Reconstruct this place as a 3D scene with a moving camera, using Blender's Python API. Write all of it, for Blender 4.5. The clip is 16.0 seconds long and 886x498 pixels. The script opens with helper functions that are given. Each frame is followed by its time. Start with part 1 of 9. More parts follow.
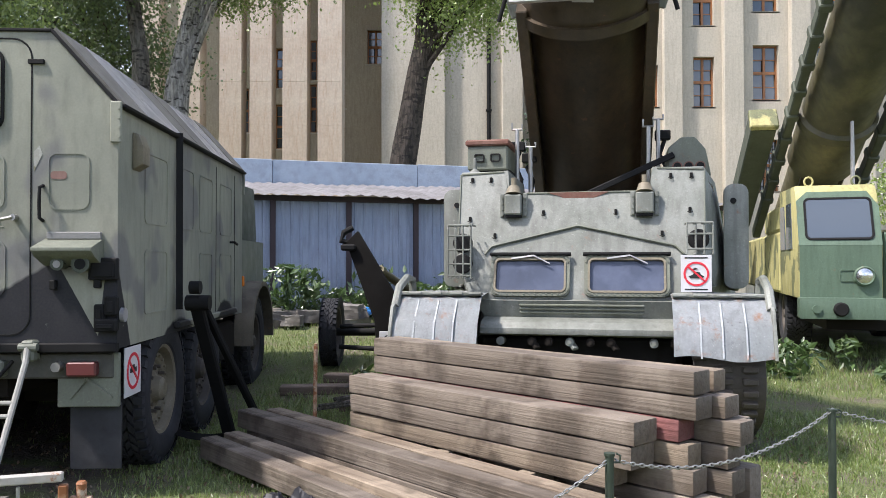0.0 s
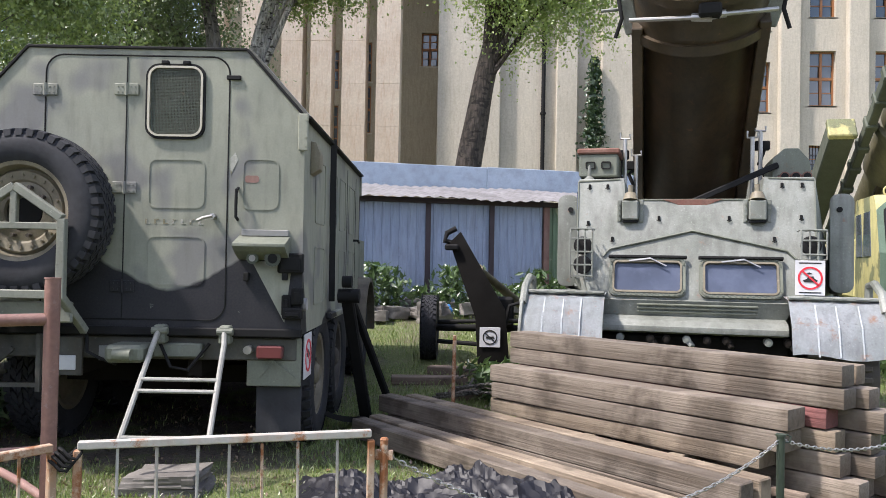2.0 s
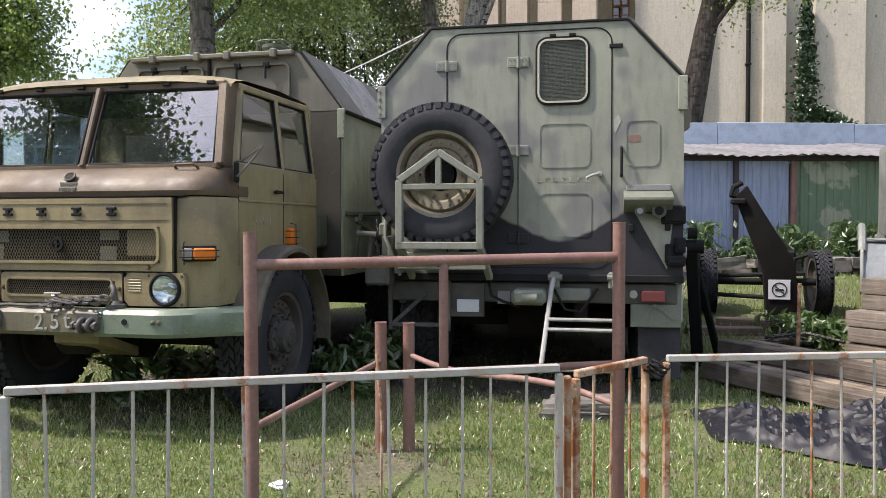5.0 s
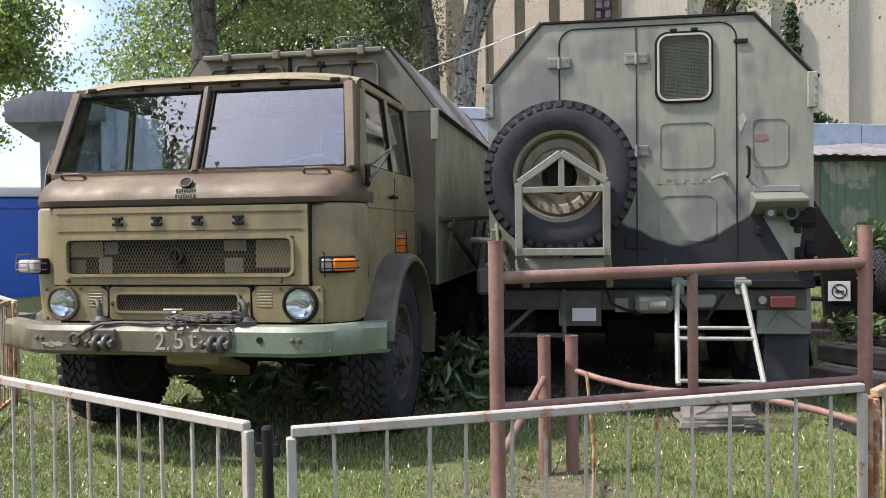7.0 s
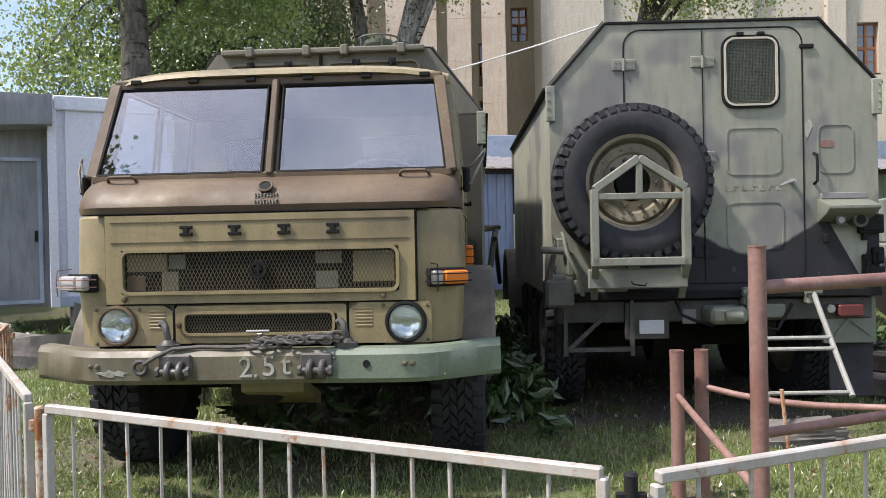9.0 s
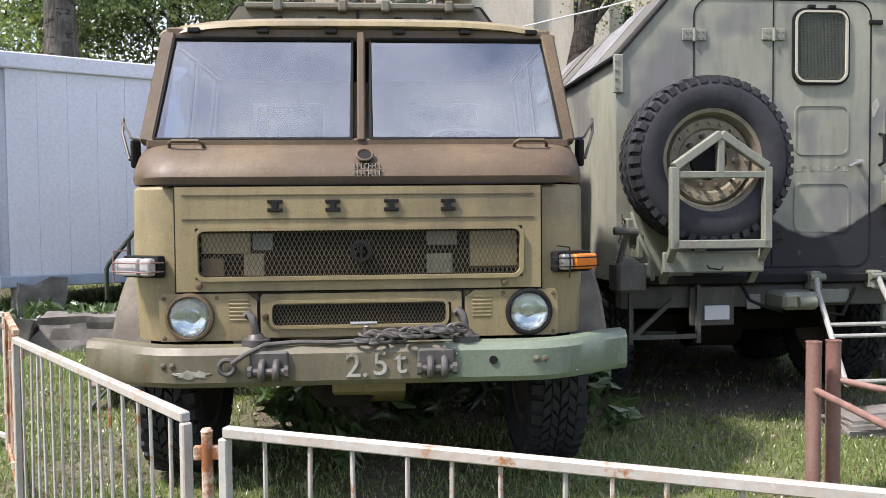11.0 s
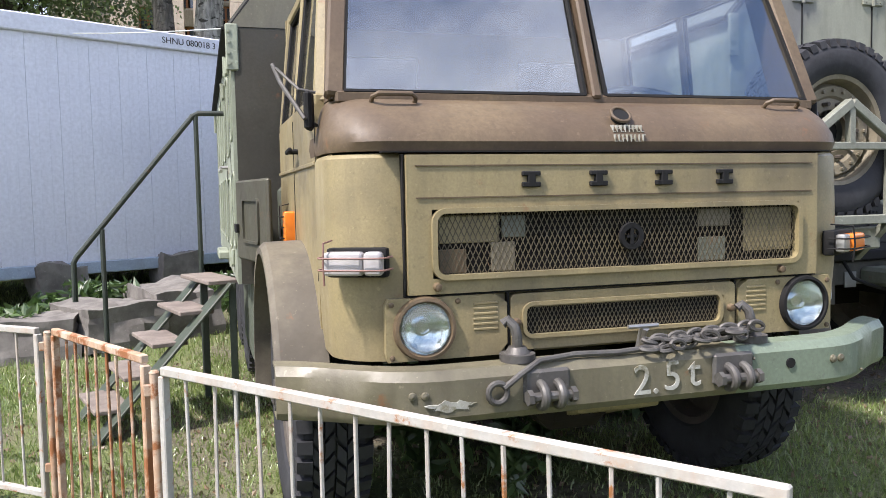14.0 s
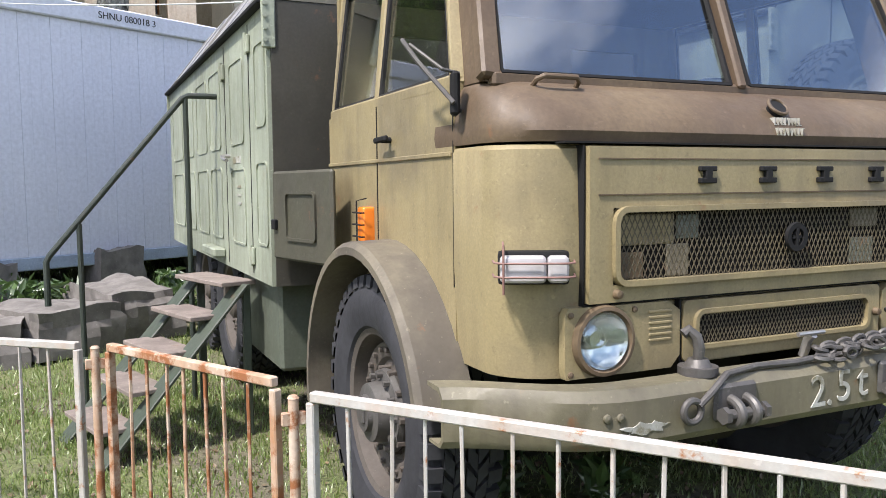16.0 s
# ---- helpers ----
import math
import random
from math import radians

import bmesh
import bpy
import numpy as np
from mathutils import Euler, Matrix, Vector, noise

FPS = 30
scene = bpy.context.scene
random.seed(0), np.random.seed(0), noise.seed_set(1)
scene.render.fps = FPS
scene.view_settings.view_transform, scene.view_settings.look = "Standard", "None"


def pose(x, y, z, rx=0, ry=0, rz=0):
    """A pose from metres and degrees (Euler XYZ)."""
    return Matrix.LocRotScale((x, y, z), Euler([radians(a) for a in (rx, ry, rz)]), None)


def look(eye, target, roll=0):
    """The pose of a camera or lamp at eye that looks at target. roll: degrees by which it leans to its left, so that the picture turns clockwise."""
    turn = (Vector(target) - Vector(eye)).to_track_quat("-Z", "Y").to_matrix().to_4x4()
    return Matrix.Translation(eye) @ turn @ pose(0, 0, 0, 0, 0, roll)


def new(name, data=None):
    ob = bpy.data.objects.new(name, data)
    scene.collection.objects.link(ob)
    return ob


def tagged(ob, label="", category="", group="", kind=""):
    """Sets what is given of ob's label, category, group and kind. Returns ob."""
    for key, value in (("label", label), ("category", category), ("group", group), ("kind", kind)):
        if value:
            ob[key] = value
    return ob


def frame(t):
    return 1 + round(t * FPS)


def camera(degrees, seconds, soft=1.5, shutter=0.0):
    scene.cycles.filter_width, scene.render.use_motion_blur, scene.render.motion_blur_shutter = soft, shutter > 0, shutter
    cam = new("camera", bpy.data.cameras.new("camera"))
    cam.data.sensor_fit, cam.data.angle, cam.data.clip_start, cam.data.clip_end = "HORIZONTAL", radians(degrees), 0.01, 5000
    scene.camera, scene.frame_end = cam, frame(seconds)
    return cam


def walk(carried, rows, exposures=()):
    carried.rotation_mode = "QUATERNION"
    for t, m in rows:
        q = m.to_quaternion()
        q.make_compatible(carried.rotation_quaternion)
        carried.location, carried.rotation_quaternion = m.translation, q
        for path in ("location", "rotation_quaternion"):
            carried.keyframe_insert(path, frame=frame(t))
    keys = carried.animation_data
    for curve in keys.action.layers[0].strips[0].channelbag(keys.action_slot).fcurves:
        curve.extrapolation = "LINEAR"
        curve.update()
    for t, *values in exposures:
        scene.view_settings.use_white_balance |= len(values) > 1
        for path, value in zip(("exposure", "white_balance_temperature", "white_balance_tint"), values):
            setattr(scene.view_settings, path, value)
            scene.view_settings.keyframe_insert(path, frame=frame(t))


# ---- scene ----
cam = camera(58.0, 16.0, soft=0.4)
METRES, EYE, TILT, LEAN, TURN = 9.4, 1.5, 0.0, 0.0, 0.0
ROWS = [
    (0.0, 0.0, 0.0, 0.0, 0.0, 1.07, 0.02),
    (0.5, -0.023, -0.011, 0.0002, 0.72, 1.26, -0.41),
    (1.0, -0.043, -0.0264, -0.0005, 2.28, 0.98, -1.06),
    (1.5, -0.0649, -0.0436, -0.0015, 3.37, 0.64, -0.87),
    (2.0, -0.0874, -0.0585, -0.0014, 2.36, 1.05, -1.04),
    (2.5, -0.1153, -0.0724, -0.002, 1.67, 1.37, -0.87),
    (3.0, -0.1395, -0.0895, -0.0055, 2.41, 0.84, -0.73),
    (3.5, -0.1647, -0.1065, -0.0042, 4.87, 0.15, -0.35),
    (4.0, -0.19, -0.119, -0.0064, 8.75, -0.53, 0.15),
    (4.5, -0.2212, -0.1369, -0.0085, 12.17, -1.31, 0.11),
    (5.0, -0.2508, -0.1409, -0.0117, 13.82, -1.67, 0.08),
    (7.5, -0.4121, -0.125, -0.0092, 9.35, -1.17, 1.06),
    (8.0, -0.4454, -0.1173, -0.0103, 7.2, -0.46, 1.19),
    (8.5, -0.4807, -0.113, -0.0082, 5.31, -0.53, 0.95),
    (9.0, -0.5135, -0.1044, -0.0109, 3.62, -0.48, 1.16),
    (11.5, -0.6624, -0.036, -0.008, -5.33, -2.49, 0.66),
    (12.0, -0.6978, -0.0201, -0.0087, -7.37, -2.65, 1.01),
    (12.5, -0.7254, -0.0026, -0.0085, -9.39, -3.11, 0.88),
    (13.0, -0.7492, 0.0235, -0.0089, -10.63, -3.48, 0.92),
    (13.5, -0.7718, 0.0442, -0.0084, -12.64, -3.56, 0.58),
    (14.0, -0.8002, 0.0609, -0.0072, -16.07, -3.79, 1.12),
    (14.5, -0.8179, 0.0771, -0.0072, -19.47, -4.25, 1.03),
    (15.0, -0.8351, 0.1007, -0.0067, -22.03, -4.42, 1.01),
    (15.5, -0.8519, 0.1193, -0.0054, -22.81, -4.51, 0.35),
    (16.0, -0.8791, 0.1262, -0.0047, -24.15, -4.46, 0.56),
]
walk(cam, [(t, pose(0, 0, EYE, TILT, LEAN, TURN) @ pose(METRES * x, METRES * y, METRES * z, 90 + pitch, roll, yaw)) for t, x, y, z, yaw, pitch, roll in ROWS], exposures=[(0.0, 0.90, 6300, 16), (3.0, 1.0, 6350, 17), (4.0, 1.0, 6400, 17), (5.0, 0.88, 6550, 17), (8.0, 0.90, 6450, 16), (9.0, 0.84, 6450, 17), (12.5, 1.18, 6350, 18), (16.0, 1.06, 6230, 17)])

# ---- world, sun ----
world = bpy.data.worlds.new("sky")
scene.world = world
world.use_nodes = True
wn, wl = world.node_tree.nodes, world.node_tree.links
wn.clear()
SUN_ELEV, SUN_AZ = 56.0, -114.0   # azimuth measured from +y towards +x
w_out = wn.new("ShaderNodeOutputWorld")
w_bg = wn.new("ShaderNodeBackground")
w_sky = wn.new("ShaderNodeTexSky")
w_sky.sky_type = "NISHITA"
w_sky.sun_disc = False
w_sky.sun_elevation = radians(SUN_ELEV)
w_sky.sun_rotation = radians(SUN_AZ)
w_sky.dust_density = 2.0
# broken cloud over the whole dome
w_co = wn.new("ShaderNodeTexCoord")
w_map = wn.new("ShaderNodeMapping")
w_map.inputs["Scale"].default_value = (1.0, 1.0, 2.2)
w_noise = wn.new("ShaderNodeTexNoise")
w_noise.inputs["Scale"].default_value = 2.1
w_noise.inputs["Detail"].default_value = 6.0
w_noise.inputs["Roughness"].default_value = 0.55
w_ramp = wn.new("ShaderNodeValToRGB")
w_ramp.color_ramp.elements[0].position, w_ramp.color_ramp.elements[1].position = 0.46, 0.74
w_mix = wn.new("ShaderNodeMixRGB")
w_mix.inputs["Color2"].default_value = (9.0, 9.2, 9.6, 1)
wl.new(w_co.outputs["Generated"], w_map.inputs["Vector"])
wl.new(w_map.outputs["Vector"], w_noise.inputs["Vector"])
wl.new(w_noise.outputs["Fac"], w_ramp.inputs["Fac"])
wl.new(w_ramp.outputs["Color"], w_mix.inputs["Fac"])
wl.new(w_sky.outputs["Color"], w_mix.inputs["Color1"])
wl.new(w_mix.outputs["Color"], w_bg.inputs["Color"])
wl.new(w_bg.outputs["Background"], w_out.inputs["Surface"])
w_bg.inputs["Strength"].default_value = 0.14
sun = new("sun", bpy.data.lights.new("sun", "SUN"))
sun.data.energy, sun.data.angle, sun.data.color = 3.5, radians(4), (1.0, 0.95, 0.86)
az, el = radians(SUN_AZ), radians(SUN_ELEV)
sun.matrix_world = look((40 * math.sin(az) * math.cos(el), 40 * math.cos(az) * math.cos(el), 40 * math.sin(el)), (0, 0, 0))

# ---- mesh helpers ----
def bm_new():
    return bmesh.new()


def box(bm, x0, x1, y0, y1, z0, z1, bev=0.0, m=None, seg=1):
    """A box between two corners, with bevelled edges, moved by m."""
    b = bmesh.new()
    bmesh.ops.create_cube(b, size=1.0)
    for v in b.verts:
        v.co = Vector(((x0 + x1) / 2 + v.co.x * (x1 - x0), (y0 + y1) / 2 + v.co.y * (y1 - y0), (z0 + z1) / 2 + v.co.z * (z1 - z0)))
    if bev:
        bmesh.ops.bevel(b, geom=b.edges[:], offset=bev, segments=seg, profile=0.6, affect="EDGES", clamp_overlap=True)
    return merge(bm, b, m)


def merge(bm, b, m=None):
    if m is not None:
        b.transform(m)
    tmp = bpy.data.meshes.new("t")
    b.to_mesh(tmp)
    b.free()
    bm.from_mesh(tmp)
    bpy.data.meshes.remove(tmp)
    return bm


def prism(bm, pts, axis, a, c, bev=0.0, m=None):
    """A polygon of 2D points pushed along axis from a to c. axis x: points are (y, z); y: (x, z); z: (x, y)."""
    b = bmesh.new()

    def put(p, k):
        return {"x": (k, p[0], p[1]), "y": (p[0], k, p[1]), "z": (p[0], p[1], k)}[axis]
    lo = [b.verts.new(put(p, a)) for p in pts]
    hi = [b.verts.new(put(p, c)) for p in pts]
    n = len(pts)
    b.faces.new(lo)
    b.faces.new(hi[::-1])
    for i in range(n):
        b.faces.new((lo[i], hi[i], hi[(i + 1) % n], lo[(i + 1) % n]))
    bmesh.ops.recalc_face_normals(b, faces=b.faces[:])
    if bev:
        bmesh.ops.bevel(b, geom=b.edges[:], offset=bev, segments=2, profile=0.6, affect="EDGES", clamp_overlap=True)
    return merge(bm, b, m)


def rod(bm, p0, p1, r, seg=10, r1=None, m=None):
    """A round bar from p0 to p1."""
    p0, p1 = Vector(p0), Vector(p1)
    b = bmesh.new()
    d = p1 - p0
    bmesh.ops.create_cone(b, cap_ends=True, segments=seg, radius1=r, radius2=r if r1 is None else r1, depth=d.length)
    b.transform(Matrix.Translation((p0 + p1) / 2) @ d.to_track_quat("Z", "Y").to_matrix().to_4x4())
    return merge(bm, b, m)


def bar(bm, p0, p1, w, h, bev=0.0, m=None, up=(0, 0, 1)):
    """A square bar from p0 to p1, w wide and h high."""
    p0, p1 = Vector(p0), Vector(p1)
    d = p1 - p0
    z = Vector(up)
    x = d.cross(z)
    if x.length < 1e-6:
        x = Vector((1, 0, 0))
    x.normalize()
    z = x.cross(d).normalized()
    t = Matrix((x, d.normalized(), z)).transposed().to_4x4()
    t.translation = (p0 + p1) / 2
    return box(bm, -w / 2, w / 2, -d.length / 2, d.length / 2, -h / 2, h / 2, bev, t if m is None else m @ t)


def pipe(bm, pts, r, seg=8, m=None):
    """A bent round tube through points."""
    pts = [Vector(p) for p in pts]
    b = bmesh.new()
    rings = []
    for i, p in enumerate(pts):
        d = (pts[min(i + 1, len(pts) - 1)] - pts[max(i - 1, 0)]).normalized()
        q = d.to_track_quat("Z", "Y")
        rings.append([b.verts.new(p + q @ Vector((r * math.cos(2 * math.pi * k / seg), r * math.sin(2 * math.pi * k / seg), 0))) for k in range(seg)])
    for a, c in zip(rings, rings[1:]):
        va, best = a, min(range(seg), key=lambda s: sum((a[k].co - c[(k + s) % seg].co).length for k in range(0, seg, 2)))
        c[:] = c[best:] + c[:best]
        for k in range(seg):
            b.faces.new((va[k], va[(k + 1) % seg], c[(k + 1) % seg], c[k]))
    b.faces.new(rings[0][::-1])
    b.faces.new(rings[-1])
    bmesh.ops.recalc_face_normals(b, faces=b.faces[:])
    return merge(bm, b, m)


def lathe(bm, prof, seg=40, m=None, close=False):
    """A profile of (radius, along) turned about the x axis."""
    b = bmesh.new()
    rings = [[b.verts.new((a, r * math.cos(2 * math.pi * k / seg), r * math.sin(2 * math.pi * k / seg))) for k in range(seg)] for r, a in prof]
    if close:
        rings.append(rings[0])
    for p, q in zip(rings, rings[1:]):
        for k in range(seg):
            b.faces.new((p[k], p[(k + 1) % seg], q[(k + 1) % seg], q[k]))
    if not close:
        if prof[0][0] > 0.001:
            b.faces.new(rings[0][::-1])
        if prof[-1][0] > 0.001:
            b.faces.new(rings[-1])
    bmesh.ops.recalc_face_normals(b, faces=b.faces[:])
    return merge(bm, b, m)


def rounded(x0, x1, z0, z1, r, n=5):
    """Corner points of a rounded rectangle."""
    out = []
    for cx, cz, a0 in ((x1 - r, z1 - r, 0), (x0 + r, z1 - r, 90), (x0 + r, z0 + r, 180), (x1 - r, z0 + r, 270)):
        for i in range(n + 1):
            a = radians(a0 + 90 * i / n)
            out.append((cx + r * math.cos(a), cz + r * math.sin(a)))
    return out


def rim(bm, x0, x1, z0, z1, r, w, ya, yb, m=None, n=5):
    """A rounded rectangular ring of width w in the xz plane, between ya and yb."""
    b = bmesh.new()
    o, i = rounded(x0, x1, z0, z1, r, n), rounded(x0 + w, x1 - w, z0 + w, z1 - w, max(r - w, 0.002), n)
    k = len(o)
    ring = [[b.verts.new((p[0], y, p[1])) for p in s] for s, y in ((o, ya), (o, yb), (i, yb), (i, ya))]
    for a in range(4):
        p, q = ring[a], ring[(a + 1) % 4]
        for j in range(k):
            b.faces.new((p[j], p[(j + 1) % k], q[(j + 1) % k], q[j]))
    bmesh.ops.recalc_face_normals(b, faces=b.faces[:])
    return merge(bm, b, m)


def finish(ob, bm, material, smooth=30):
    bm.to_mesh(ob.data)
    bm.free()
    for mm in material if isinstance(material, (list, tuple)) else [material]:
        ob.data.materials.append(mm)
    if smooth:
        ob.data.shade_smooth()
        ob.data.set_sharp_from_angle(angle=radians(smooth))
    return ob


def part(name, bm, material, parent, label="", smooth=35):
    ob = finish(new(name, bpy.data.meshes.new(name)), bm, material, smooth)
    ob.parent = parent
    return tagged(ob, label)


def thing(name, at, label, category, group="", kind=""):
    ob = new(name)
    ob.empty_display_size = 0.1
    ob.matrix_basis = at
    return tagged(ob, label, category, group, kind)


def solid(name, bm, material, label, category, group="", kind="", at=None, smooth=35):
    ob = finish(new(name, bpy.data.meshes.new(name)), bm, material, smooth)
    if at is not None:
        ob.matrix_basis = at
    return tagged(ob, label, category, group, kind)


def text_part(name, body, size, at, material, parent, depth=0.002):
    cu = bpy.data.curves.new(name, "FONT")
    cu.body, cu.size, cu.extrude = body, size, depth
    tmp = new("t", cu)
    bpy.context.view_layer.update()
    me = bpy.data.meshes.new_from_object(tmp.evaluated_get(bpy.context.evaluated_depsgraph_get()))
    bpy.data.objects.remove(tmp)
    ob = new(name, me)
    me.name = name
    me.materials.clear()
    me.materials.append(material)
    ob.parent = parent
    ob.matrix_basis = at
    return ob

# ---- materials ----
def nodes_of(name):
    mt = bpy.data.materials.new(name)
    mt.use_nodes = True
    return mt, mt.node_tree.nodes, mt.node_tree.links, mt.node_tree.nodes["Principled BSDF"]


def noise_fac(nt, scale, detail=4, lo=0.4, hi=0.6, stretch=None, rough=0.55):
    """A 0..1 mask from noise in object space."""
    n, l = nt.nodes, nt.links
    co = n.new("ShaderNodeTexCoord")
    src = co.outputs["Object"]
    if stretch:
        mp = n.new("ShaderNodeMapping")
        mp.inputs["Scale"].default_value = stretch
        l.new(src, mp.inputs["Vector"])
        src = mp.outputs["Vector"]
    t = n.new("ShaderNodeTexNoise")
    t.inputs["Scale"].default_value, t.inputs["Detail"].default_value, t.inputs["Roughness"].default_value = scale, detail, rough
    l.new(src, t.inputs["Vector"])
    r = n.new("ShaderNodeMapRange")
    r.inputs["From Min"].default_value, r.inputs["From Max"].default_value = lo, hi
    l.new(t.outputs["Fac"], r.inputs["Value"])
    return r.outputs["Result"]


def mix_col(nt, fac, a, b):
    mx = nt.nodes.new("ShaderNodeMixRGB")
    if isinstance(fac, float):
        mx.inputs["Fac"].default_value = fac
    else:
        nt.links.new(fac, mx.inputs["Fac"])
    for s, k in ((a, "Color1"), (b, "Color2")):
        if isinstance(s, tuple):
            mx.inputs[k].default_value = (*s, 1)
        else:
            nt.links.new(s, mx.inputs[k])
    return mx.outputs["Color"]


def scaled(nt, fac, k):
    mm = nt.nodes.new("ShaderNodeMath")
    mm.operation = "MULTIPLY"
    nt.links.new(fac, mm.inputs[0])
    mm.inputs[1].default_value = k
    return mm.outputs[0]


def add_bump(nt, bsdf, fac, strength, dist=0.01):
    bp = nt.nodes.new("ShaderNodeBump")
    bp.inputs["Strength"].default_value, bp.inputs["Distance"].default_value = strength, dist
    nt.links.new(fac, bp.inputs["Height"])
    nt.links.new(bp.outputs["Normal"], bsdf.inputs["Normal"])


def worn(name, base, second, dirt=(0.06, 0.05, 0.04), rust=(0.20, 0.09, 0.04), rough=0.6, metal=0.0, patch=1.2, dirt_amt=0.35, rust_amt=0.5, grain=60, bump=0.15, chips=0.30, rust_at=(0.63, 0.70), streak=True, pat=(0.35, 0.65), spec=0.5):
    """Weathered paint: broad patches of two tones, fine grain, dirt streaks, spots of rust."""
    mt, n, l, b = nodes_of(name)
    nt = mt.node_tree
    c = mix_col(nt, noise_fac(nt, patch, 5, *pat), base, second)
    c = mix_col(nt, scaled(nt, noise_fac(nt, 9 if streak else 5, 6, 0.45, 0.75, (1.6, 1.6, 0.22) if streak else None), dirt_amt), c, dirt)
    fine = noise_fac(nt, grain, 3, 0.3, 0.7)
    c = mix_col(nt, scaled(nt, fine, 0.34), c, tuple(x * 0.5 for x in base))
    c = mix_col(nt, scaled(nt, noise_fac(nt, 26, 8, 0.58, 0.72, rough=0.7), 0.40), c, dirt)
    c = mix_col(nt, scaled(nt, noise_fac(nt, 47, 4, 0.64, 0.70), chips), c, tuple(min(0.8, x * 1.7 + 0.02) for x in base))
    if rust_amt:
        c = mix_col(nt, scaled(nt, noise_fac(nt, 7, 9, *rust_at, rough=0.7), rust_amt), c, rust)
    l.new(c, b.inputs["Base Color"])
    rr = n.new("ShaderNodeMapRange")
    rr.inputs["To Min"].default_value, rr.inputs["To Max"].default_value = max(0.05, rough - 0.12), min(1, rough + 0.15)
    l.new(noise_fac(nt, 6, 5, 0.3, 0.7), rr.inputs["Value"])
    l.new(rr.outputs["Result"], b.inputs["Roughness"])
    b.inputs["Metallic"].default_value = metal
    b.inputs["Specular IOR Level"].default_value = spec
    add_bump(nt, b, noise_fac(nt, grain * 0.6, 5, 0.2, 0.8), bump, 0.006)
    return mt


def plain(name, col, rough=0.5, metal=0.0, grain=40, amt=0.25, bump=0.1, spec=0.5):
    mt, n, l, b = nodes_of(name)
    b.inputs["Specular IOR Level"].default_value = spec
    nt = mt.node_tree
    c = mix_col(nt, scaled(nt, noise_fac(nt, grain, 4, 0.3, 0.7), amt), col, tuple(x * 0.5 for x in col))
    c = mix_col(nt, scaled(nt, noise_fac(nt, 4, 5, 0.45, 0.7), amt), c, tuple(min(1, x * 1.5 + 0.01) for x in col))
    l.new(c, b.inputs["Base Color"])
    b.inputs["Roughness"].default_value, b.inputs["Metallic"].default_value = rough, metal
    add_bump(nt, b, noise_fac(nt, grain, 4, 0.2, 0.8), bump, 0.004)
    return mt


def glass(name, tint=(0.9, 0.95, 0.95), rough=0.02, ior=1.5):
    mt, n, l, b = nodes_of(name)
    b.inputs["Base Color"].default_value = (*tint, 1)
    b.inputs["Roughness"].default_value = rough
    b.inputs["Transmission Weight"].default_value = 1.0
    b.inputs["IOR"].default_value = ior
    return mt


OLIVE = worn("olive_paint", (0.285, 0.235, 0.122), (0.135, 0.112, 0.072), pat=(0.50, 0.72), rough=0.42, dirt=(0.06, 0.047, 0.032), dirt_amt=0.30, patch=1.7, grain=110, bump=0.10, chips=0.18)
OLIVE_BROWN = worn("brown_olive_paint", (0.105, 0.073, 0.045), (0.175, 0.128, 0.072), rough=0.55, spec=0.4, pat=(0.45, 0.70), dirt=(0.06, 0.045, 0.03))
GREYGREEN = worn("grey_green_paint", (0.185, 0.20, 0.15), (0.155, 0.17, 0.14), rough=0.6, dirt_amt=0.3, rust_amt=0.25)
DARKGREEN = worn("dark_green_paint", (0.07, 0.085, 0.06), (0.10, 0.115, 0.085), rough=0.6)
FENDER = worn("fender_paint", (0.15, 0.13, 0.09), (0.095, 0.082, 0.062), rough=0.7, pat=(0.42, 0.58), patch=3)
BUMPER = worn("bumper_paint", (0.19, 0.172, 0.108), (0.11, 0.10, 0.068), rough=0.5, rust_amt=0.7, dirt_amt=0.5)
BUMPER_NEW = worn("bumper_fresh_paint", (0.16, 0.205, 0.145), (0.18, 0.225, 0.165), rough=0.45, rust_amt=0.1, dirt_amt=0.2)
TANKPAINT = worn("pale_grey_green_paint", (0.268, 0.282, 0.252), (0.165, 0.178, 0.15), rough=0.55, patch=2.0, pat=(0.40, 0.62), bump=0.3, rust=(0.25, 0.10, 0.05), rust_at=(0.62, 0.70), dirt_amt=0.55, dirt=(0.075, 0.07, 0.06))
TANKFENDER = worn("chalky_fender_paint", (0.50, 0.53, 0.55), (0.38, 0.42, 0.43), rough=0.55, rust=(0.42, 0.20, 0.09), rust_amt=0.8, rust_at=(0.56, 0.70))
TROUGH = worn("dark_brown_steel", (0.046, 0.033, 0.019), (0.085, 0.058, 0.030), rough=0.40, dirt_amt=0.5, dirt=(0.015, 0.012, 0.01))
YELLOW = worn("yellow_camouflage_paint", (0.50, 0.46, 0.20), (0.15, 0.17, 0.09), rough=0.6, patch=1.5, pat=(0.52, 0.56), dirt_amt=0.5, rust=(0.10, 0.09, 0.05))
MAZGREEN = worn("fresh_green_paint", (0.125, 0.19, 0.13), (0.105, 0.16, 0.11), rough=0.5, dirt=(0.03, 0.05, 0.03))
OLIVE_TUBE = worn("olive_drab_steel", (0.13, 0.12, 0.06), (0.045, 0.045, 0.027), rough=0.55, patch=1.1, pat=(0.42, 0.60), dirt_amt=0.6)
BLACKMETAL = plain("black_metal", (0.013, 0.013, 0.013), 0.75, spec=0.2)
# dirty chassis black; also paints dimness on inner walls and in the cab
UNDER = plain("chassis_dirt_and_shade", (0.020, 0.017, 0.014), 0.9, spec=0.15)
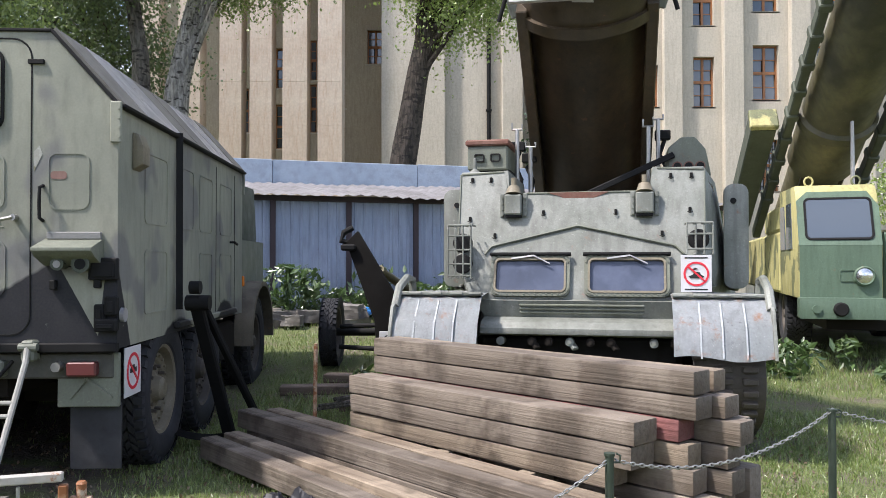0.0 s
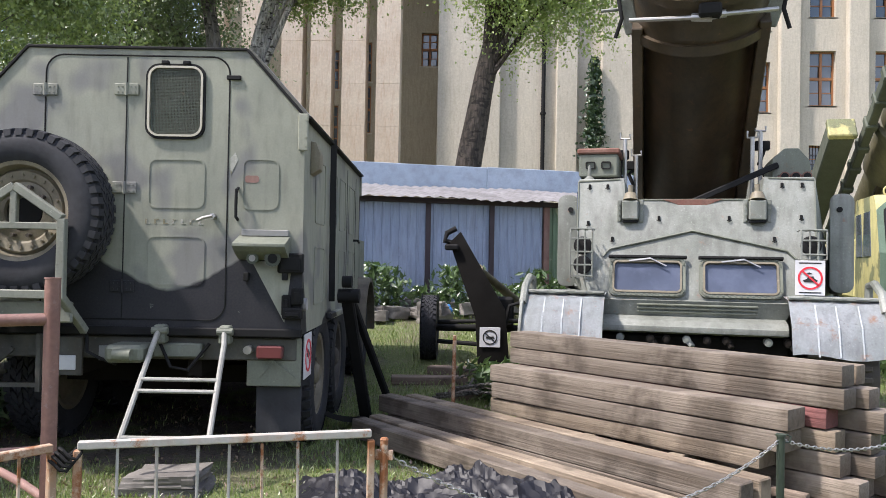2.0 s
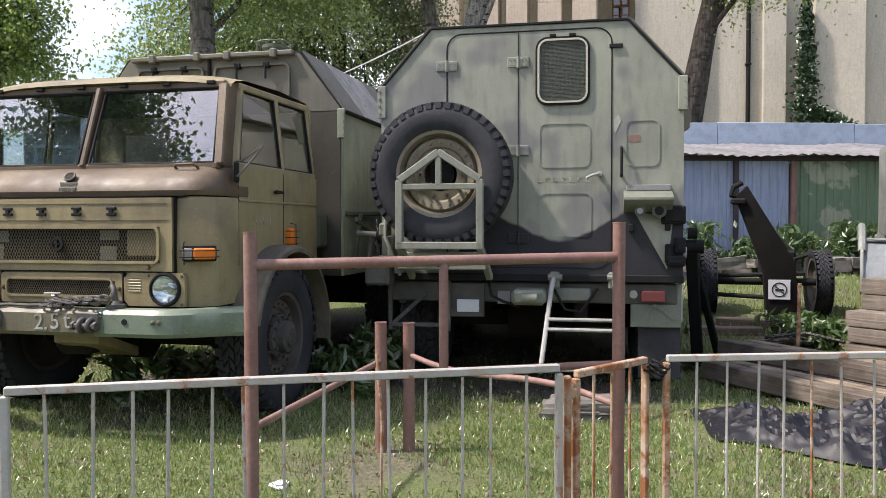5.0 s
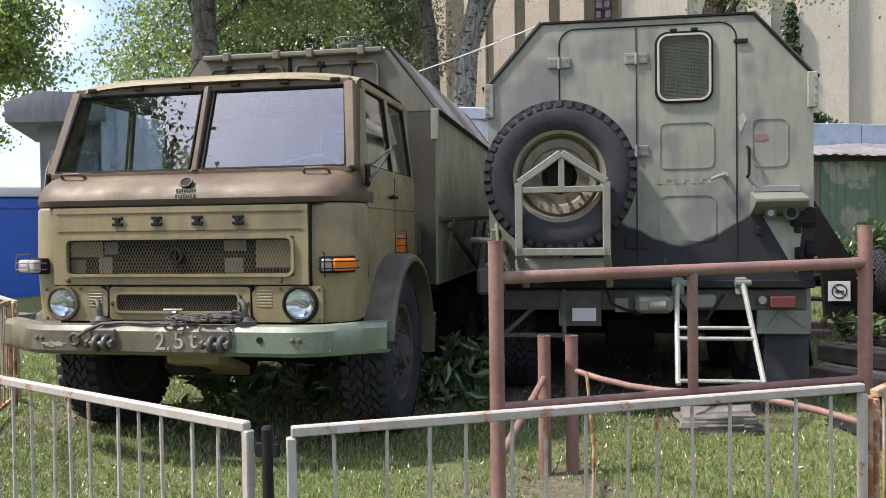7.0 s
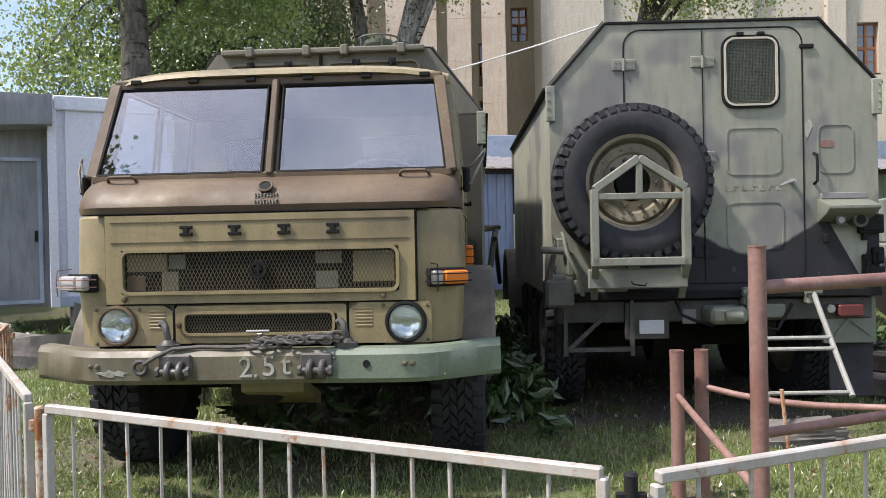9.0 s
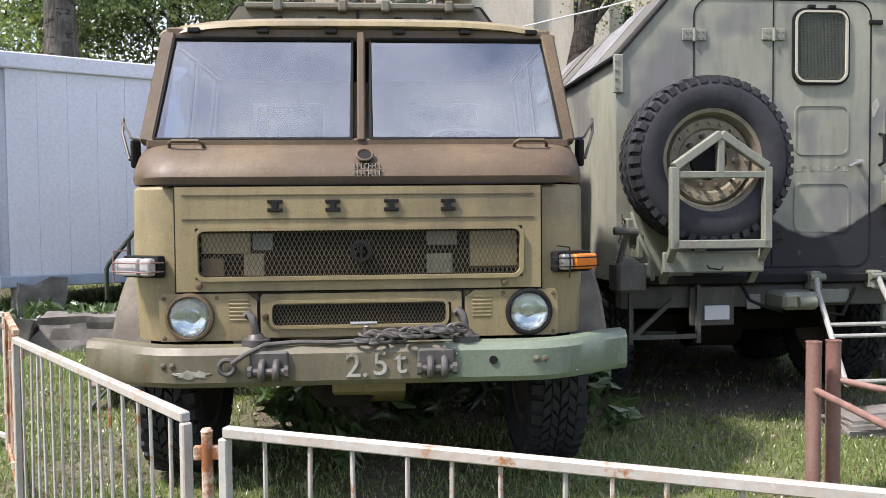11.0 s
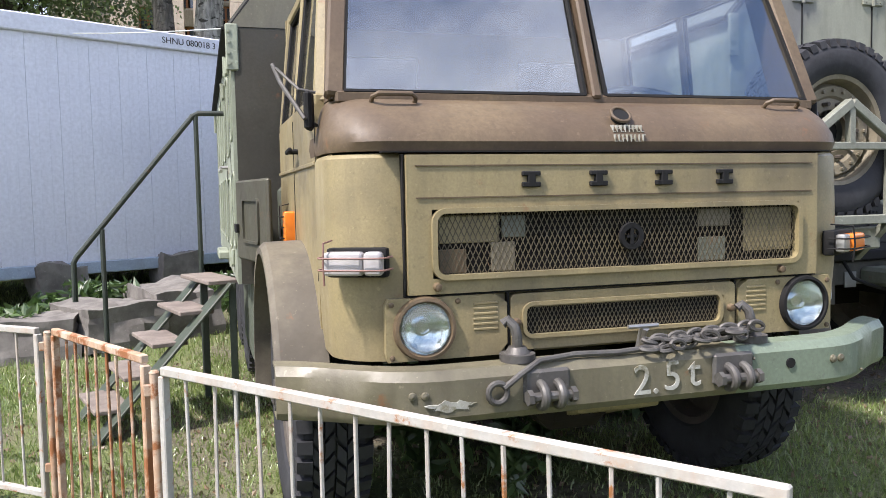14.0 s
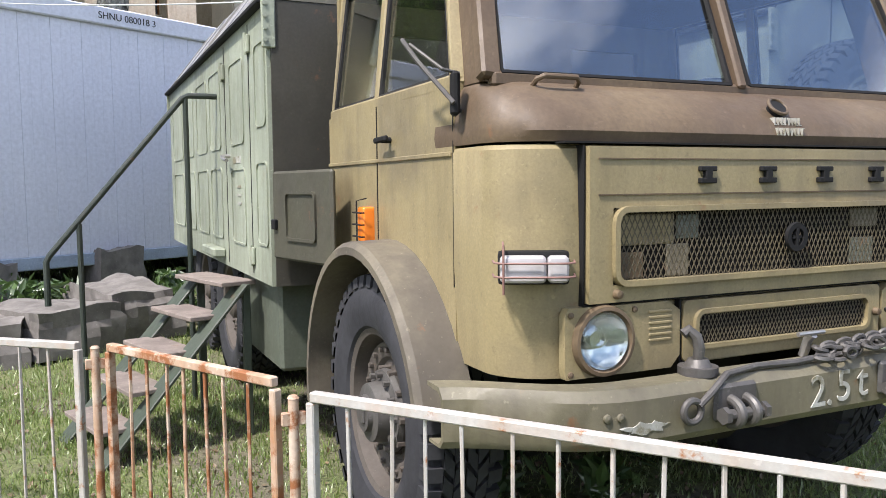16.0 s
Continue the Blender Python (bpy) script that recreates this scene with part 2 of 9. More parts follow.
RUBBER = plain("tyre_rubber", (0.033, 0.034, 0.038), 0.8, grain=25, amt=0.5, bump=0.35, spec=0.3)
RUSTBROWN = worn("red_brown_primer", (0.19, 0.095, 0.075), (0.25, 0.14, 0.11), rough=0.6, rust=(0.20, 0.07, 0.03), dirt=(0.32, 0.26, 0.24), dirt_amt=0.3, patch=6)
WHITEPAINT = worn("chipped_white_paint", (0.47, 0.46, 0.43), (0.38, 0.365, 0.325), rough=0.5, chips=0.15, rust=(0.28, 0.12, 0.045), rust_amt=1.0, rust_at=(0.57, 0.63), dirt=(0.40, 0.22, 0.10), dirt_amt=0.45, patch=4)
RUSTYPAINT = worn("rusty_white_paint", (0.55, 0.46, 0.36), (0.36, 0.18, 0.08), rough=0.7, rust=(0.24, 0.09, 0.03), rust_amt=1.0, rust_at=(0.48, 0.56), dirt=(0.3, 0.14, 0.06), dirt_amt=0.6, patch=5)
CONTAINER = worn("white_sheet_metal", (0.67, 0.69, 0.76), (0.63, 0.65, 0.72), rough=0.4, rust_amt=0.06, dirt_amt=0.10, dirt=(0.42, 0.43, 0.46), chips=0.0, grain=25, bump=0.05)
BLUESHEET = worn("pale_blue_sheet_metal", (0.36, 0.41, 0.53), (0.30, 0.36, 0.48), rough=0.5, rust_amt=0.3, dirt_amt=0.35)
BLUEROOF = worn("faded_blue_roofing", (0.36, 0.43, 0.52), (0.30, 0.37, 0.46), rough=0.6, rust_amt=0.1, dirt_amt=0.3, streak=False)
GREYROOF = worn("grey_corrugated_roofing", (0.31, 0.30, 0.31), (0.17, 0.165, 0.17), rough=0.6, rust_amt=0.3, dirt_amt=0.5, streak=False)
DARKPOST = plain("dark_red_brown_post", (0.045, 0.03, 0.035), 0.7)
STONE = worn("grey_stone", (0.21, 0.195, 0.175), (0.13, 0.12, 0.11), rough=0.9, rust_amt=0, streak=False, patch=5, bump=0.5, grain=25)
FACADE = worn("pale_render", (0.56, 0.51, 0.42), (0.49, 0.45, 0.37), rough=0.9, rust_amt=0, patch=0.5, dirt=(0.28, 0.24, 0.19), dirt_amt=0.35, grain=12, bump=0.1)
FACADE_DARK = worn("ochre_render", (0.46, 0.40, 0.30), (0.40, 0.35, 0.27), rough=0.9, rust_amt=0, patch=0.4, dirt=(0.22, 0.18, 0.13), dirt_amt=0.4, grain=12, bump=0.1)
PILLAR = worn("travertine", (0.64, 0.56, 0.46), (0.56, 0.46, 0.36), rough=0.85, rust_amt=0, patch=0.8, dirt=(0.40, 0.26, 0.17), dirt_amt=0.55, grain=12, bump=0.1)
WINFRAME = plain("orange_brown_window_wood", (0.30, 0.13, 0.05), 0.6)
# opaque panes; the blue base colour stands in for reflected sky
DARKGLASS = plain("sky_tinted_window_glass", (0.075, 0.095, 0.12), 0.05, grain=1, amt=0.0, bump=0.0)
DARKGLASS.node_tree.nodes["Principled BSDF"].inputs["Specular IOR Level"].default_value = 1.0
GLASS = glass("clear_glass", (0.86, 0.92, 0.93))
CHROME = plain("dull_steel", (0.42, 0.41, 0.39), 0.4, 0.8)
OLDSTEEL = worn("weathered_steel", (0.13, 0.125, 0.115), (0.09, 0.085, 0.08), rough=0.6, metal=0.4, rust_amt=0.6, patch=9)
AMBER = plain("amber_lens", (0.75, 0.20, 0.02), 0.2, amt=0.1)
REDLENS = plain("red_lens", (0.13, 0.035, 0.035), 0.3, amt=0.1)
WHITELENS = plain("white_lens", (0.40, 0.385, 0.38), 0.3, grain=18, amt=0.4)
WHITESIGN = plain("white_sign_face", (0.62, 0.62, 0.63), 0.5, amt=0.12)
REDSIGN = plain("red_print", (0.65, 0.03, 0.05), 0.5, amt=0.05)
BLACKSIGN = plain("black_print", (0.02, 0.02, 0.02), 0.5, amt=0.05)
OLDWHITE = worn("worn_white_stencil", (0.44, 0.44, 0.39), (0.30, 0.30, 0.25), rust=(0.18, 0.165, 0.105), rust_amt=1.0, rust_at=(0.47, 0.54), grain=90, patch=9)

# ---- ground ----
def smooth01(a):
    a = min(1.0, max(0.0, a))
    return a * a * (3 - 2 * a)


def gz(x, y):
    """Height of the ground: level under the vehicles, rising gently to the shed."""
    rise = 0.5 * smooth01((y - 7.0) / 8.0) * (1 - smooth01((x - 1.0) / 3.0))
    far = min(1.0, max(0.0, 1 - (math.hypot(x + 2, y - 6) - 14) / 8))
    return rise * min(1, far + 0.5) + 0.03 * noise.noise(Vector((x * 0.8, y * 0.8, 0))) * far


def ground_mat():
    mt, n, l, b = nodes_of("grassy_earth")
    nt = mt.node_tree
    grass = mix_col(nt, noise_fac(nt, 3.0, 6, 0.35, 0.65), (0.115, 0.15, 0.045), (0.155, 0.17, 0.065))
    grass = mix_col(nt, scaled(nt, noise_fac(nt, 60, 4, 0.4, 0.6), 0.6), grass, (0.075, 0.085, 0.035))
    earth = mix_col(nt, noise_fac(nt, 25, 6, 0.35, 0.65), (0.155, 0.14, 0.088), (0.095, 0.088, 0.056))
    c = mix_col(nt, noise_fac(nt, 1.1, 6, 0.50, 0.60), grass, earth)
    co = n.new("ShaderNodeTexCoord")
    sp = n.new("ShaderNodeSeparateXYZ")
    l.new(co.outputs["Object"], sp.inputs[0])
    masks = []
    for axis, lo, hi in ((0, -7.1, -2.3), (1, 4.9, 9.6)):
        for v0, v1 in ((lo - 0.35, lo + 0.35), (hi + 0.35, hi - 0.35)):
            r = n.new("ShaderNodeMapRange")
            r.inputs["From Min"].default_value, r.inputs["From Max"].default_value = v0, v1
            l.new(sp.outputs[axis], r.inputs["Value"])
            masks.append(r.outputs["Result"])
    f = masks[0]
    for k in masks[1:] + [noise_fac(nt, 2.2, 5, 0.36, 0.50)]:
        mm = n.new("ShaderNodeMath")
        mm.operation = "MULTIPLY"
        l.new(f, mm.inputs[0])
        l.new(k, mm.inputs[1])
        f = mm.outputs[0]
    dark = mix_col(nt, noise_fac(nt, 30, 6, 0.35, 0.65), (0.14, 0.115, 0.092), (0.08, 0.066, 0.054))
    c = mix_col(nt, f, c, dark)
    l.new(c, b.inputs["Base Color"])
    b.inputs["Roughness"].default_value = 0.95
    add_bump(nt, b, noise_fac(nt, 30, 6, 0.2, 0.8), 0.7, 0.03)
    return mt


def bare(x, y):
    """1 on the trodden earth under the lorries, 0 on grass."""
    return smooth01((x + 7.45) / 0.7) * smooth01((-1.95 - x) / 0.7) * smooth01((y - 4.55) / 0.7) * smooth01((9.95 - y) / 0.7)


def coords_1d(lo, hi, fine_lo, fine_hi, step):
    out = list(np.arange(fine_lo, fine_hi + 1e-6, step))
    d, a, c = step, fine_lo, fine_hi
    while a > lo:
        d *= 1.6
        a -= d
        out.insert(0, max(a, lo))
    d = step
    while c < hi:
        d *= 1.6
        c += d
        out.append(min(c, hi))
    return out


GROUND = ground_mat()
gx, gy = coords_1d(-600, 600, -14, 14, 0.25), coords_1d(-600, 600, -6, 22, 0.25)
gv = [(x, y, gz(x, y)) for y in gy for x in gx]
nx = len(gx)
gf = [(j * nx + i, j * nx + i + 1, (j + 1) * nx + i + 1, (j + 1) * nx + i) for j in range(len(gy) - 1) for i in range(nx - 1)]
gme = bpy.data.meshes.new("ground")
gme.from_pydata(gv, [], gf)
gme.materials.append(GROUND)
gme.shade_smooth()
ground = tagged(new("ground", gme), "trodden grass with bare earth patches", "ground", kind="structure")


# ---- large building behind ----
BY = 34.0


def facade_window(x0, x1, z0, z1, y, bars=False, lights=(2, 4)):
    """A wooden casement with mullions, set back in its reveal."""
    t = thing("window_1", Matrix.Translation((0, 0, 0)), "orange-brown wooden casement window of the large building" if not bars else "barred window of the large building", "window", kind="structure")
    w = x1 - x0
    bm = bm_new()
    f = 0.07
    box(bm, x0, x0 + f, y + 0.1, y + 0.2, z0, z1)
    box(bm, x1 - f, x1, y + 0.1, y + 0.2, z0, z1)
    box(bm, x0 + f, x1 - f, y + 0.1, y + 0.2, z0, z0 + f)
    box(bm, x0 + f, x1 - f, y + 0.1, y + 0.2, z1 - f, z1)
    box(bm, x0 + w / 2 - 0.05, x0 + w / 2 + 0.05, y + 0.09, y + 0.19, z0 + f, z1 - f)
    box(bm, x0 + f, x1 - f, y + 0.092, y + 0.19, z0 + (z1 - z0) * 0.48, z0 + (z1 - z0) * 0.48 + 0.12)
    for k in (0.24, 0.74):
        box(bm, x0 + f, x1 - f, y + 0.12, y + 0.17, z0 + (z1 - z0) * k, z0 + (z1 - z0) * k + 0.035)
    part("window_frame", bm, WINFRAME, t, smooth=0)
    for a, c in ((x0 + f, x0 + w / 2 - 0.05), (x0 + w / 2 + 0.05, x1 - f)):
        for k0, k1 in ((0.03, 0.24), (0.25, 0.48), (0.53, 0.74), (0.75, 0.97)):
            bm = bm_new()
            tilt = random.uniform(-0.012, 0.012)
            prism(bm, [(a, z0 + (z1 - z0) * k0), (c, z0 + (z1 - z0) * k0), (c, z0 + (z1 - z0) * k1), (a, z0 + (z1 - z0) * k1)], "y", y + 0.15, y + 0.156, m=pose(0, 0, 0, 0, 0, tilt * 8))
            part("pane", bm, DARKGLASS, t, smooth=0)
    bm = bm_new()
    box(bm, x0 - 0.08, x1 + 0.08, y - 0.12, y + 0.1, z0 - 0.08, z0, 0.01)
    part("window_sill", bm, FACADE, t)
    if bars:
        bm = bm_new()
        k = x0 + 0.06
        while k < x1:
            rod(bm, (k, y - 0.02, z0), (k, y - 0.02, z1), 0.014, 5)
            k += 0.13
        for zz in np.arange(z0 + 0.2, z1, 0.4):
            rod(bm, (x0, y - 0.02, zz), (x1, y - 0.02, zz), 0.014, 5)
        part("window_bars", bm, BLACKMETAL, t)
    return t


def wall_with_holes(bm, x0, x1, z0, z1, y0, y1, holes):
    """A wall of boxes that leaves rectangular holes (x0, x1, z0, z1) open."""
    xs = sorted({x0, x1, *[h[0] for h in holes], *[h[1] for h in holes]})
    for a, c in zip(xs, xs[1:]):
        cut = sorted((h[2], h[3]) for h in holes if h[0] < (a + c) / 2 < h[1])
        z = z0
        for lo, hi in cut:
            if lo > z:
                box(bm, a, c, y0, y1, z, lo)
            z = hi
        box(bm, a, c, y0, y1, z, z1)


TOPZ = 22.0
W_MAIN = [(10.7, 11.6, 8.2, 10.35), (13.25, 14.35, 8.5, 10.85), (10.7, 11.6, 11.7, 13.9), (13.25, 14.35, 12.3, 14.5), (13.25, 14.35, 4.6, 6.8), (16.0, 17.1, 8.5, 10.85), (16.0, 17.1, 12.3, 14.5), (8.45, 9.2, 8.2, 10.0),
          (0.55, 1.75, 3.4, 5.2), (2.75, 3.95, 3.4, 5.2)]
bm = bm_new()
wall_with_holes(bm, -2.6, 30.0, 0.0, TOPZ, BY, BY + 0.6, W_MAIN)
solid("wall_north", bm, FACADE, "pale rendered wall of a large stone building", "wall", kind="structure", smooth=0)
for w in W_MAIN:
    facade_window(*w, BY + 0.12, bars=w[2] < 5)
for x0, x1, d in ((-2.6, 0.1, 0.35), (2.5, 3.4, 0.3), (4.4, 6.3, 0.45), (9.35, 10.15, 0.35), (11.9, 12.75, 0.35), (14.75, 15.6, 0.35), (17.5, 18.3, 0.35), (20.5, 21.3, 0.35)):
    bm = bm_new()
    box(bm, x0, x1, BY - d, BY + 0.002, 0, TOPZ, 0.03)
    solid("pilaster", bm, FACADE, "pale rendered pilaster of the large building", "pilaster", kind="structure")
bm = bm_new()
rod(bm, (1.95, BY - 0.12, 0), (1.95, BY - 0.12, TOPZ), 0.09)
for zz in np.arange(2, TOPZ, 3):
    box(bm, 1.83, 2.07, BY - 0.23, BY, zz, zz + 0.06)
solid("downpipe", bm, BLACKMETAL, "dark iron downpipe on the pale facade", "pipe")
# walls behind the windows, near-black to paint in the dimness of the rooms
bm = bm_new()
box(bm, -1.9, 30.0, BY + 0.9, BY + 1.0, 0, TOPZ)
solid("wall_inside", bm, UNDER, "inner wall coloured near-black for the dim rooms behind the windows", "wall", kind="structure")
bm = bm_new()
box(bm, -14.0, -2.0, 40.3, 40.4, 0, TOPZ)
solid("wall_inside", bm, UNDER, "inner wall coloured near-black for the dim rooms behind the recessed windows", "wall", kind="structure")
# recessed wall behind the colonnade
RY = 39.4
W_REC = [(-3.75, -2.9, 11.4, 13.1), (-5.4, -4.85, 6.2, 8.5), (-5.4, -4.85, 9.2, 11.4), (-6.95, -6.25, 8.0, 10.4), (-6.95, -6.25, 10.6, 12.6), (-8.7, -7.9, 10.2, 12.2), (-8.7, -7.9, 7.2, 9.4), (-10.4, -9.6, 8, 10.2)]
bm = bm_new()
wall_with_holes(bm, -14.0, -2.0, 0.0, TOPZ, RY, RY + 0.5, W_REC)
solid("wall_recess", bm, FACADE_DARK, "ochre rendered recessed wall of the large building", "wall", kind="structure", smooth=0)
for w in W_REC:
    facade_window(*w, RY + 0.1)
bm = bm_new()
box(bm, -2.6, -2.0, BY + 0.6, RY, 0, TOPZ)
solid("wall_return", bm, FACADE, "pale side wall between facade and recess", "wall", kind="structure")
bm = bm_new()
box(bm, -4.1, -2.9, RY - 0.06, RY + 0.002, 5.5, 9.2)
solid("wall_panel", bm, FACADE_DARK, "stained ochre wall panel", "wall", kind="structure")
for x0, x1 in ((-12.7, -11.7), (-10.9, -10.0), (-9.2, -8.3), (-7.95, -7.05), (-6.6, -5.6), (-5.15, -4.15)):
    p = thing("pillar", Matrix.Translation(((x0 + x1) / 2, 33.2, 0)), "tall square travertine pillar with rusty stains", "pillar", "pillars of the colonnade", "structure")
    for k in range(12):
        bm = bm_new()
        box(bm, (x0 - x1) / 2, (x1 - x0) / 2, -0.45, 0.45, 1.8 * k + 0.004, 1.8 * (k + 1), 0.006)
        part("stone_block", bm, PILLAR, p)
bm = bm_new()
box(bm, -14, -2.6, 32.4, RY + 0.5, 19.8, 21.6)
solid("entablature", bm, PILLAR, "stone beam above the colonnade", "building", kind="structure")
bm = bm_new()
box(bm, -30, 30, BY, BY + 14, TOPZ, TOPZ + 0.6)
solid("roof", bm, GREYROOF, "flat roof of the large building", "roof", kind="structure")

# ---- shed of blue sheet metal ----
SHED = pose(-3.45, 14.5, 0, 0, 0, 17)
shed = thing("shed", SHED, "low shed of pale blue corrugated sheet with a ragged grey roof", "shed")
SHED_W = 10.0


def corrugated(bm, x0, x1, z0, z1, y, pitch=0.17, depth=0.02):
    """Trapezoid sheet metal standing in the xz plane."""
    vs, x = [], x0
    while x < x1:
        for dx, dy in ((0, 0), (0.62, 0), (0.70, -depth), (0.92, -depth)):
            if x + dx * pitch <= x1:
                vs.append((x + dx * pitch, y + dy))
        x += pitch
    lo = [bm.verts.new((a, c, z0)) for a, c in vs]
    hi = [bm.verts.new((a, c, z1)) for a, c in vs]
    for i in range(len(vs) - 1):
        bm.faces.new((lo[i], lo[i + 1], hi[i + 1], hi[i]))


bm = bm_new()
corrugated(bm, -2.5, 4.15, 0.45, 2.72, 0.0)
box(bm, -2.5, 4.15, 0.02, 0.06, 0.45, 2.72)
part("wall_sheet", bm, BLUESHEET, shed, smooth=0)
SHEDGREEN = worn("camouflage_green_sheet", (0.15, 0.22, 0.13), (0.36, 0.38, 0.27), rough=0.6, patch=0.9, pat=(0.53, 0.555))
bm = bm_new()
corrugated(bm, 4.25, SHED_W, 0.45, 2.75, 0.0)
box(bm, 4.25, SHED_W, 0.02, 0.06, 0.45, 2.75)
part("wall_sheet", bm, SHEDGREEN, shed, "green camouflage painted sheet", smooth=0)
for x in (0.35, 1.75, 3.05, -1.0):
    bm = bm_new()
    box(bm, x - 0.05, x + 0.05, -0.07, -0.022, 0.45, 2.72, 0.005)
    part("post", bm, DARKPOST, shed)
bm = bm_new()
box(bm, 4.15, 4.27, -0.08, 0.0, 0.45, 2.74, 0.005)
part("post", bm, RUSTBROWN, shed)
bm = bm_new()
box(bm, -2.5, SHED_W, -0.09, -0.022, 2.66, 2.76, 0.005)
part("top_rail", bm, DARKPOST, shed)
bm = bm_new()
nr = 110
rows_r = [(-0.38, 2.74), (0.6, 2.90), (1.6, 3.06), (2.9, 3.28)]
grid = [[bm.verts.new((-2.6 + (SHED_W + 2.7) * i / nr, y + (random.uniform(-0.06, 0.05) if j == 0 else 0), z + (0.022 if i % 2 else -0.012) + 0.05 * noise.noise(Vector((i * 0.09, j, 3))))) for i in range(nr + 1)] for j, (y, z) in enumerate(rows_r)]
for p, q in zip(grid, grid[1:]):
    for i in range(nr):
        bm.faces.new((p[i], p[i + 1], q[i + 1], q[i]))
part("roof_sheet", bm, GREYROOF, shed, smooth=60)
for i in range(4):
    bm = bm_new()
    x = -2.7 + i * 3.3
    box(bm, x, x + 3.29, 2.95 + random.uniform(-0.02, 0.02), 3.05, 3.18, 3.78 + random.uniform(-0.02, 0.03), 0.01)
    part("upper_panel", bm, BLUEROOF, shed, "faded blue upper sheet panel")
bm = bm_new()
box(bm, -2.6, SHED_W, 0.1, 3.0, 0.3, 2.6)
part("shed_core", bm, DARKPOST, shed)

# ---- white office container ----
CONT = pose(-10.7, 9.5, 0.62, 0, 0, 29.6)
cont = thing("office_container", CONT, "white ribbed steel office container standing on stone blocks", "container")
bm = bm_new()
box(bm, 0.0, 6.06, 0.05, 2.44, 0.12, 2.79)
part("body", bm, CONTAINER, cont)
for i in range(17):
    bm = bm_new()
    x = 0.1 + i * 0.344
    box(bm, x, x + 0.3425, 0.0, 0.05, 0.14, 2.67, 0.003)
    for k in (0.115, 0.229):
        box(bm, x + k - 0.004, x + k + 0.004, -0.0015, 0.01, 0.16, 2.66)
    part("side_panel", bm, CONTAINER, cont, smooth=20)
bm = bm_new()
box(bm, -0.04, 6.1, -0.05, 2.48, 2.67, 2.87, 0.015)
part("roof_edge", bm, CONTAINER, cont)
bm = bm_new()
box(bm, -0.02, 6.08, -0.03, 2.46, 0.0, 0.14, 0.01)
part("floor_frame", bm, BLUEROOF, cont)
bm = bm_new()
for i in range(13):
    box(bm, -0.05, 0.0, 0.15 + i * 0.172, 0.3 + i * 0.172, 0.14, 2.67, 0.012)
part("end_sheet", bm, CONTAINER, cont, smooth=20)
bm = bm_new()
box(bm, -1.0, -0.05, 0.35, 2.4, 0.0, 2.45, 0.01)
PORCHGREY = worn("dull_grey_sheet", (0.26, 0.27, 0.29), (0.20, 0.21, 0.225), rough=0.55, dirt_amt=0.5)
porch = part("porch", bm, PORCHGREY, cont, "grey sheet metal porch")
bm = bm_new()
prism(bm, [(-1.35, 2.38), (-1.35, 2.66), (-0.9, 2.84), (-0.05, 2.84), (-0.05, 2.45), (-1.1, 2.38)], "y", -0.25, 2.4, 0.01)
part("awning", bm, PORCHGREY, porch)
bm = bm_new()
box(bm, -0.12, 0.0, -0.04, 0.1, 0.0, 2.79, 0.01)
part("corner_post", bm, CONTAINER, cont)
bm = bm_new()
rim(bm, -0.85, -0.2, 0.05, 2.05, 0.02, 0.05, 0.30, 0.36)
part("door_frame", bm, BLUEROOF, porch)
bm = bm_new()
box(bm, -0.3, -0.26, 0.29, 0.33, 0.9, 1.05, 0.005)
part("door_handle", bm, BLACKMETAL, porch)
text_part("number", "SHNU 080018 3", 0.108, pose(3.03, -0.053, 2.735, 90, 0, 0), BLACKSIGN, cont)

# ---- blue mobile toilet cabin, far at the side ----
wc = thing("toilet_cabin", pose(-14.2, 11.9, 0, 0, 0, 30), "bright blue plastic mobile toilet cabin", "toilet cabin")
BLUEPLASTIC = plain("blue_plastic", (0.02, 0.12, 0.55), 0.4)
bm = bm_new()
box(bm, -0.55, 0.55, -0.55, 0.55, 0.0, 2.1, 0.04)
part("body", bm, BLUEPLASTIC, wc)
bm = bm_new()
rim(bm, -0.4, 0.4, 0.12, 1.95, 0.05, 0.05, -0.58, -0.55)
part("door", bm, BLUEPLASTIC, wc)
bm = bm_new()
prism(bm, [(-0.6, 2.1), (-0.45, 2.28), (0.45, 2.28), (0.6, 2.1)], "y", -0.6, 0.6, 0.03)
part("roof", bm, WHITESIGN, wc)

# unseen wall added behind the walker to block low sky light and reflections
bm = bm_new()
box(bm, -26, 16, -14.4, -14.0, 0, 4.0)
solid("unseen_wall_south", bm, FACADE_DARK, "unseen plain wall added to hold back low sky light", "wall", kind="structure")

# ---- wheels ----
RIMPAINT = worn("khaki_rim_paint", (0.24, 0.21, 0.145), (0.19, 0.165, 0.115), rough=0.6, rust_amt=0.5, patch=5)
RIMDARK = worn("muddy_rim_paint", (0.10, 0.085, 0.07), (0.07, 0.06, 0.05), rough=0.7, patch=5)


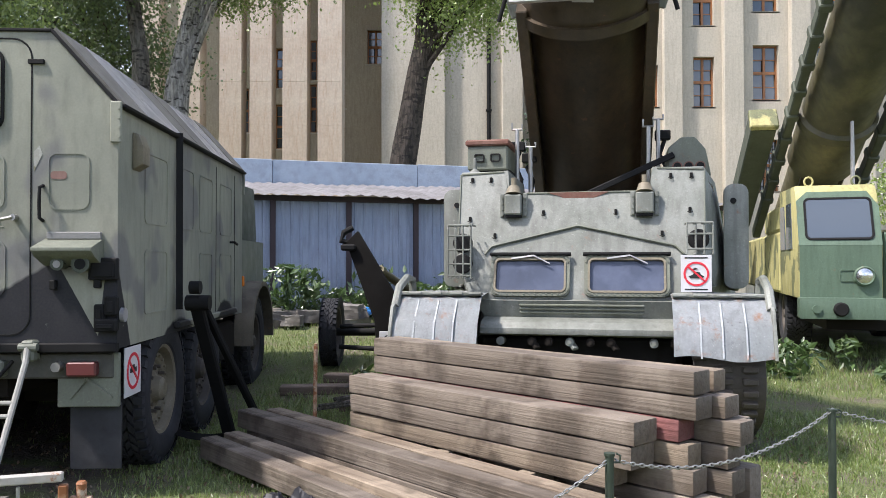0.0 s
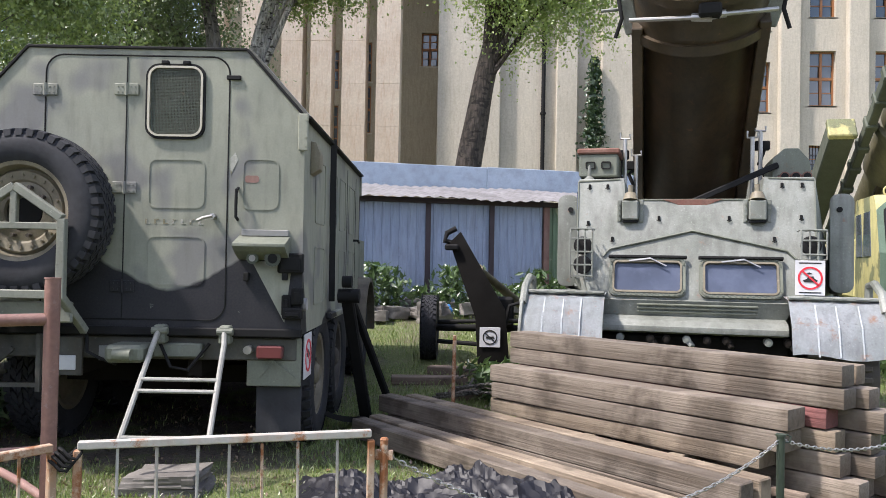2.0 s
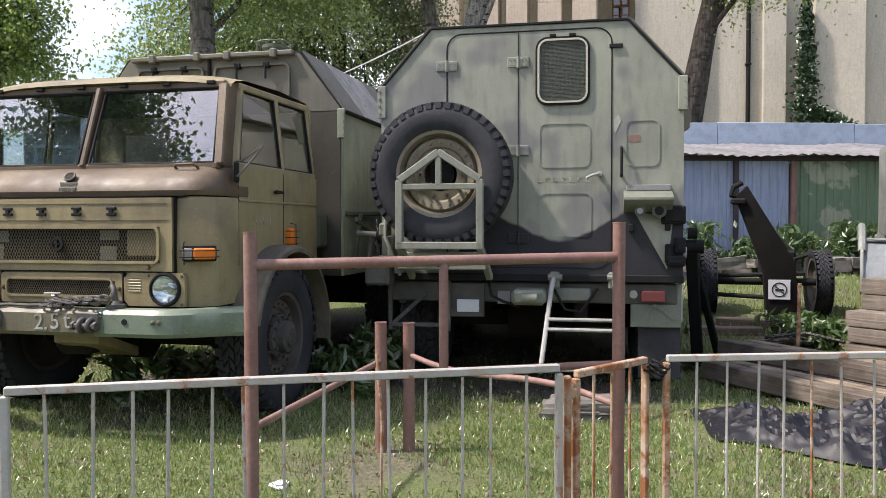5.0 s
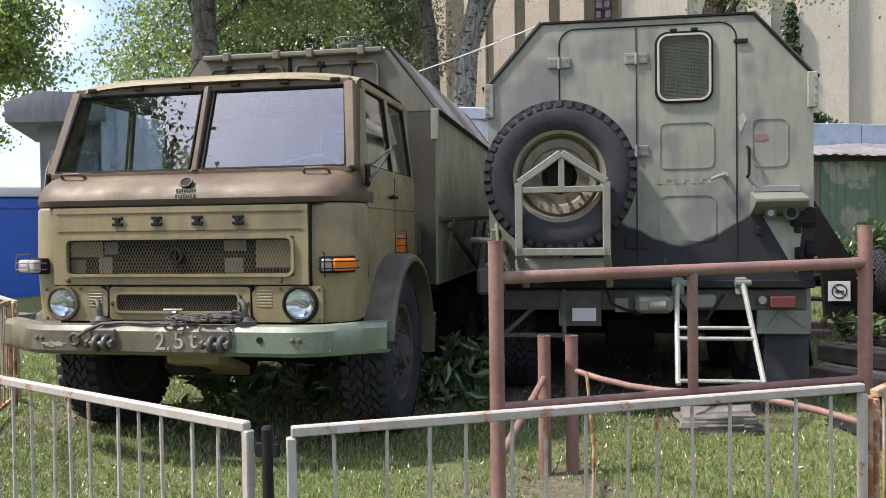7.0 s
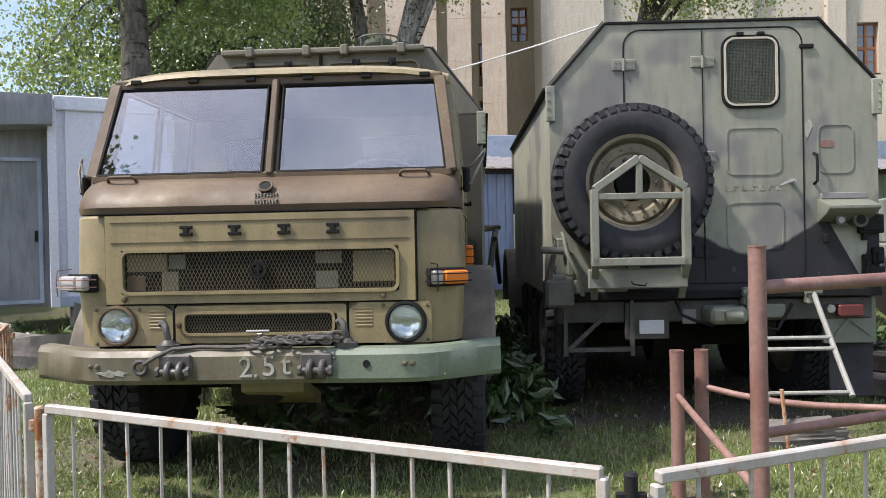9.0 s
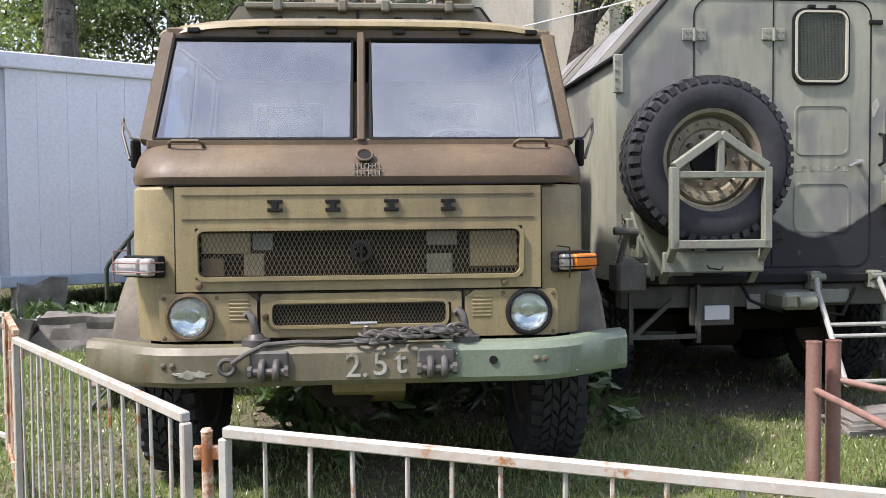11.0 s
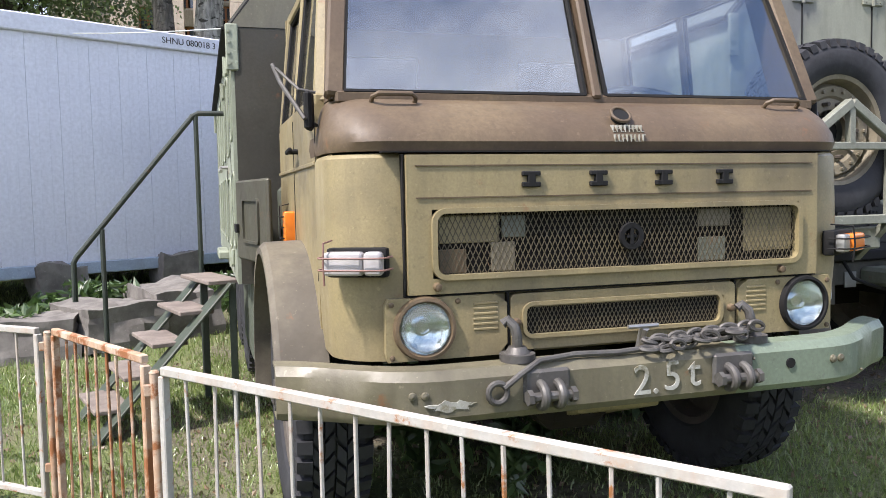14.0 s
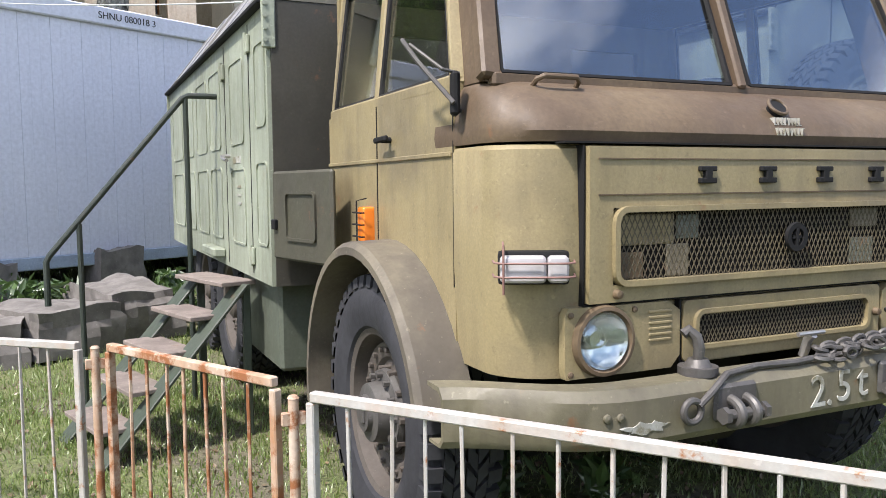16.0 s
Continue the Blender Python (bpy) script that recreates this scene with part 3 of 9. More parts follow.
def wheel(parent, at, R=0.56, w=0.30, rim_mat=None, name="wheel", lugs=40, rear_hub=True, big_hub=False):
    """A lorry wheel turning about its x axis: disc, tyre with block tread, hub and nuts. +x is the outer face."""
    rim_mat = rim_mat or RIMDARK
    h = w / 2
    bm = bm_new()
    lathe(bm, [(0.13, h * 0.35), (0.20, h * 0.30), (0.215, h * 0.42), (0.27, h * 0.5), (0.29, h * 0.25), (0.31, h * 0.8), (0.335, h * 0.86), (0.335, -h * 0.86), (0.30, -h * 0.8), (0.27, -h * 0.2), (0.13, h * 0.1)], 40, close=True)
    wh = part(name, bm, rim_mat, parent)
    wh.matrix_basis = at
    bm = bm_new()
    s = R - 0.025
    lathe(bm, [(0.325, h * 0.78), (0.345, h * 0.95), (0.40, h * 1.06), (0.46, h * 1.08), (s - 0.03, h * 0.98), (s, h * 0.80), (s, -h * 0.80), (s - 0.03, -h * 0.98), (0.46, -h * 1.08), (0.40, -h * 1.06), (0.345, -h * 0.95), (0.325, -h * 0.78)], 56, close=True)
    part("tyre", bm, RUBBER, wh)
    bm = bm_new()
    pitch = 2 * math.pi / lugs
    for sd, off in ((1, 0.0), (-1, 0.5)):
        # shoulder blocks that reach down the sidewall, and two staggered rows of zigzag blocks
        for xa, xb, ph, frac, skew in ((0.60, 1.0, 0.0, 0.62, 0.0), (0.31, 0.57, 0.35, 0.74, 0.25), (0.03, 0.28, 0.0, 0.74, -0.25)):
            for k in range(lugs):
                a0 = pitch * (k + off + ph)
                half = pitch * frac / 2
                sk = skew * pitch
                ring = []
                for x, a, r in ((xa, a0 - half - sk, R), (xb, a0 - half + sk, R), (xb, a0 + half + sk, R), (xa, a0 + half - sk, R)):
                    ring.append((sd * x * h, a, r - (0.012 if x > 0.9 else 0.0)))
                top = [bm.verts.new((x, -r * math.sin(a), r * math.cos(a))) for x, a, r in ring]
                low = [bm.verts.new((x * (1.04 if xb > 0.9 and abs(x) > 0.9 * h else 1.0), -(r - 0.045) * math.sin(a), (r - 0.045) * math.cos(a))) for x, a, r in ring]
                order = ((0, 1), (1, 2), (2, 3), (3, 0))
                bm.faces.new(top)
                for p, q in order:
                    bm.faces.new((top[p], low[p], low[q], top[q]))
    bmesh.ops.recalc_face_normals(bm, faces=bm.faces[:])
    part("tread", bm, RUBBER, wh)
    bm = bm_new()
    if big_hub:
        lathe(bm, [(0.001, h * 1.25), (0.07, h * 1.25), (0.075, h * 1.12), (0.115, h * 1.08), (0.125, h * 0.7), (0.165, h * 0.66), (0.17, h * 0.5), (0.15, h * 0.2), (0.001, h * 0.2)], 24)
        for k in range(12):
            a = 2 * math.pi * k / 12
            p = Vector((h * 0.64, 0.148 * math.cos(a), 0.148 * math.sin(a)))
            rod(bm, p, p + Vector((0.03, 0, 0)), 0.012, 6)
        box(bm, h * 1.2, h * 1.33, -0.035, 0.035, -0.035, 0.035, 0.006)
        part("hub", bm, OLDSTEEL, wh, "greasy steel reduction hub")
        bm = bm_new()
    elif rear_hub:
        lathe(bm, [(0.001, h * 0.95), (0.055, h * 0.95), (0.085, h * 0.8), (0.10, h * 0.45), (0.13, h * 0.35), (0.13, h * 0.2), (0.001, h * 0.2)], 20)
        part("hub", bm, rim_mat, wh)
        bm = bm_new()
    for k in range(10):
        a = 2 * math.pi * k / 10
        p = Vector((h * 0.30, 0.168 * math.cos(a), 0.168 * math.sin(a)))
        rod(bm, p, p + Vector((0.05, 0, 0)), 0.014, 6)
    tagged(part("wheel_nuts", bm, RIMDARK, wh), kind="stuff")
    bm = bm_new()
    for k in range(20):
        a = 2 * math.pi * k / 20
        p = Vector((h * 0.44, 0.245 * math.cos(a), 0.245 * math.sin(a)))
        rod(bm, p, p + Vector((0.02, 0, 0)), 0.011, 6)
    tagged(part("rim_bolts", bm, rim_mat, wh), kind="stuff")
    return wh


def mesh_grille(bm, x0, x1, z0, z1, y, pitch=0.0205, slope=2.1, t=0.0018):
    """Expanded metal: two families of slanting strands, cut at the frame."""
    hgt = z1 - z0
    run = hgt / slope
    for sg in (1, -1):
        x = x0 - run
        while x < x1 + run:
            a, c = (x, x + run) if sg > 0 else (x + run, x)
            p, q = Vector((a, y, z0)), Vector((c, y, z1))
            lo, hi = (p, q) if p.x < q.x else (q, p)
            if hi.x > x0 and lo.x < x1:
                if lo.x < x0:
                    lo = lo.lerp(hi, (x0 - lo.x) / (hi.x - lo.x))
                if hi.x > x1:
                    hi = lo.lerp(hi, (x1 - lo.x) / (hi.x - lo.x))
                if (hi - lo).length > 0.004:
                    bar(bm, lo, hi, t * 1.6, t, up=(0, 1, 0))
            x += pitch


GAPBLACK = plain("matt_black", (0.012, 0.011, 0.010), 0.9, spec=0.1)
# ---- olive lorry with a box body, seen from the front ----
A = pose(-6.07, 3.2, 0, 0, 0, 0.7)
truck = thing("box_lorry", A, "olive military lorry with forward cab and green box body", "lorry", "parked military lorries")


def wrap_path(xo, yf, yr, r, n=8):
    """Plan line of the rounded cab front, from one side round to the other."""
    pts = [(-xo, yr)]
    for i in range(n + 1):
        a = radians(180 + 90 * i / n)
        pts.append((-xo + r + r * math.cos(a), yf + r * 0.8 + r * 0.8 * math.sin(a)))
    return pts + [(-x, y) for x, y in pts[::-1]]


def wrap_shell(bm, rows, thick=0.03):
    """A shell through rows of (z, path); closed with an inner wall."""
    outer = [[bm.verts.new((x, y, z)) for x, y in path] for z, path in rows]
    inner = [[bm.verts.new((x * (1 - thick / 1.07), y + thick, z)) for x, y in path] for z, path in rows]
    k = len(outer[0])
    for s in (outer, inner):
        for p, q in zip(s, s[1:]):
            for i in range(k - 1):
                bm.faces.new((p[i], p[i + 1], q[i + 1], q[i]))
    for r in (0, -1):
        for i in range(k - 1):
            bm.faces.new((outer[r][i], outer[r][i + 1], inner[r][i + 1], inner[r][i]))
    for e in (0, -1):
        for j in range(len(rows) - 1):
            bm.faces.new((outer[j][e], outer[j + 1][e], inner[j + 1][e], inner[j][e]))
    bmesh.ops.recalc_face_normals(bm, faces=bm.faces[:])


bm = bm_new()
wrap_shell(bm, [(0.87, wrap_path(1.06, 0.03, 0.40, 0.24)), (1.2, wrap_path(1.075, 0.015, 0.40, 0.24)), (1.565, wrap_path(1.075, 0.03, 0.40, 0.24)), (1.58, wrap_path(1.065, 0.045, 0.40, 0.23))])
cabfront = part("cab_front", bm, OLIVE, truck)
bm = bm_new()
wrap_shell(bm, [(1.588, wrap_path(1.07, 0.035, 0.55, 0.24)), (1.62, wrap_path(1.075, 0.025, 0.55, 0.24)), (1.66, wrap_path(1.07, 0.04, 0.55, 0.23)), (1.72, wrap_path(1.06, 0.10, 0.55, 0.20)), (1.765, wrap_path(1.045, 0.175, 0.55, 0.16)), (1.785, wrap_path(1.03, 0.225, 0.55, 0.12))])
part("bonnet_ledge", bm, OLIVE_BROWN, truck, "faded brown painted ledge below the windscreen")
# raised engine panel, headlamp panels
bm = bm_new()
box(bm, -0.83, -0.744, -0.022, 0.012, 1.10, 1.572)
box(bm, 0.744, 0.83, -0.022, 0.012, 1.10, 1.572)
box(bm, -0.744, 0.744, -0.022, 0.012, 1.10, 1.152)
box(bm, -0.744, 0.744, -0.022, 0.012, 1.386, 1.572)
part("engine_panel", bm, OLIVE, truck)
for z in (1.533, 1.425):
    bm = bm_new()
    box(bm, -0.80, 0.80, -0.027, -0.021, z, z + 0.004)
    part("pressed_line", bm, OLIVE_BROWN, truck)
bm = bm_new()
rim(bm, -0.748, 0.748, 1.147, 1.391, 0.05, 0.018, -0.040, -0.006)
part("grille_frame", bm, OLIVE, truck)
bm = bm_new()
mesh_grille(bm, -0.733, 0.733, 1.163, 1.375, -0.017)
GRILLEMESH = worn("grimy_mesh_paint", (0.12, 0.10, 0.055), (0.08, 0.068, 0.042), rough=0.7)
tagged(part("grille_mesh", bm, GRILLEMESH, truck, "olive expanded metal mesh"), kind="stuff")
bm = bm_new()
box(bm, -0.744, 0.744, -0.001, 0.009, 1.152, 1.386)
part("radiator", bm, GAPBLACK, truck)
# shutter plates, in paler paints that stand in for lit patches behind the mesh
for x0, x1, z0, z1, mt in ((-0.72, -0.50, 1.27, 1.365, OLIVE), (-0.53, -0.44, 1.168, 1.27, RIMPAINT), (-0.49, -0.40, 1.285, 1.36, GREYGREEN), (0.30, 0.44, 1.30, 1.365, RIMPAINT), (0.30, 0.42, 1.17, 1.26, GREYGREEN), (0.50, 0.72, 1.20, 1.365, OLIVE), (-0.72, -0.62, 1.168, 1.25, OLIVE_BROWN)):
    bm = bm_new()
    box(bm, x0, x1, -0.010, -0.002, z0, z1, 0.003)
    part("radiator_shutter", bm, mt, truck)
# dark shut lines between the panels
for x0, x1, z0, z1 in ((-0.840, -0.8355, 1.095, 1.575), (0.8355, 0.840, 1.095, 1.575), (-0.84, 0.84, 1.0915, 1.096), (-0.905, 0.905, 1.581, 1.586), (-0.47, -0.463, 0.88, 1.09), (0.463, 0.47, 0.88, 1.09)):
    bm = bm_new()
    box(bm, x0, x1, -0.004, 0.05, z0, z1)
    part("shut_line", bm, BLACKMETAL, truck)
# round badge, drawn plain
bm = bm_new()
lathe(bm, [(0.030, 0.0), (0.048, 0.0), (0.05, 0.012), (0.04, 0.02), (0.030, 0.012)], 28, Matrix.Translation((0, -0.046, 1.275)) @ Matrix.Rotation(radians(90), 4, "Z"), close=True)
box(bm, -0.006, 0.006, -0.046, -0.03, 1.235, 1.315)
box(bm, -0.02, 0.02, -0.044, -0.03, 1.27, 1.28)
part("badge", bm, BLACKMETAL, truck, "round dark badge")
# nameplate: four dark blocks
for x in (-0.385, -0.125, 0.14, 0.40):
    bm = bm_new()
    box(bm, x - 0.034, x + 0.034, -0.038, -0.02, 1.458, 1.476, 0.003)
    box(bm, x - 0.034, x + 0.034, -0.038, -0.02, 1.497, 1.513, 0.003)
    box(bm, x - 0.014, x + 0.014, -0.039, -0.02, 1.458, 1.513, 0.003)
    part("nameplate", bm, BLACKMETAL, truck, "dark raised emblem block")
# lower centre panel with its grille
bm = bm_new()
rim(bm, -0.46, 0.46, 0.885, 1.085, 0.02, 0.05, -0.012, 0.03)
part("lower_panel", bm, OLIVE, truck)
bm = bm_new()
rim(bm, -0.42, 0.40, 0.925, 1.055, 0.04, 0.014, -0.026, 0.01)
part("grille_frame", bm, OLIVE, truck)
bm = bm_new()
mesh_grille(bm, -0.408, 0.388, 0.936, 1.044, -0.01, 0.0165, 2.0, 0.0016)
tagged(part("grille_mesh", bm, GRILLEMESH, truck), kind="stuff")
bm = bm_new()
box(bm, -0.41, 0.39, -0.004, 0.012, 0.93, 1.05)
part("grille_backing", bm, GAPBLACK, truck)
for x in (-0.73, 0.66, -0.44, 0.44):
    bm = bm_new()
    z = 1.125 if abs(x) > 0.5 else 0.985
    yy = -0.022 if abs(x) > 0.5 else -0.012
    lathe(bm, [(0.001, 0.02), (0.012, 0.018), (0.016, 0.0), (0.001, 0.0)], 12, Matrix.Translation((x, yy, z)) @ Matrix.Rotation(radians(-90), 4, "Z"))
    part("panel_catch", bm, OLIVE_BROWN, truck)


def holed_panel(bm, x0, x1, z0, z1, cx, cz, rad, ya, yb, n=40):
    """A flat panel in the xz plane with a round hole."""
    loops = []
    for y in (ya, yb):
        out, inn = [], []
        for i in range(n):
            a = 2 * math.pi * (i + 0.5) / n
            c, s = math.cos(a), math.sin(a)
            t = min(((x1 if c > 0 else x0) - cx) / c if abs(c) > 1e-6 else 9, ((z1 if s > 0 else z0) - cz) / s if abs(s) > 1e-6 else 9)
            out.append(bm.verts.new((cx + c * t, y, cz + s * t)))
            inn.append(bm.verts.new((cx + c * rad, y, cz + s * rad)))
        loops.append((out, inn))
    (o0, i0), (o1, i1) = loops
    for i in range(n):
        j = (i + 1) % n
        bm.faces.new((o0[i], o0[j], i0[j], i0[i]))
        bm.faces.new((o1[i], o1[j], i1[j], i1[i]))
        bm.faces.new((o0[i], o0[j], o1[j], o1[i]))
        bm.faces.new((i0[i], i0[j], i1[j], i1[i]))
    bmesh.ops.recalc_face_normals(bm, faces=bm.faces[:])


LENS = plain("headlamp_reflector", (0.75, 0.75, 0.72), 0.16, 0.9, grain=60, amt=0.3)
for sx in (-1, 1):
    bm = bm_new()
    holed_panel(bm, min(sx * 0.91, sx * 0.475), max(sx * 0.91, sx * 0.475), 0.875, 1.09, sx * 0.775, 0.985, 0.098, -0.012, 0.02)
    hp = part("headlamp_panel", bm, OLIVE, truck)
    bm = bm_new()
    for k in range(6):
        z = 0.965 + k * 0.018
        box(bm, min(sx * 0.51, sx * 0.60), max(sx * 0.51, sx * 0.60), -0.016, -0.006, z, z + 0.009, 0.002)
    part("louvre", bm, OLIVE, hp)
    for dx, dz in ((0.89, 1.07), (0.89, 0.89), (0.655, 1.072)):
        bm = bm_new()
        lathe(bm, [(0.001, 0.012), (0.009, 0.010), (0.011, 0.0), (0.001, 0.0)], 10, Matrix.Translation((sx * dx, -0.008, dz)) @ Matrix.Rotation(radians(-90), 4, "Z"))
        part("screw", bm, OLIVE_BROWN, hp)
    hm = Matrix.Translation((sx * 0.775, 0.022, 0.985)) @ Matrix.Rotation(radians(-90), 4, "Z") @ Matrix.Diagonal((1, 0.90, 0.90, 1))
    bm = bm_new()
    lathe(bm, [(0.098, 0.005), (0.118, 0.005), (0.124, 0.036), (0.118, 0.056), (0.106, 0.058), (0.098, 0.045)], 36, hm, close=True)
    hl = part("headlamp", bm, OLIVE_BROWN if sx < 0 else BLACKMETAL, truck, "round headlamp in a worn ring")
    bm = bm_new()
    lathe(bm, [(0.001, 0.004), (0.022, 0.004), (0.024, 0.016), (0.030, 0.016), (0.032, 0.005), (0.06, 0.012), (0.085, 0.026), (0.10, 0.042), (0.10, 0.002), (0.001, 0.001)], 32, hm)
    part("reflector", bm, LENS, hl)
    bm = bm_new()
    lathe(bm, [(0.001, 0.070), (0.05, 0.066), (0.085, 0.056), (0.099, 0.045), (0.096, 0.045), (0.05, 0.062), (0.001, 0.066)], 32, hm)
    part("lens", bm, GLASS, hl)
    # position lamp with wire guard
    x = sx * 0.99
    lm = pose(x, 0.035, 1.215, 0, 0, 28 * sx)
    bm = bm_new()
    box(bm, -0.105, 0.105, -0.02, 0.03, -0.05, 0.05, 0.012, lm, 2)
    lamp = part("marker_lamp", bm, BLACKMETAL, truck)
    bm = bm_new()
    if sx < 0:
        box(bm, -0.10, 0.035, -0.075, -0.02, -0.04, 0.04, 0.018, lm, 3)
        part("lens", bm, WHITELENS, lamp, "white plastic lens")
        bm = bm_new()
        box(bm, 0.037, 0.10, -0.07, -0.02, -0.04, 0.04, 0.018, lm, 3)
        part("lens", bm, WHITELENS, lamp)
    else:
        box(bm, -0.035, 0.10, -0.07, -0.02, -0.036, 0.036, 0.016, lm, 3)
        part("lens", bm, AMBER, lamp, "orange plastic lens")
        bm = bm_new()
        box(bm, -0.10, -0.04, -0.06, -0.02, -0.036, 0.036, 0.012, lm, 3)
        part("lens", bm, CHROME, lamp)
    bm = bm_new()
    for z in (-0.02, 0.02):
        pipe(bm, [(-0.12, 0.0, z), (-0.115, -0.07, z), (-0.09, -0.09, z), (0.09, -0.09, z), (0.115, -0.07, z), (0.12, 0.0, z)], 0.0035, 6, lm)
    pipe(bm, [(-0.09, 0, 0.075), (-0.09, -0.085, 0.07), (-0.09, -0.092, 0), (-0.09, -0.085, -0.07)], 0.0035, 6, lm)
    part("wire_guard", bm, RUSTBROWN if sx < 0 else BLACKMETAL, lamp)
    # side indicator behind the door
    lm = pose(sx * 1.09, 1.22, 1.30)
    bm = bm_new()
    box(bm, -0.03, 0.03, -0.04, 0.04, -0.075, 0.075, 0.015, lm, 3)
    ind = part("indicator", bm, AMBER, truck, "amber side indicator in a wire cage")
    bm = bm_new()
    for z in (-0.05, 0, 0.05):
        pipe(bm, [(-0.03, -0.055, z), (0.045 * sx, -0.055, z), (0.045 * sx, 0.055, z), (-0.03, 0.055, z)], 0.0035, 6, lm)
    pipe(bm, [(0.045 * sx, 0, -0.09), (0.045 * sx, 0, 0.1), (0, 0, 0.11)], 0.0035, 6, lm)
    part("wire_guard", bm, BLACKMETAL, ind)


def arch_side(y0, y1, ztop, yc, zc, r):
    """Side panel outline with a wheel arch cut from its foot."""
    pts = [(y0, 0.87), (y0, ztop), (y1, ztop), (y1, 1.0)]
    a1 = math.asin(min(1, (1.0 - zc) / r))
    a0 = math.pi - math.asin((0.87 - zc) / r)
    return pts + [(yc + r * math.cos(a1 + (a0 - a1) * i / 16), zc + r * math.sin(a1 + (a0 - a1) * i / 16)) for i in range(17)]


AX = 0.98
for sx in (-1, 1):
    bm = bm_new()
    prism(bm, arch_side(0.40, 1.80, 1.785, AX, 0.56, 0.66), "x", sx * 1.03, sx * 1.07)
    side = part("cab_side", bm, OLIVE, truck)
    for y0, y1 in ((0.405, 0.409), (1.13, 1.136)):
        bm = bm_new()
        box(bm, min(sx * 1.066, sx * 1.073), max(sx * 1.066, sx * 1.073), y0, y1, 1.12, 1.785)
        part("door_gap", bm, BLACKMETAL, side)
    bm = bm_new()
    box(bm, min(sx * 1.068, sx * 1.078), max(sx * 1.068, sx * 1.078), 0.42, 1.8, 1.555, 1.572, 0.003)
    part("belt_line", bm, OLIVE, side)
    bm = bm_new()
    rod(bm, (sx * 1.07, 0.98, 1.64), (sx * 1.11, 0.98, 1.64), 0.012)
    bar(bm, (sx * 1.11, 0.92, 1.645), (sx * 1.11, 1.05, 1.64), 0.018, 0.022, 0.005)
    part("door_handle", bm, BLACKMETAL, side)
    for k in range(6 if sx > 0 else 0):
        bm = bm_new()
        y0 = 0.62 + 0.055 * k
        box(bm, min(sx * 1.069, sx * 1.072), max(sx * 1.069, sx * 1.072), y0, y0 + 0.008, 1.40, 1.46)
        box(bm, min(sx * 1.069, sx * 1.072), max(sx * 1.069, sx * 1.072), y0 + 0.008, y0 + 0.03, 1.40 + 0.025 * (k % 3), 1.408 + 0.025 * (k % 3))
        part("stencil_mark", bm, OLDWHITE, side)
    # mudguard
    bm = bm_new()
    n = 22
    secs = []
    for i in range(n + 1):
        a = radians(-8 + 173 * i / n)
        ring = []
        for rr, xx in ((0.645, 1.05), (0.645, 1.23), (0.645, 1.25), (0.675, 1.25), (0.695, 1.228), (0.70, 1.05)):
            ring.append(bm.verts.new((sx * xx, AX + rr * math.cos(a), 0.55 + rr * math.sin(a))))
        secs.append(ring)
    for p, q in zip(secs, secs[1:]):
        for k in range(6):
            bm.faces.new((p[k], p[(k + 1) % 6], q[(k + 1) % 6], q[k]))
    bm.faces.new(secs[0])
    bm.faces.new(secs[-1][::-1])
    bmesh.ops.recalc_face_normals(bm, faces=bm.faces[:])
    part("mudguard", bm, FENDER, truck, "brown-grey rounded mudguard")
    # side glazing frame
    bm = bm_new()
    quad = lambda p, q: bar(bm, p, q, 0.05, 0.05, 0.008)
    X0, X1 = sx * 1.045, sx * 0.985
    quad((X0, 0.42, 1.785), (X1, 0.60, 2.36))
    quad((X0, 1.15, 1.785), (X1, 1.15, 2.38))
    quad((X0, 1.76, 1.785), (X1, 1.74, 2.38))
    quad((X1, 0.56, 2.365), (X1, 1.78, 2.375))
    quad((X0, 0.40, 1.80), (X0, 1.78, 1.80))
    part("window_frame", bm, OLIVE, truck)
    for y0, y1, y2, y3 in ((0.46, 1.125, 1.125, 0.63), (1.175, 1.735, 1.715, 1.175)):
        bm = bm_new()
        vs = [bm.verts.new(p) for p in ((X0, y0, 1.825), (X0, y1, 1.825), (X1, y2, 2.345), (X1, y3, 2.345))]
        vs2 = [bm.verts.new(v.co - Vector((sx * 0.006, 0, 0))) for v in vs]
        bm.faces.new(vs)
        bm.faces.new(vs2[::-1])
        for i in range(4):
            bm.faces.new((vs[i], vs2[i], vs2[(i + 1) % 4], vs[(i + 1) % 4]))
        bmesh.ops.recalc_face_normals(bm, faces=bm.faces[:])
        g = part("side_pane", bm, GLASS, truck, smooth=0)
        g.visible_shadow = False
        bm = bm_new()
        P = [Vector(p) for p in ((X0 * 1.004, y0, 1.825), (X0 * 1.004, y1, 1.825), (X1 * 1.004, y2, 2.345), (X1 * 1.004, y3, 2.345))]
        pipe(bm, P + [P[0]], 0.013, 6)
        part("rubber_seal", bm, BLACKMETAL, g)
    # wheel
    wheel(truck, pose(sx * 1.02, AX, 0.56, 0, 0, 0 if sx > 0 else 180), big_hub=True)

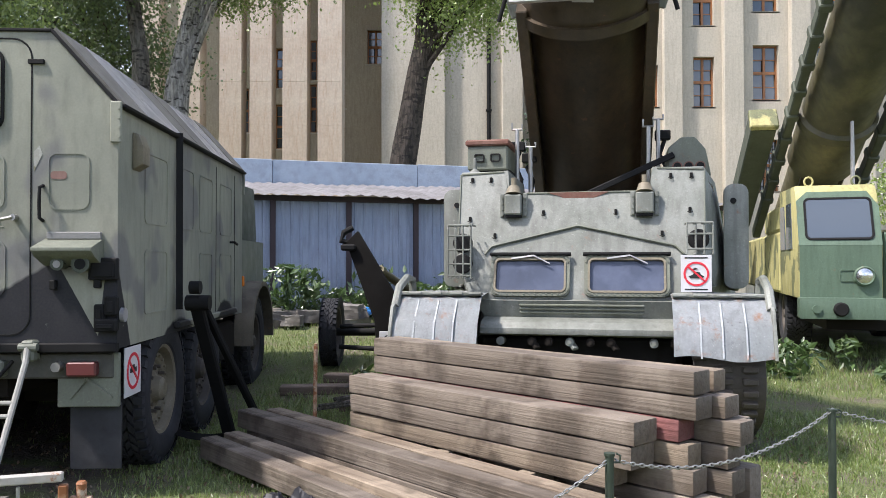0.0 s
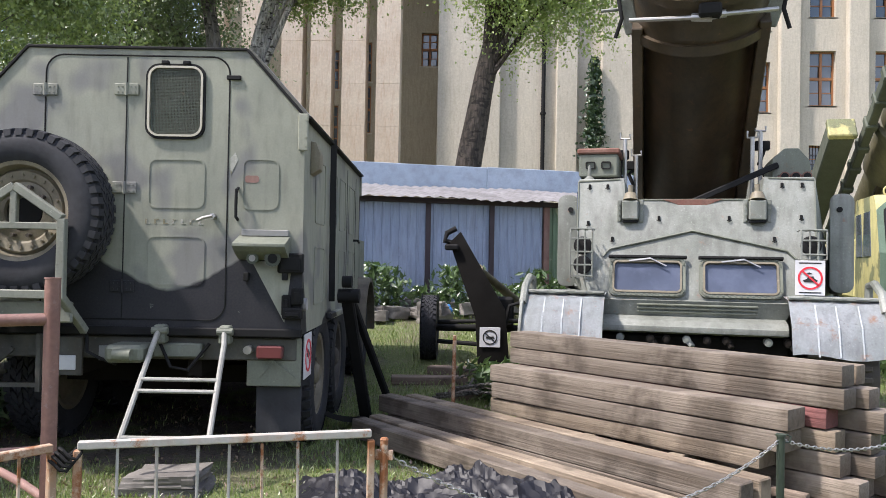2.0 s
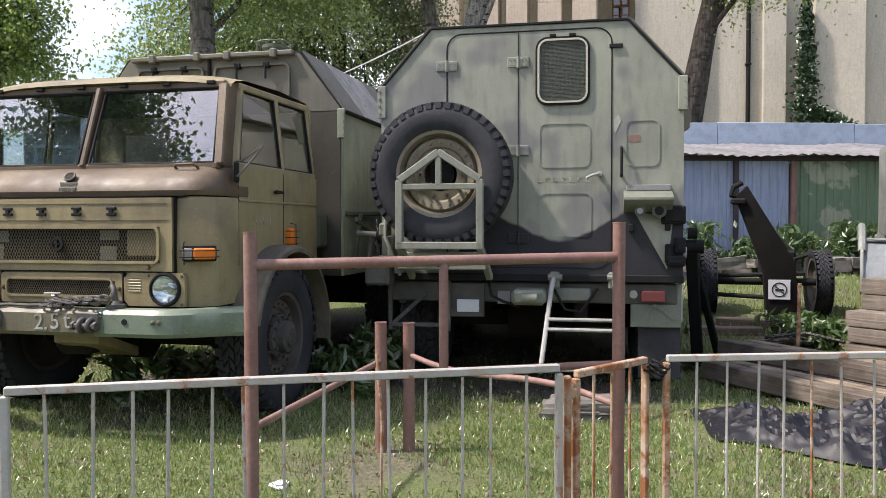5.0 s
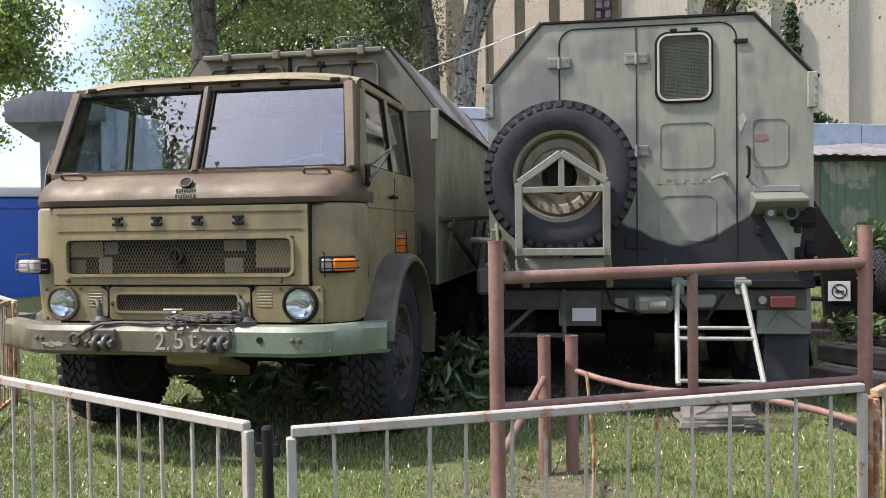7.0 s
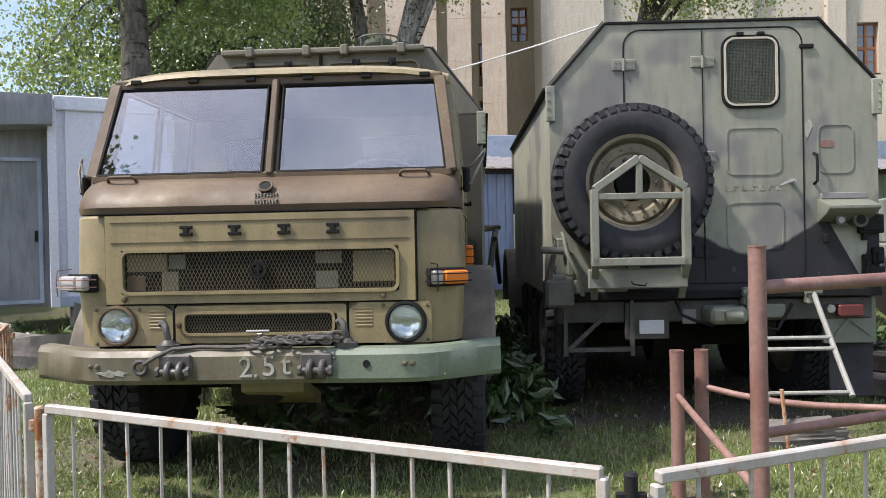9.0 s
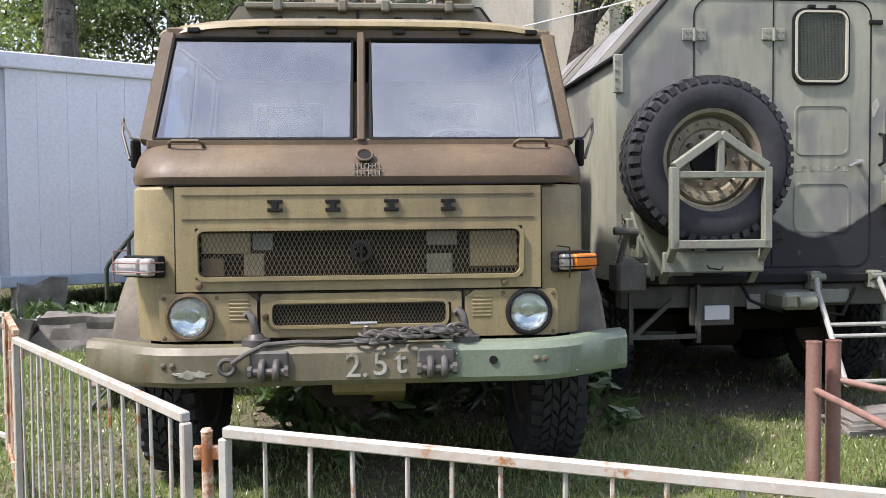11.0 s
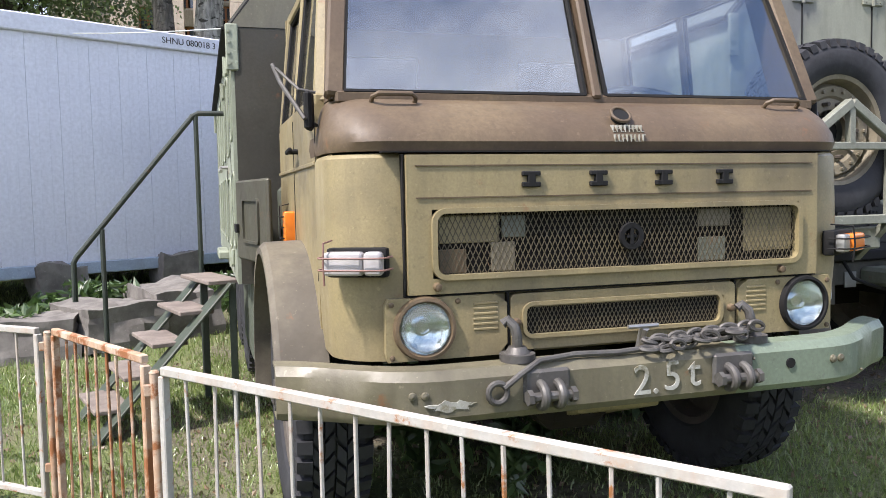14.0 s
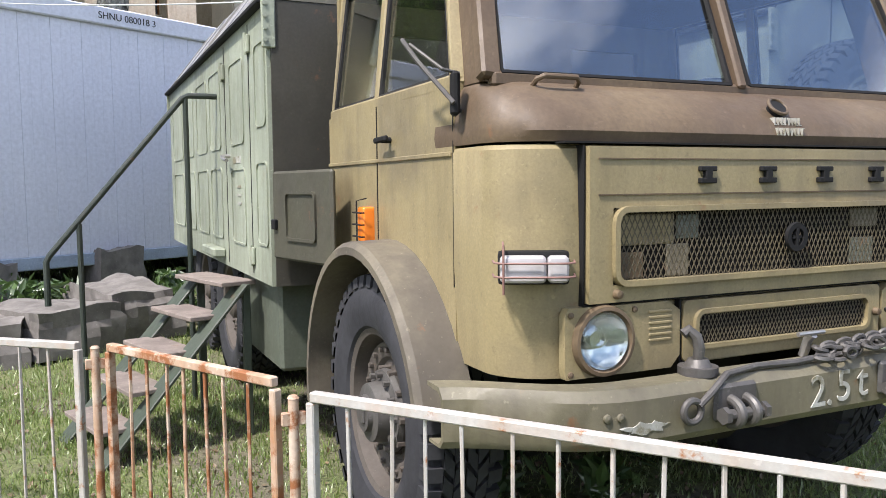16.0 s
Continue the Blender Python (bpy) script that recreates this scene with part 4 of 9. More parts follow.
# windscreen frame: lower rail, brow, corner posts, divider
bm = bm_new()
bar(bm, (-1.02, 0.245, 1.79), (1.02, 0.245, 1.79), 0.05, 0.05, 0.01)
bar(bm, (-0.97, 0.455, 2.36), (0.97, 0.455, 2.36), 0.05, 0.06, 0.01)
bar(bm, (0, 0.24, 1.79), (0, 0.445, 2.36), 0.075, 0.04, 0.008, up=(1, 0, 0))
for sx in (-1, 1):
    bar(bm, (sx * 1.02, 0.25, 1.79), (sx * 0.955, 0.455, 2.36), 0.06, 0.07, 0.01, up=(1, 0, 0))
    post = [(1.035, 0.25, 1.785), (1.035, 0.45, 1.785), (0.985, 0.62, 2.38), (0.975, 0.46, 2.38)]
    fo = [bm.verts.new((sx * x, y, z)) for x, y, z in post]
    fi = [bm.verts.new((sx * (x - 0.03), y, z)) for x, y, z in post]
    bm.faces.new(fo)
    bm.faces.new(fi[::-1])
    for i in range(4):
        bm.faces.new((fo[i], fi[i], fi[(i + 1) % 4], fo[(i + 1) % 4]))
bmesh.ops.recalc_face_normals(bm, faces=bm.faces[:])
part("windscreen_frame", bm, OLIVE_BROWN, truck)
WSGLASS = glass("windscreen_glass", (0.58, 0.68, 0.76), 0.0, 2.35)
for sx in (-1, 1):
    bm = bm_new()
    vs = [bm.verts.new(p) for p in ((sx * 0.045, 0.238, 1.81), (sx * 0.985, 0.238, 1.81), (sx * 0.925, 0.442, 2.335), (sx * 0.045, 0.442, 2.335))]
    vs2 = [bm.verts.new(v.co + Vector((0, 0.006, 0))) for v in vs]
    bm.faces.new(vs)
    bm.faces.new(vs2[::-1])
    for i in range(4):
        bm.faces.new((vs[i], vs2[i], vs2[(i + 1) % 4], vs[(i + 1) % 4]))
    bmesh.ops.recalc_face_normals(bm, faces=bm.faces[:])
    P = [v.co.copy() - Vector((0, 0.006, 0)) for v in vs]
    g = part("windscreen_pane", bm, WSGLASS, truck, smooth=0)
    g.visible_shadow = False
    bm = bm_new()
    pipe(bm, P + [P[0]], 0.012, 6)
    part("rubber_seal", bm, BLACKMETAL, g)
    bm = bm_new()
    hx = sx * 0.82
    pipe(bm, [(hx - 0.08, 0.19, 1.765), (hx - 0.078, 0.165, 1.785), (hx - 0.06, 0.15, 1.795), (hx + 0.06, 0.15, 1.795), (hx + 0.078, 0.165, 1.785), (hx + 0.08, 0.19, 1.765)], 0.009, 8)
    part("grab_handle", bm, OLIVE_BROWN, truck)
# roof with overhanging brow
bm = bm_new()
secs = []
for y, z, xo in ((0.40, 2.395, 1.0), (0.41, 2.42, 1.005), (0.46, 2.445, 1.005), (0.62, 2.475, 0.99), (1.2, 2.50, 0.98), (1.75, 2.48, 0.98), (1.82, 2.42, 0.97)):
    secs.append([bm.verts.new((xo * u, y + 0.05 * abs(u) ** 6, z - 0.055 * abs(u) ** 4)) for u in np.linspace(-1, 1, 17)])
for p, q in zip(secs, secs[1:]):
    for i in range(16):
        bm.faces.new((p[i], p[i + 1], q[i + 1], q[i]))
lowr = [bm.verts.new((v.co.x * 0.97, 0.47, 2.385)) for v in secs[0]]
for i in range(16):
    bm.faces.new((lowr[i], lowr[i + 1], secs[0][i + 1], secs[0][i]))
bmesh.ops.recalc_face_normals(bm, faces=bm.faces[:])
part("roof", bm, OLIVE, truck)
# headlining in near-black, standing in for shade inside the cab
bm = bm_new()
box(bm, -0.95, 0.95, 0.5, 1.79, 2.345, 2.375)
part("headlining", bm, UNDER, truck)
for x in np.arange(-0.86, 0.9, 0.34):
    bm = bm_new()
    box(bm, x, x + 0.06, 0.405, 0.43, 2.36, 2.385, 0.004)
    part("clip", bm, BLACKMETAL, truck)
# back wall of the cab with a window, floor, seats, dash, steering wheel;
# floor, seats and dash are blackened to paint in the dim interior
bm = bm_new()
wall_with_holes(bm, -1.02, 1.02, 0.95, 2.38, 1.76, 1.80, [(-0.75, -0.3, 1.78, 2.2), (0.3, 0.75, 1.78, 2.2)])
part("cab_back", bm, OLIVE, truck)
bm = bm_new()
box(bm, -1.02, 1.02, 0.3, 1.76, 0.98, 1.02)
part("cab_floor", bm, UNDER, truck)
bm = bm_new()
prism(bm, [(0.25, 1.4), (0.25, 1.79), (0.45, 1.80), (0.6, 1.70), (0.6, 1.4)], "x", -0.98, 0.98, 0.01)
part("dashboard", bm, BLACKMETAL, truck)
for x in (-0.55, 0.0, 0.55):
    bm = bm_new()
    box(bm, x - 0.23, x + 0.23, 0.95, 1.45, 1.25, 1.38, 0.03)
    box(bm, x - 0.23, x + 0.23, 1.42, 1.54, 1.3, 1.90, 0.04)
    part("seat", bm, BLACKMETAL, truck)
bm = bm_new()
sm = Matrix.Translation((0.55, 0.72, 1.83)) @ Matrix.Rotation(radians(28), 4, "X")
pipe(bm, [(0.23 * math.cos(2 * math.pi * k / 28), 0.23 * math.sin(2 * math.pi * k / 28), 0) for k in range(29)], 0.014, 8, sm)
rod(bm, (-0.22, 0, 0), (0.22, 0, 0), 0.012, 8, None, sm)
rod(bm, (0, 0, 0), (0, -0.05, -0.4), 0.025, 8, None, sm)
part("steering_wheel", bm, CHROME, truck)
# mirrors on both sides
for sx in (-1, 1):
    bm = bm_new()
    pipe(bm, [(sx * 1.07, 0.36, 1.70), (sx * 1.12, 0.30, 1.72), (sx * 1.19, 0.42, 1.86), (sx * 1.21, 0.5, 1.94)], 0.008, 8)
    pipe(bm, [(sx * 1.07, 0.36, 1.82), (sx * 1.13, 0.36, 1.83), (sx * 1.20, 0.46, 1.92)], 0.006, 8)
    mr = part("mirror_arm", bm, OLDSTEEL, truck)
    bm = bm_new()
    box(bm, -0.015, 0.015, -0.03, 0.03, -0.07, 0.07, 0.01, pose(sx * 1.10, 0.33, 1.75, 0, 0, 20 * sx))
    part("bracket", bm, BLACKMETAL, mr)
# filler cap on the ledge and white stencil bars under it
bm = bm_new()
pipe(bm, [Vector((0.02, 0.07, 1.722)) + Vector((0.037 * math.cos(a), 0.037 * math.sin(a) * 0.66, 0.037 * math.sin(a) * 0.75)) for a in np.linspace(0, 2 * math.pi, 21)], 0.0065, 8)
fc = part("filler_neck", bm, OLIVE_BROWN, truck)
bm = bm_new()
rod(bm, (0.02, 0.095, 1.695), (0.02, 0.068, 1.722), 0.032, 20)
part("filler_cap", bm, BLACKMETAL, fc)
random.seed(4)
for row, z in ((0, 1.668), (1, 1.632)):
    for k in range(8):
        bm = bm_new()
        x = -0.03 + k * 0.0165
        y = 0.022 if row else 0.037
        box(bm, x, x + 0.003, y - 0.002, y + 0.03, z - 0.013, z + 0.013)
        k2 = random.choice((-0.013, -0.002, 0.010))
        box(bm, x + 0.003, x + 0.011, y - 0.002, y + 0.03, z + k2, z + k2 + 0.003)
        tagged(part("stencil_mark", bm, OLDWHITE, truck))
# bumper: swept back at its ends
def bump_line(x):
    return -0.17 + 0.26 * smooth01((abs(x) - 0.72) / 0.62) ** 1.3


for x0, x1, mt in ((-1.27, 0.36, BUMPER), (0.36, 1.27, BUMPER_NEW)):
    bm = bm_new()
    secs = []
    n = 26
    for i in range(n + 1):
        x = x0 + (x1 - x0) * i / n
        y = bump_line(x)
        e = smooth01((abs(x) - 1.12) / 0.15)
        up = 0.006 * smooth01((abs(x) - 0.9) / 0.3)
        ring = [(y + 0.02, 0.690), (y, 0.715), (y, 0.835 + up), (y + 0.025, 0.865 + up), (y + 0.11, 0.868 + up), (y + 0.11, 0.855 + up), (y + 0.03, 0.85 + up), (y + 0.012, 0.83 + up), (y + 0.012, 0.72), (y + 0.03, 0.70), (y + 0.10, 0.70), (y + 0.10, 0.69)]
        secs.append([bm.verts.new((x, a, c)) for a, c in ring])
    for p, q in zip(secs, secs[1:]):
        for k in range(12):
            bm.faces.new((p[k], p[(k + 1) % 12], q[(k + 1) % 12], q[k]))
    bm.faces.new(secs[0])
    bm.faces.new(secs[-1][::-1])
    bmesh.ops.recalc_face_normals(bm, faces=bm.faces[:])
    part("bumper", bm, mt, truck, "dented olive steel bumper" if mt is BUMPER else "repainted pale green bumper half")
for x, z, r in ((-0.86, 0.79, 0.012), (-0.82, 0.79, 0.012), (0.78, 0.79, 0.014), (0.82, 0.79, 0.014), (0.42, 0.82, 0.006), (0.98, 0.72, 0.006)):
    bm = bm_new()
    y = bump_line(x)
    lathe(bm, [(0.001, 0.012), (r, 0.008), (r * 1.15, 0.0), (0.001, 0.0)], 12, Matrix.Translation((x, y, z)) @ Matrix.Rotation(radians(-90), 4, "Z"))
    part("bolt", bm, BUMPER, truck)
bm = bm_new()
rod(bm, (0.585, -0.176, 0.79), (0.585, -0.168, 0.79), 0.019, 16)
part("bumper_hole", bm, BLACKMETAL, truck, "dark round hole")
# stencilled load mark
text_part("load_mark", "2.", 0.15, pose(-0.075, -0.174, 0.728, 90, 0, 0), OLDWHITE, truck)
text_part("load_mark", "5", 0.15, pose(0.045, -0.174, 0.735, 90, 0, 0), OLDWHITE, truck)
text_part("load_mark", "t", 0.16, pose(0.145, -0.174, 0.742, 90, 0, 0), OLDWHITE, truck)
bm = bm_new()
prism(bm, [(-0.735 + 0.075 * math.cos(a) * (1 + 0.22 * math.sin(5 * a)), 0.752 + 0.016 * math.sin(a) * (1 + 0.4 * math.sin(7 * a + 1))) for a in np.linspace(0, 2 * math.pi, 25)[:-1]], "y", -0.1725, -0.15)
part("paint_splash", bm, OLDWHITE, truck)
# towing gear on the bumper
for x in (-0.40, 0.33):
    bm = bm_new()
    box(bm, x - 0.085, x + 0.085, -0.186, -0.165, 0.735, 0.85, 0.01)
    for dx in (-0.028, 0.034):
        loop = [(x + dx, -0.185 - 0.05 * math.sin(a), 0.765 + 0.038 * math.cos(a)) for a in np.linspace(0, math.pi, 12)]
        pipe(bm, loop, 0.016, 10)
    rod(bm, (x - 0.075, -0.215, 0.765), (x + 0.075, -0.215, 0.765), 0.017, 10)
    cv = part("tow_clevis", bm, OLDSTEEL, truck)
    for dx in (-0.078, 0.078):
        bm = bm_new()
        rod(bm, (x + dx - 0.009, -0.215, 0.765), (x + dx + 0.009, -0.215, 0.765), 0.027, 6)
        part("nut", bm, OLDSTEEL, cv)
for x in (-0.47, 0.47):
    bm = bm_new()
    rod(bm, (x, -0.09, 0.866), (x, -0.09, 0.892), 0.062, 18)
    rod(bm, (x, -0.09, 0.89), (x, -0.09, 0.915), 0.045, 18, 0.03)
    pipe(bm, [(x, -0.09, 0.905), (x - 0.004, -0.10, 0.95), (x - 0.012, -0.095, 0.985), (x - 0.03, -0.08, 1.005), (x - 0.046, -0.075, 0.992)], 0.018, 10)
    part("tow_hook", bm, OLDSTEEL, truck)
bm = bm_new()
pipe(bm, [(-0.58 + 0.033 * math.cos(2 * math.pi * k / 16), -0.19, 0.785 + 0.033 * math.sin(2 * math.pi * k / 16)) for k in range(17)], 0.011, 8)
part("shackle", bm, OLDSTEEL, truck)
bm = bm_new()
pipe(bm, [(-0.56, -0.195, 0.80), (-0.50, -0.19, 0.84), (-0.42, -0.16, 0.875), (-0.28, -0.14, 0.882), (-0.12, -0.15, 0.879), (0.05, -0.14, 0.885)], 0.011, 8)
part("wire_rope", bm, OLDSTEEL, truck, "twisted steel towing rope")
bm = bm_new()
pipe(bm, [(0.02, -0.06, 0.87), (0.02, -0.08, 0.93), (0.02, -0.1, 0.95)], 0.016, 8)
rod(bm, (-0.05, -0.1, 0.955), (0.07, -0.1, 0.955), 0.008, 8)
part("tap", bm, CHROME, truck)
# chain lying along the bumper
links = [(0.0 + 0.034 * k, -0.16 + 0.02 * math.sin(k * 1.7), 0.885 + 0.045 * (k / 14) + 0.012 * math.sin(k * 2.1)) for k in range(14)] + [(0.02 + 0.036 * k, -0.13, 0.905 + 0.03 * (k / 12)) for k in range(12)]
for k, (x, y, z) in enumerate(links):
    bm = bm_new()
    lk = [(0.032 * math.cos(a) * (1.0), 0.016 * math.sin(a), 0) for a in np.linspace(0, 2 * math.pi, 13)]
    pipe(bm, lk, 0.0085, 6, pose(x, y, z, 90 if k % 2 else 15, random.uniform(-15, 15), random.uniform(-15, 15)))
    part("chain_link", bm, OLDSTEEL, truck)
# chassis and drive line below
bm = bm_new()
for sx in (-1, 1):
    box(bm, sx * 0.42 - 0.05, sx * 0.42 + 0.05, 0.0, 6.6, 0.68, 0.90)
box(bm, -0.9, 0.9, 0.90, 1.06, 0.48, 0.64, 0.03)
box(bm, -0.25, 0.05, 0.2, 1.7, 0.50, 0.95, 0.05)
rod(bm, (-0.28, 0.98, 0.56), (0.0, 0.98, 0.56), 0.2, 16)
box(bm, -0.9, 0.9, 4.4, 4.55, 0.48, 0.64)
box(bm, -0.9, 0.9, 5.6, 5.75, 0.48, 0.64)
box(bm, -1.0, 1.0, 1.85, 2.05, 0.7, 1.5)
part("chassis", bm, UNDER, truck)
bm = bm_new()
prism(bm, [(0.1, 0.60), (0.1, 0.68), (0.55, 0.52), (0.55, 0.45)], "x", -0.15, 0.2, 0.01)
part("sump_guard", bm, OLIVE, truck)
for y in (4.2, 5.4):
    for sx in (-1, 1):
        wheel(truck, pose(sx * 1.02, y, 0.56, 0, 0, 0 if sx > 0 else 180))

# ---- box bodies ----
BOXGREEN = worn("pale_green_body_paint", (0.34, 0.375, 0.285), (0.22, 0.245, 0.18), rough=0.5, dirt=(0.10, 0.10, 0.07), rust_amt=0.4, dirt_amt=0.5)
DARKOLIVE = worn("dark_olive_paint", (0.066, 0.064, 0.041), (0.05, 0.047, 0.033), rough=0.6, patch=3)
# olive darkened to carry the shade of the gap behind the cab
WALLDARK = worn("shade_dark_olive_paint", (0.036, 0.034, 0.024), (0.055, 0.052, 0.037), rough=0.65, patch=2)
ALUSHEET = worn("pale_weathered_sheet", (0.40, 0.40, 0.41), (0.24, 0.24, 0.25), rough=0.38, metal=0.2, rust_amt=0.2, streak=False, patch=3)
CANVAS = worn("weathered_roof_sheet", (0.15, 0.145, 0.12), (0.11, 0.11, 0.10), rough=0.75, rust_amt=0.3, streak=False)
BLACKPAINT = (0.016, 0.016, 0.021)


def camo_mat():
    """Grey-green paint with a wavy black field along its foot and faint darker clouds."""
    mt, n, l, b = nodes_of("grey_green_and_black_camouflage")
    nt = mt.node_tree

    def m(op, a, c=None, d=None):
        k = n.new("ShaderNodeMath")
        k.operation = op
        for i, v in enumerate((a, c, d)):
            if v is None:
                continue
            if isinstance(v, (int, float)):
                k.inputs[i].default_value = v
            else:
                l.new(v, k.inputs[i])
        return k.outputs[0]
    co = n.new("ShaderNodeTexCoord")
    sp = n.new("ShaderNodeSeparateXYZ")
    l.new(co.outputs["Object"], sp.inputs[0])
    x, y, z = sp.outputs
    u = m("ADD", x, m("MULTIPLY", y, 0.83))
    wob = noise_fac(nt, 3.0, 3, 0.2, 0.8)
    f = m("ADD", 1.40, m("MULTIPLY", m("COSINE", m("MULTIPLY", m("SUBTRACT", u, 0.28), 4.75)), -0.125))
    f = m("ADD", f, m("MULTIPLY", m("SUBTRACT", u, 0.28), 0.05))
    left = n.new("ShaderNodeMapRange")
    left.inputs["From Min"].default_value, left.inputs["From Max"].default_value = -0.75, -0.30
    left.inputs["To Min"].default_value, left.inputs["To Max"].default_value = -0.5, 0.0
    l.new(x, left.inputs["Value"])
    f = m("ADD", f, left.outputs["Result"])
    f = m("ADD", f, m("MULTIPLY", m("SUBTRACT", wob, 0.5), 0.07))
    far = n.new("ShaderNodeMapRange")
    far.inputs["From Min"].default_value, far.inputs["From Max"].default_value = 0.02, 0.30
    far.inputs["To Min"].default_value, far.inputs["To Max"].default_value = 0.0, -0.55
    l.new(y, far.inputs["Value"])
    f = m("ADD", f, far.outputs["Result"])
    edge = n.new("ShaderNodeMapRange")
    edge.inputs["From Min"].default_value, edge.inputs["From Max"].default_value = -0.012, 0.012
    l.new(m("SUBTRACT", f, z), edge.inputs["Value"])
    # a tongue of green that runs down into the black
    tx = m("ABSOLUTE", m("SUBTRACT", x, m("ADD", 0.98, m("MULTIPLY", m("SUBTRACT", 1.45, z), 0.22))))
    tw = m("MULTIPLY", m("SUBTRACT", z, 1.05), 0.33)
    tong = m("MULTIPLY", m("LESS_THAN", tx, tw), m("LESS_THAN", z, 1.48))
    black = m("MULTIPLY", edge.outputs["Result"], m("SUBTRACT", 1.0, tong))
    base = mix_col(nt, noise_fac(nt, 1.3, 5, 0.35, 0.65), (0.325, 0.33, 0.26), (0.225, 0.235, 0.19))
    base = mix_col(nt, scaled(nt, noise_fac(nt, 1.7, 2, 0.53, 0.60), 0.7), base, (0.155, 0.152, 0.160))
    base = mix_col(nt, scaled(nt, noise_fac(nt, 9, 7, 0.48, 0.75, (1.6, 1.6, 0.35)), 0.4), base, (0.11, 0.105, 0.085))
    dark = mix_col(nt, scaled(nt, noise_fac(nt, 5, 6, 0.45, 0.75), 0.35), BLACKPAINT, (0.04, 0.038, 0.042))
    c = mix_col(nt, black, base, dark)
    c = mix_col(nt, scaled(nt, noise_fac(nt, 11, 9, 0.66, 0.70, rough=0.7), 0.7), c, (0.30, 0.30, 0.26))
    c = mix_col(nt, scaled(nt, noise_fac(nt, 70, 3, 0.3, 0.7), 0.15), c, (0.08, 0.085, 0.07))
    l.new(c, b.inputs["Base Color"])
    b.inputs["Roughness"].default_value = 0.6
    b.inputs["Specular IOR Level"].default_value = 0.3
    add_bump(nt, b, noise_fac(nt, 2.2, 3, 0.2, 0.8), 0.25, 0.02)
    return mt


CAMO = camo_mat()
CHASSISGREY = worn("grey_chassis_paint", (0.10, 0.10, 0.085), (0.05, 0.047, 0.04), dirt=(0.10, 0.08, 0.055), rough=0.75, patch=5)
YZ = Matrix.Rotation(radians(90), 4, "Z")


def side_rim(bm, x, y0, y1, z0, z1, r, w, proud):
    """A pressed rounded outline on a wall that faces along x."""
    rim(bm, y0, y1, z0, z1, r, w, -proud if x > 0 else 0.0, 0.0 if x > 0 else proud, Matrix.Translation((x, 0, 0)) @ YZ)


def box_body(parent, y0, y1, hw, zb, ze, zr, rw, mat, cx=0.0):
    """Octagonal van body: walls with chamfered roof."""
    bm = bm_new()
    sec = [(cx - hw, zb), (cx + hw, zb), (cx + hw, ze), (cx + rw, zr), (cx - rw, zr), (cx - hw, ze)]
    prism(bm, sec, "y", y0, y1)
    body = part("body", bm, mat, parent)
    for yy in (y0, y1):
        bm = bm_new()
        P = [Vector((x, yy, z)) for x, z in sec]
        for a, c in ((2, 3), (3, 4), (4, 5)):
            bar(bm, P[a], P[c], 0.03, 0.02, 0.004)
        part("edge_strip", bm, BLACKMETAL, body)
    for s in (-1, 1):
        P, Q = Vector((cx + s * (hw + 0.015), 0, ze)), Vector((cx + s * rw, 0, zr + 0.012))
        d = Q - P
        n = 8
        for j in range(n):
            a, c = P + d * 0.0, Q
            ya, yb = y0 + 0.02 + (y1 - y0 - 0.04) * j / n, y0 + 0.02 + (y1 - y0 - 0.04) * (j + 1) / n - 0.012
            b, bm = bmesh.new(), bm_new()
            off = Vector((s * 0.5, 0, 0.6)) * random.uniform(0.012, 0.03)
            vs = [b.verts.new(Vector(v) + off) for v in ((a.x, ya, a.z), (c.x, ya, c.z), (c.x, yb, c.z), (a.x, yb, a.z))]
            f = b.faces.new(vs)
            g = bmesh.ops.extrude_face_region(b, geom=[f])
            for v in g["geom"]:
                if isinstance(v, bmesh.types.BMVert):
                    v.co -= Vector((s * 0.6, 0, 0.7)) * 0.02
            bmesh.ops.recalc_face_normals(b, faces=b.faces[:])
            merge(bm, b)
            part("roof_sheet", bm, ALUSHEET if j in (1, 2, 5, 6) else CANVAS, body, "weathered sheet of the roof slope", smooth=0)
        bm = bm_new()
        bar(bm, (cx + s * (hw + 0.02), y0, ze - 0.005), (cx + s * (hw + 0.02), y1, ze - 0.005), 0.05, 0.025, 0.005)
        part("gutter", bm, BLACKMETAL, body)
        for yy in (y0 - 0.012, y1 + 0.012):
            bm = bm_new()
            x = cx + s * (hw - 0.01)
            box(bm, x - 0.035, x + 0.035, yy - 0.012, yy + 0.012, ze - 0.24, ze + 0.02, 0.006)
            for k in range(4):
                rod(bm, (x + s * 0.02, yy - 0.02, ze - 0.2 + k * 0.06), (x + s * 0.02, yy + 0.02, ze - 0.2 + k * 0.06), 0.012, 8)
            part("lifting_bracket", bm, mat, body)
    return body


# ---- body of the olive lorry ----
bodyA = box_body(truck, 2.10, 6.45, 1.25, 0.95, 2.40, 2.93, 0.86, BOXGREEN, -0.05)
# sheet over the front wall, its dark colour painting the shade behind the cab
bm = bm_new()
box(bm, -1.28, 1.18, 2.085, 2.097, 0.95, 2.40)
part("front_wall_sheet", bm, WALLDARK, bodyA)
GABLE = worn("grey_olive_paint", (0.155, 0.148, 0.108), (0.10, 0.096, 0.075), rough=0.6, dirt_amt=0.4)
bm = bm_new()
prism(bm, [(-1.30, 2.403), (1.20, 2.403), (0.80, 2.925), (-0.90, 2.925)], "y", 2.082, 2.097)
part("gable_sheet", bm, GABLE, bodyA)
bm = bm_new()
box(bm, -0.075, -0.055, 2.045, 2.085, 2.44, 2.90)
part("hatch_gap", bm, BLACKMETAL, bodyA)
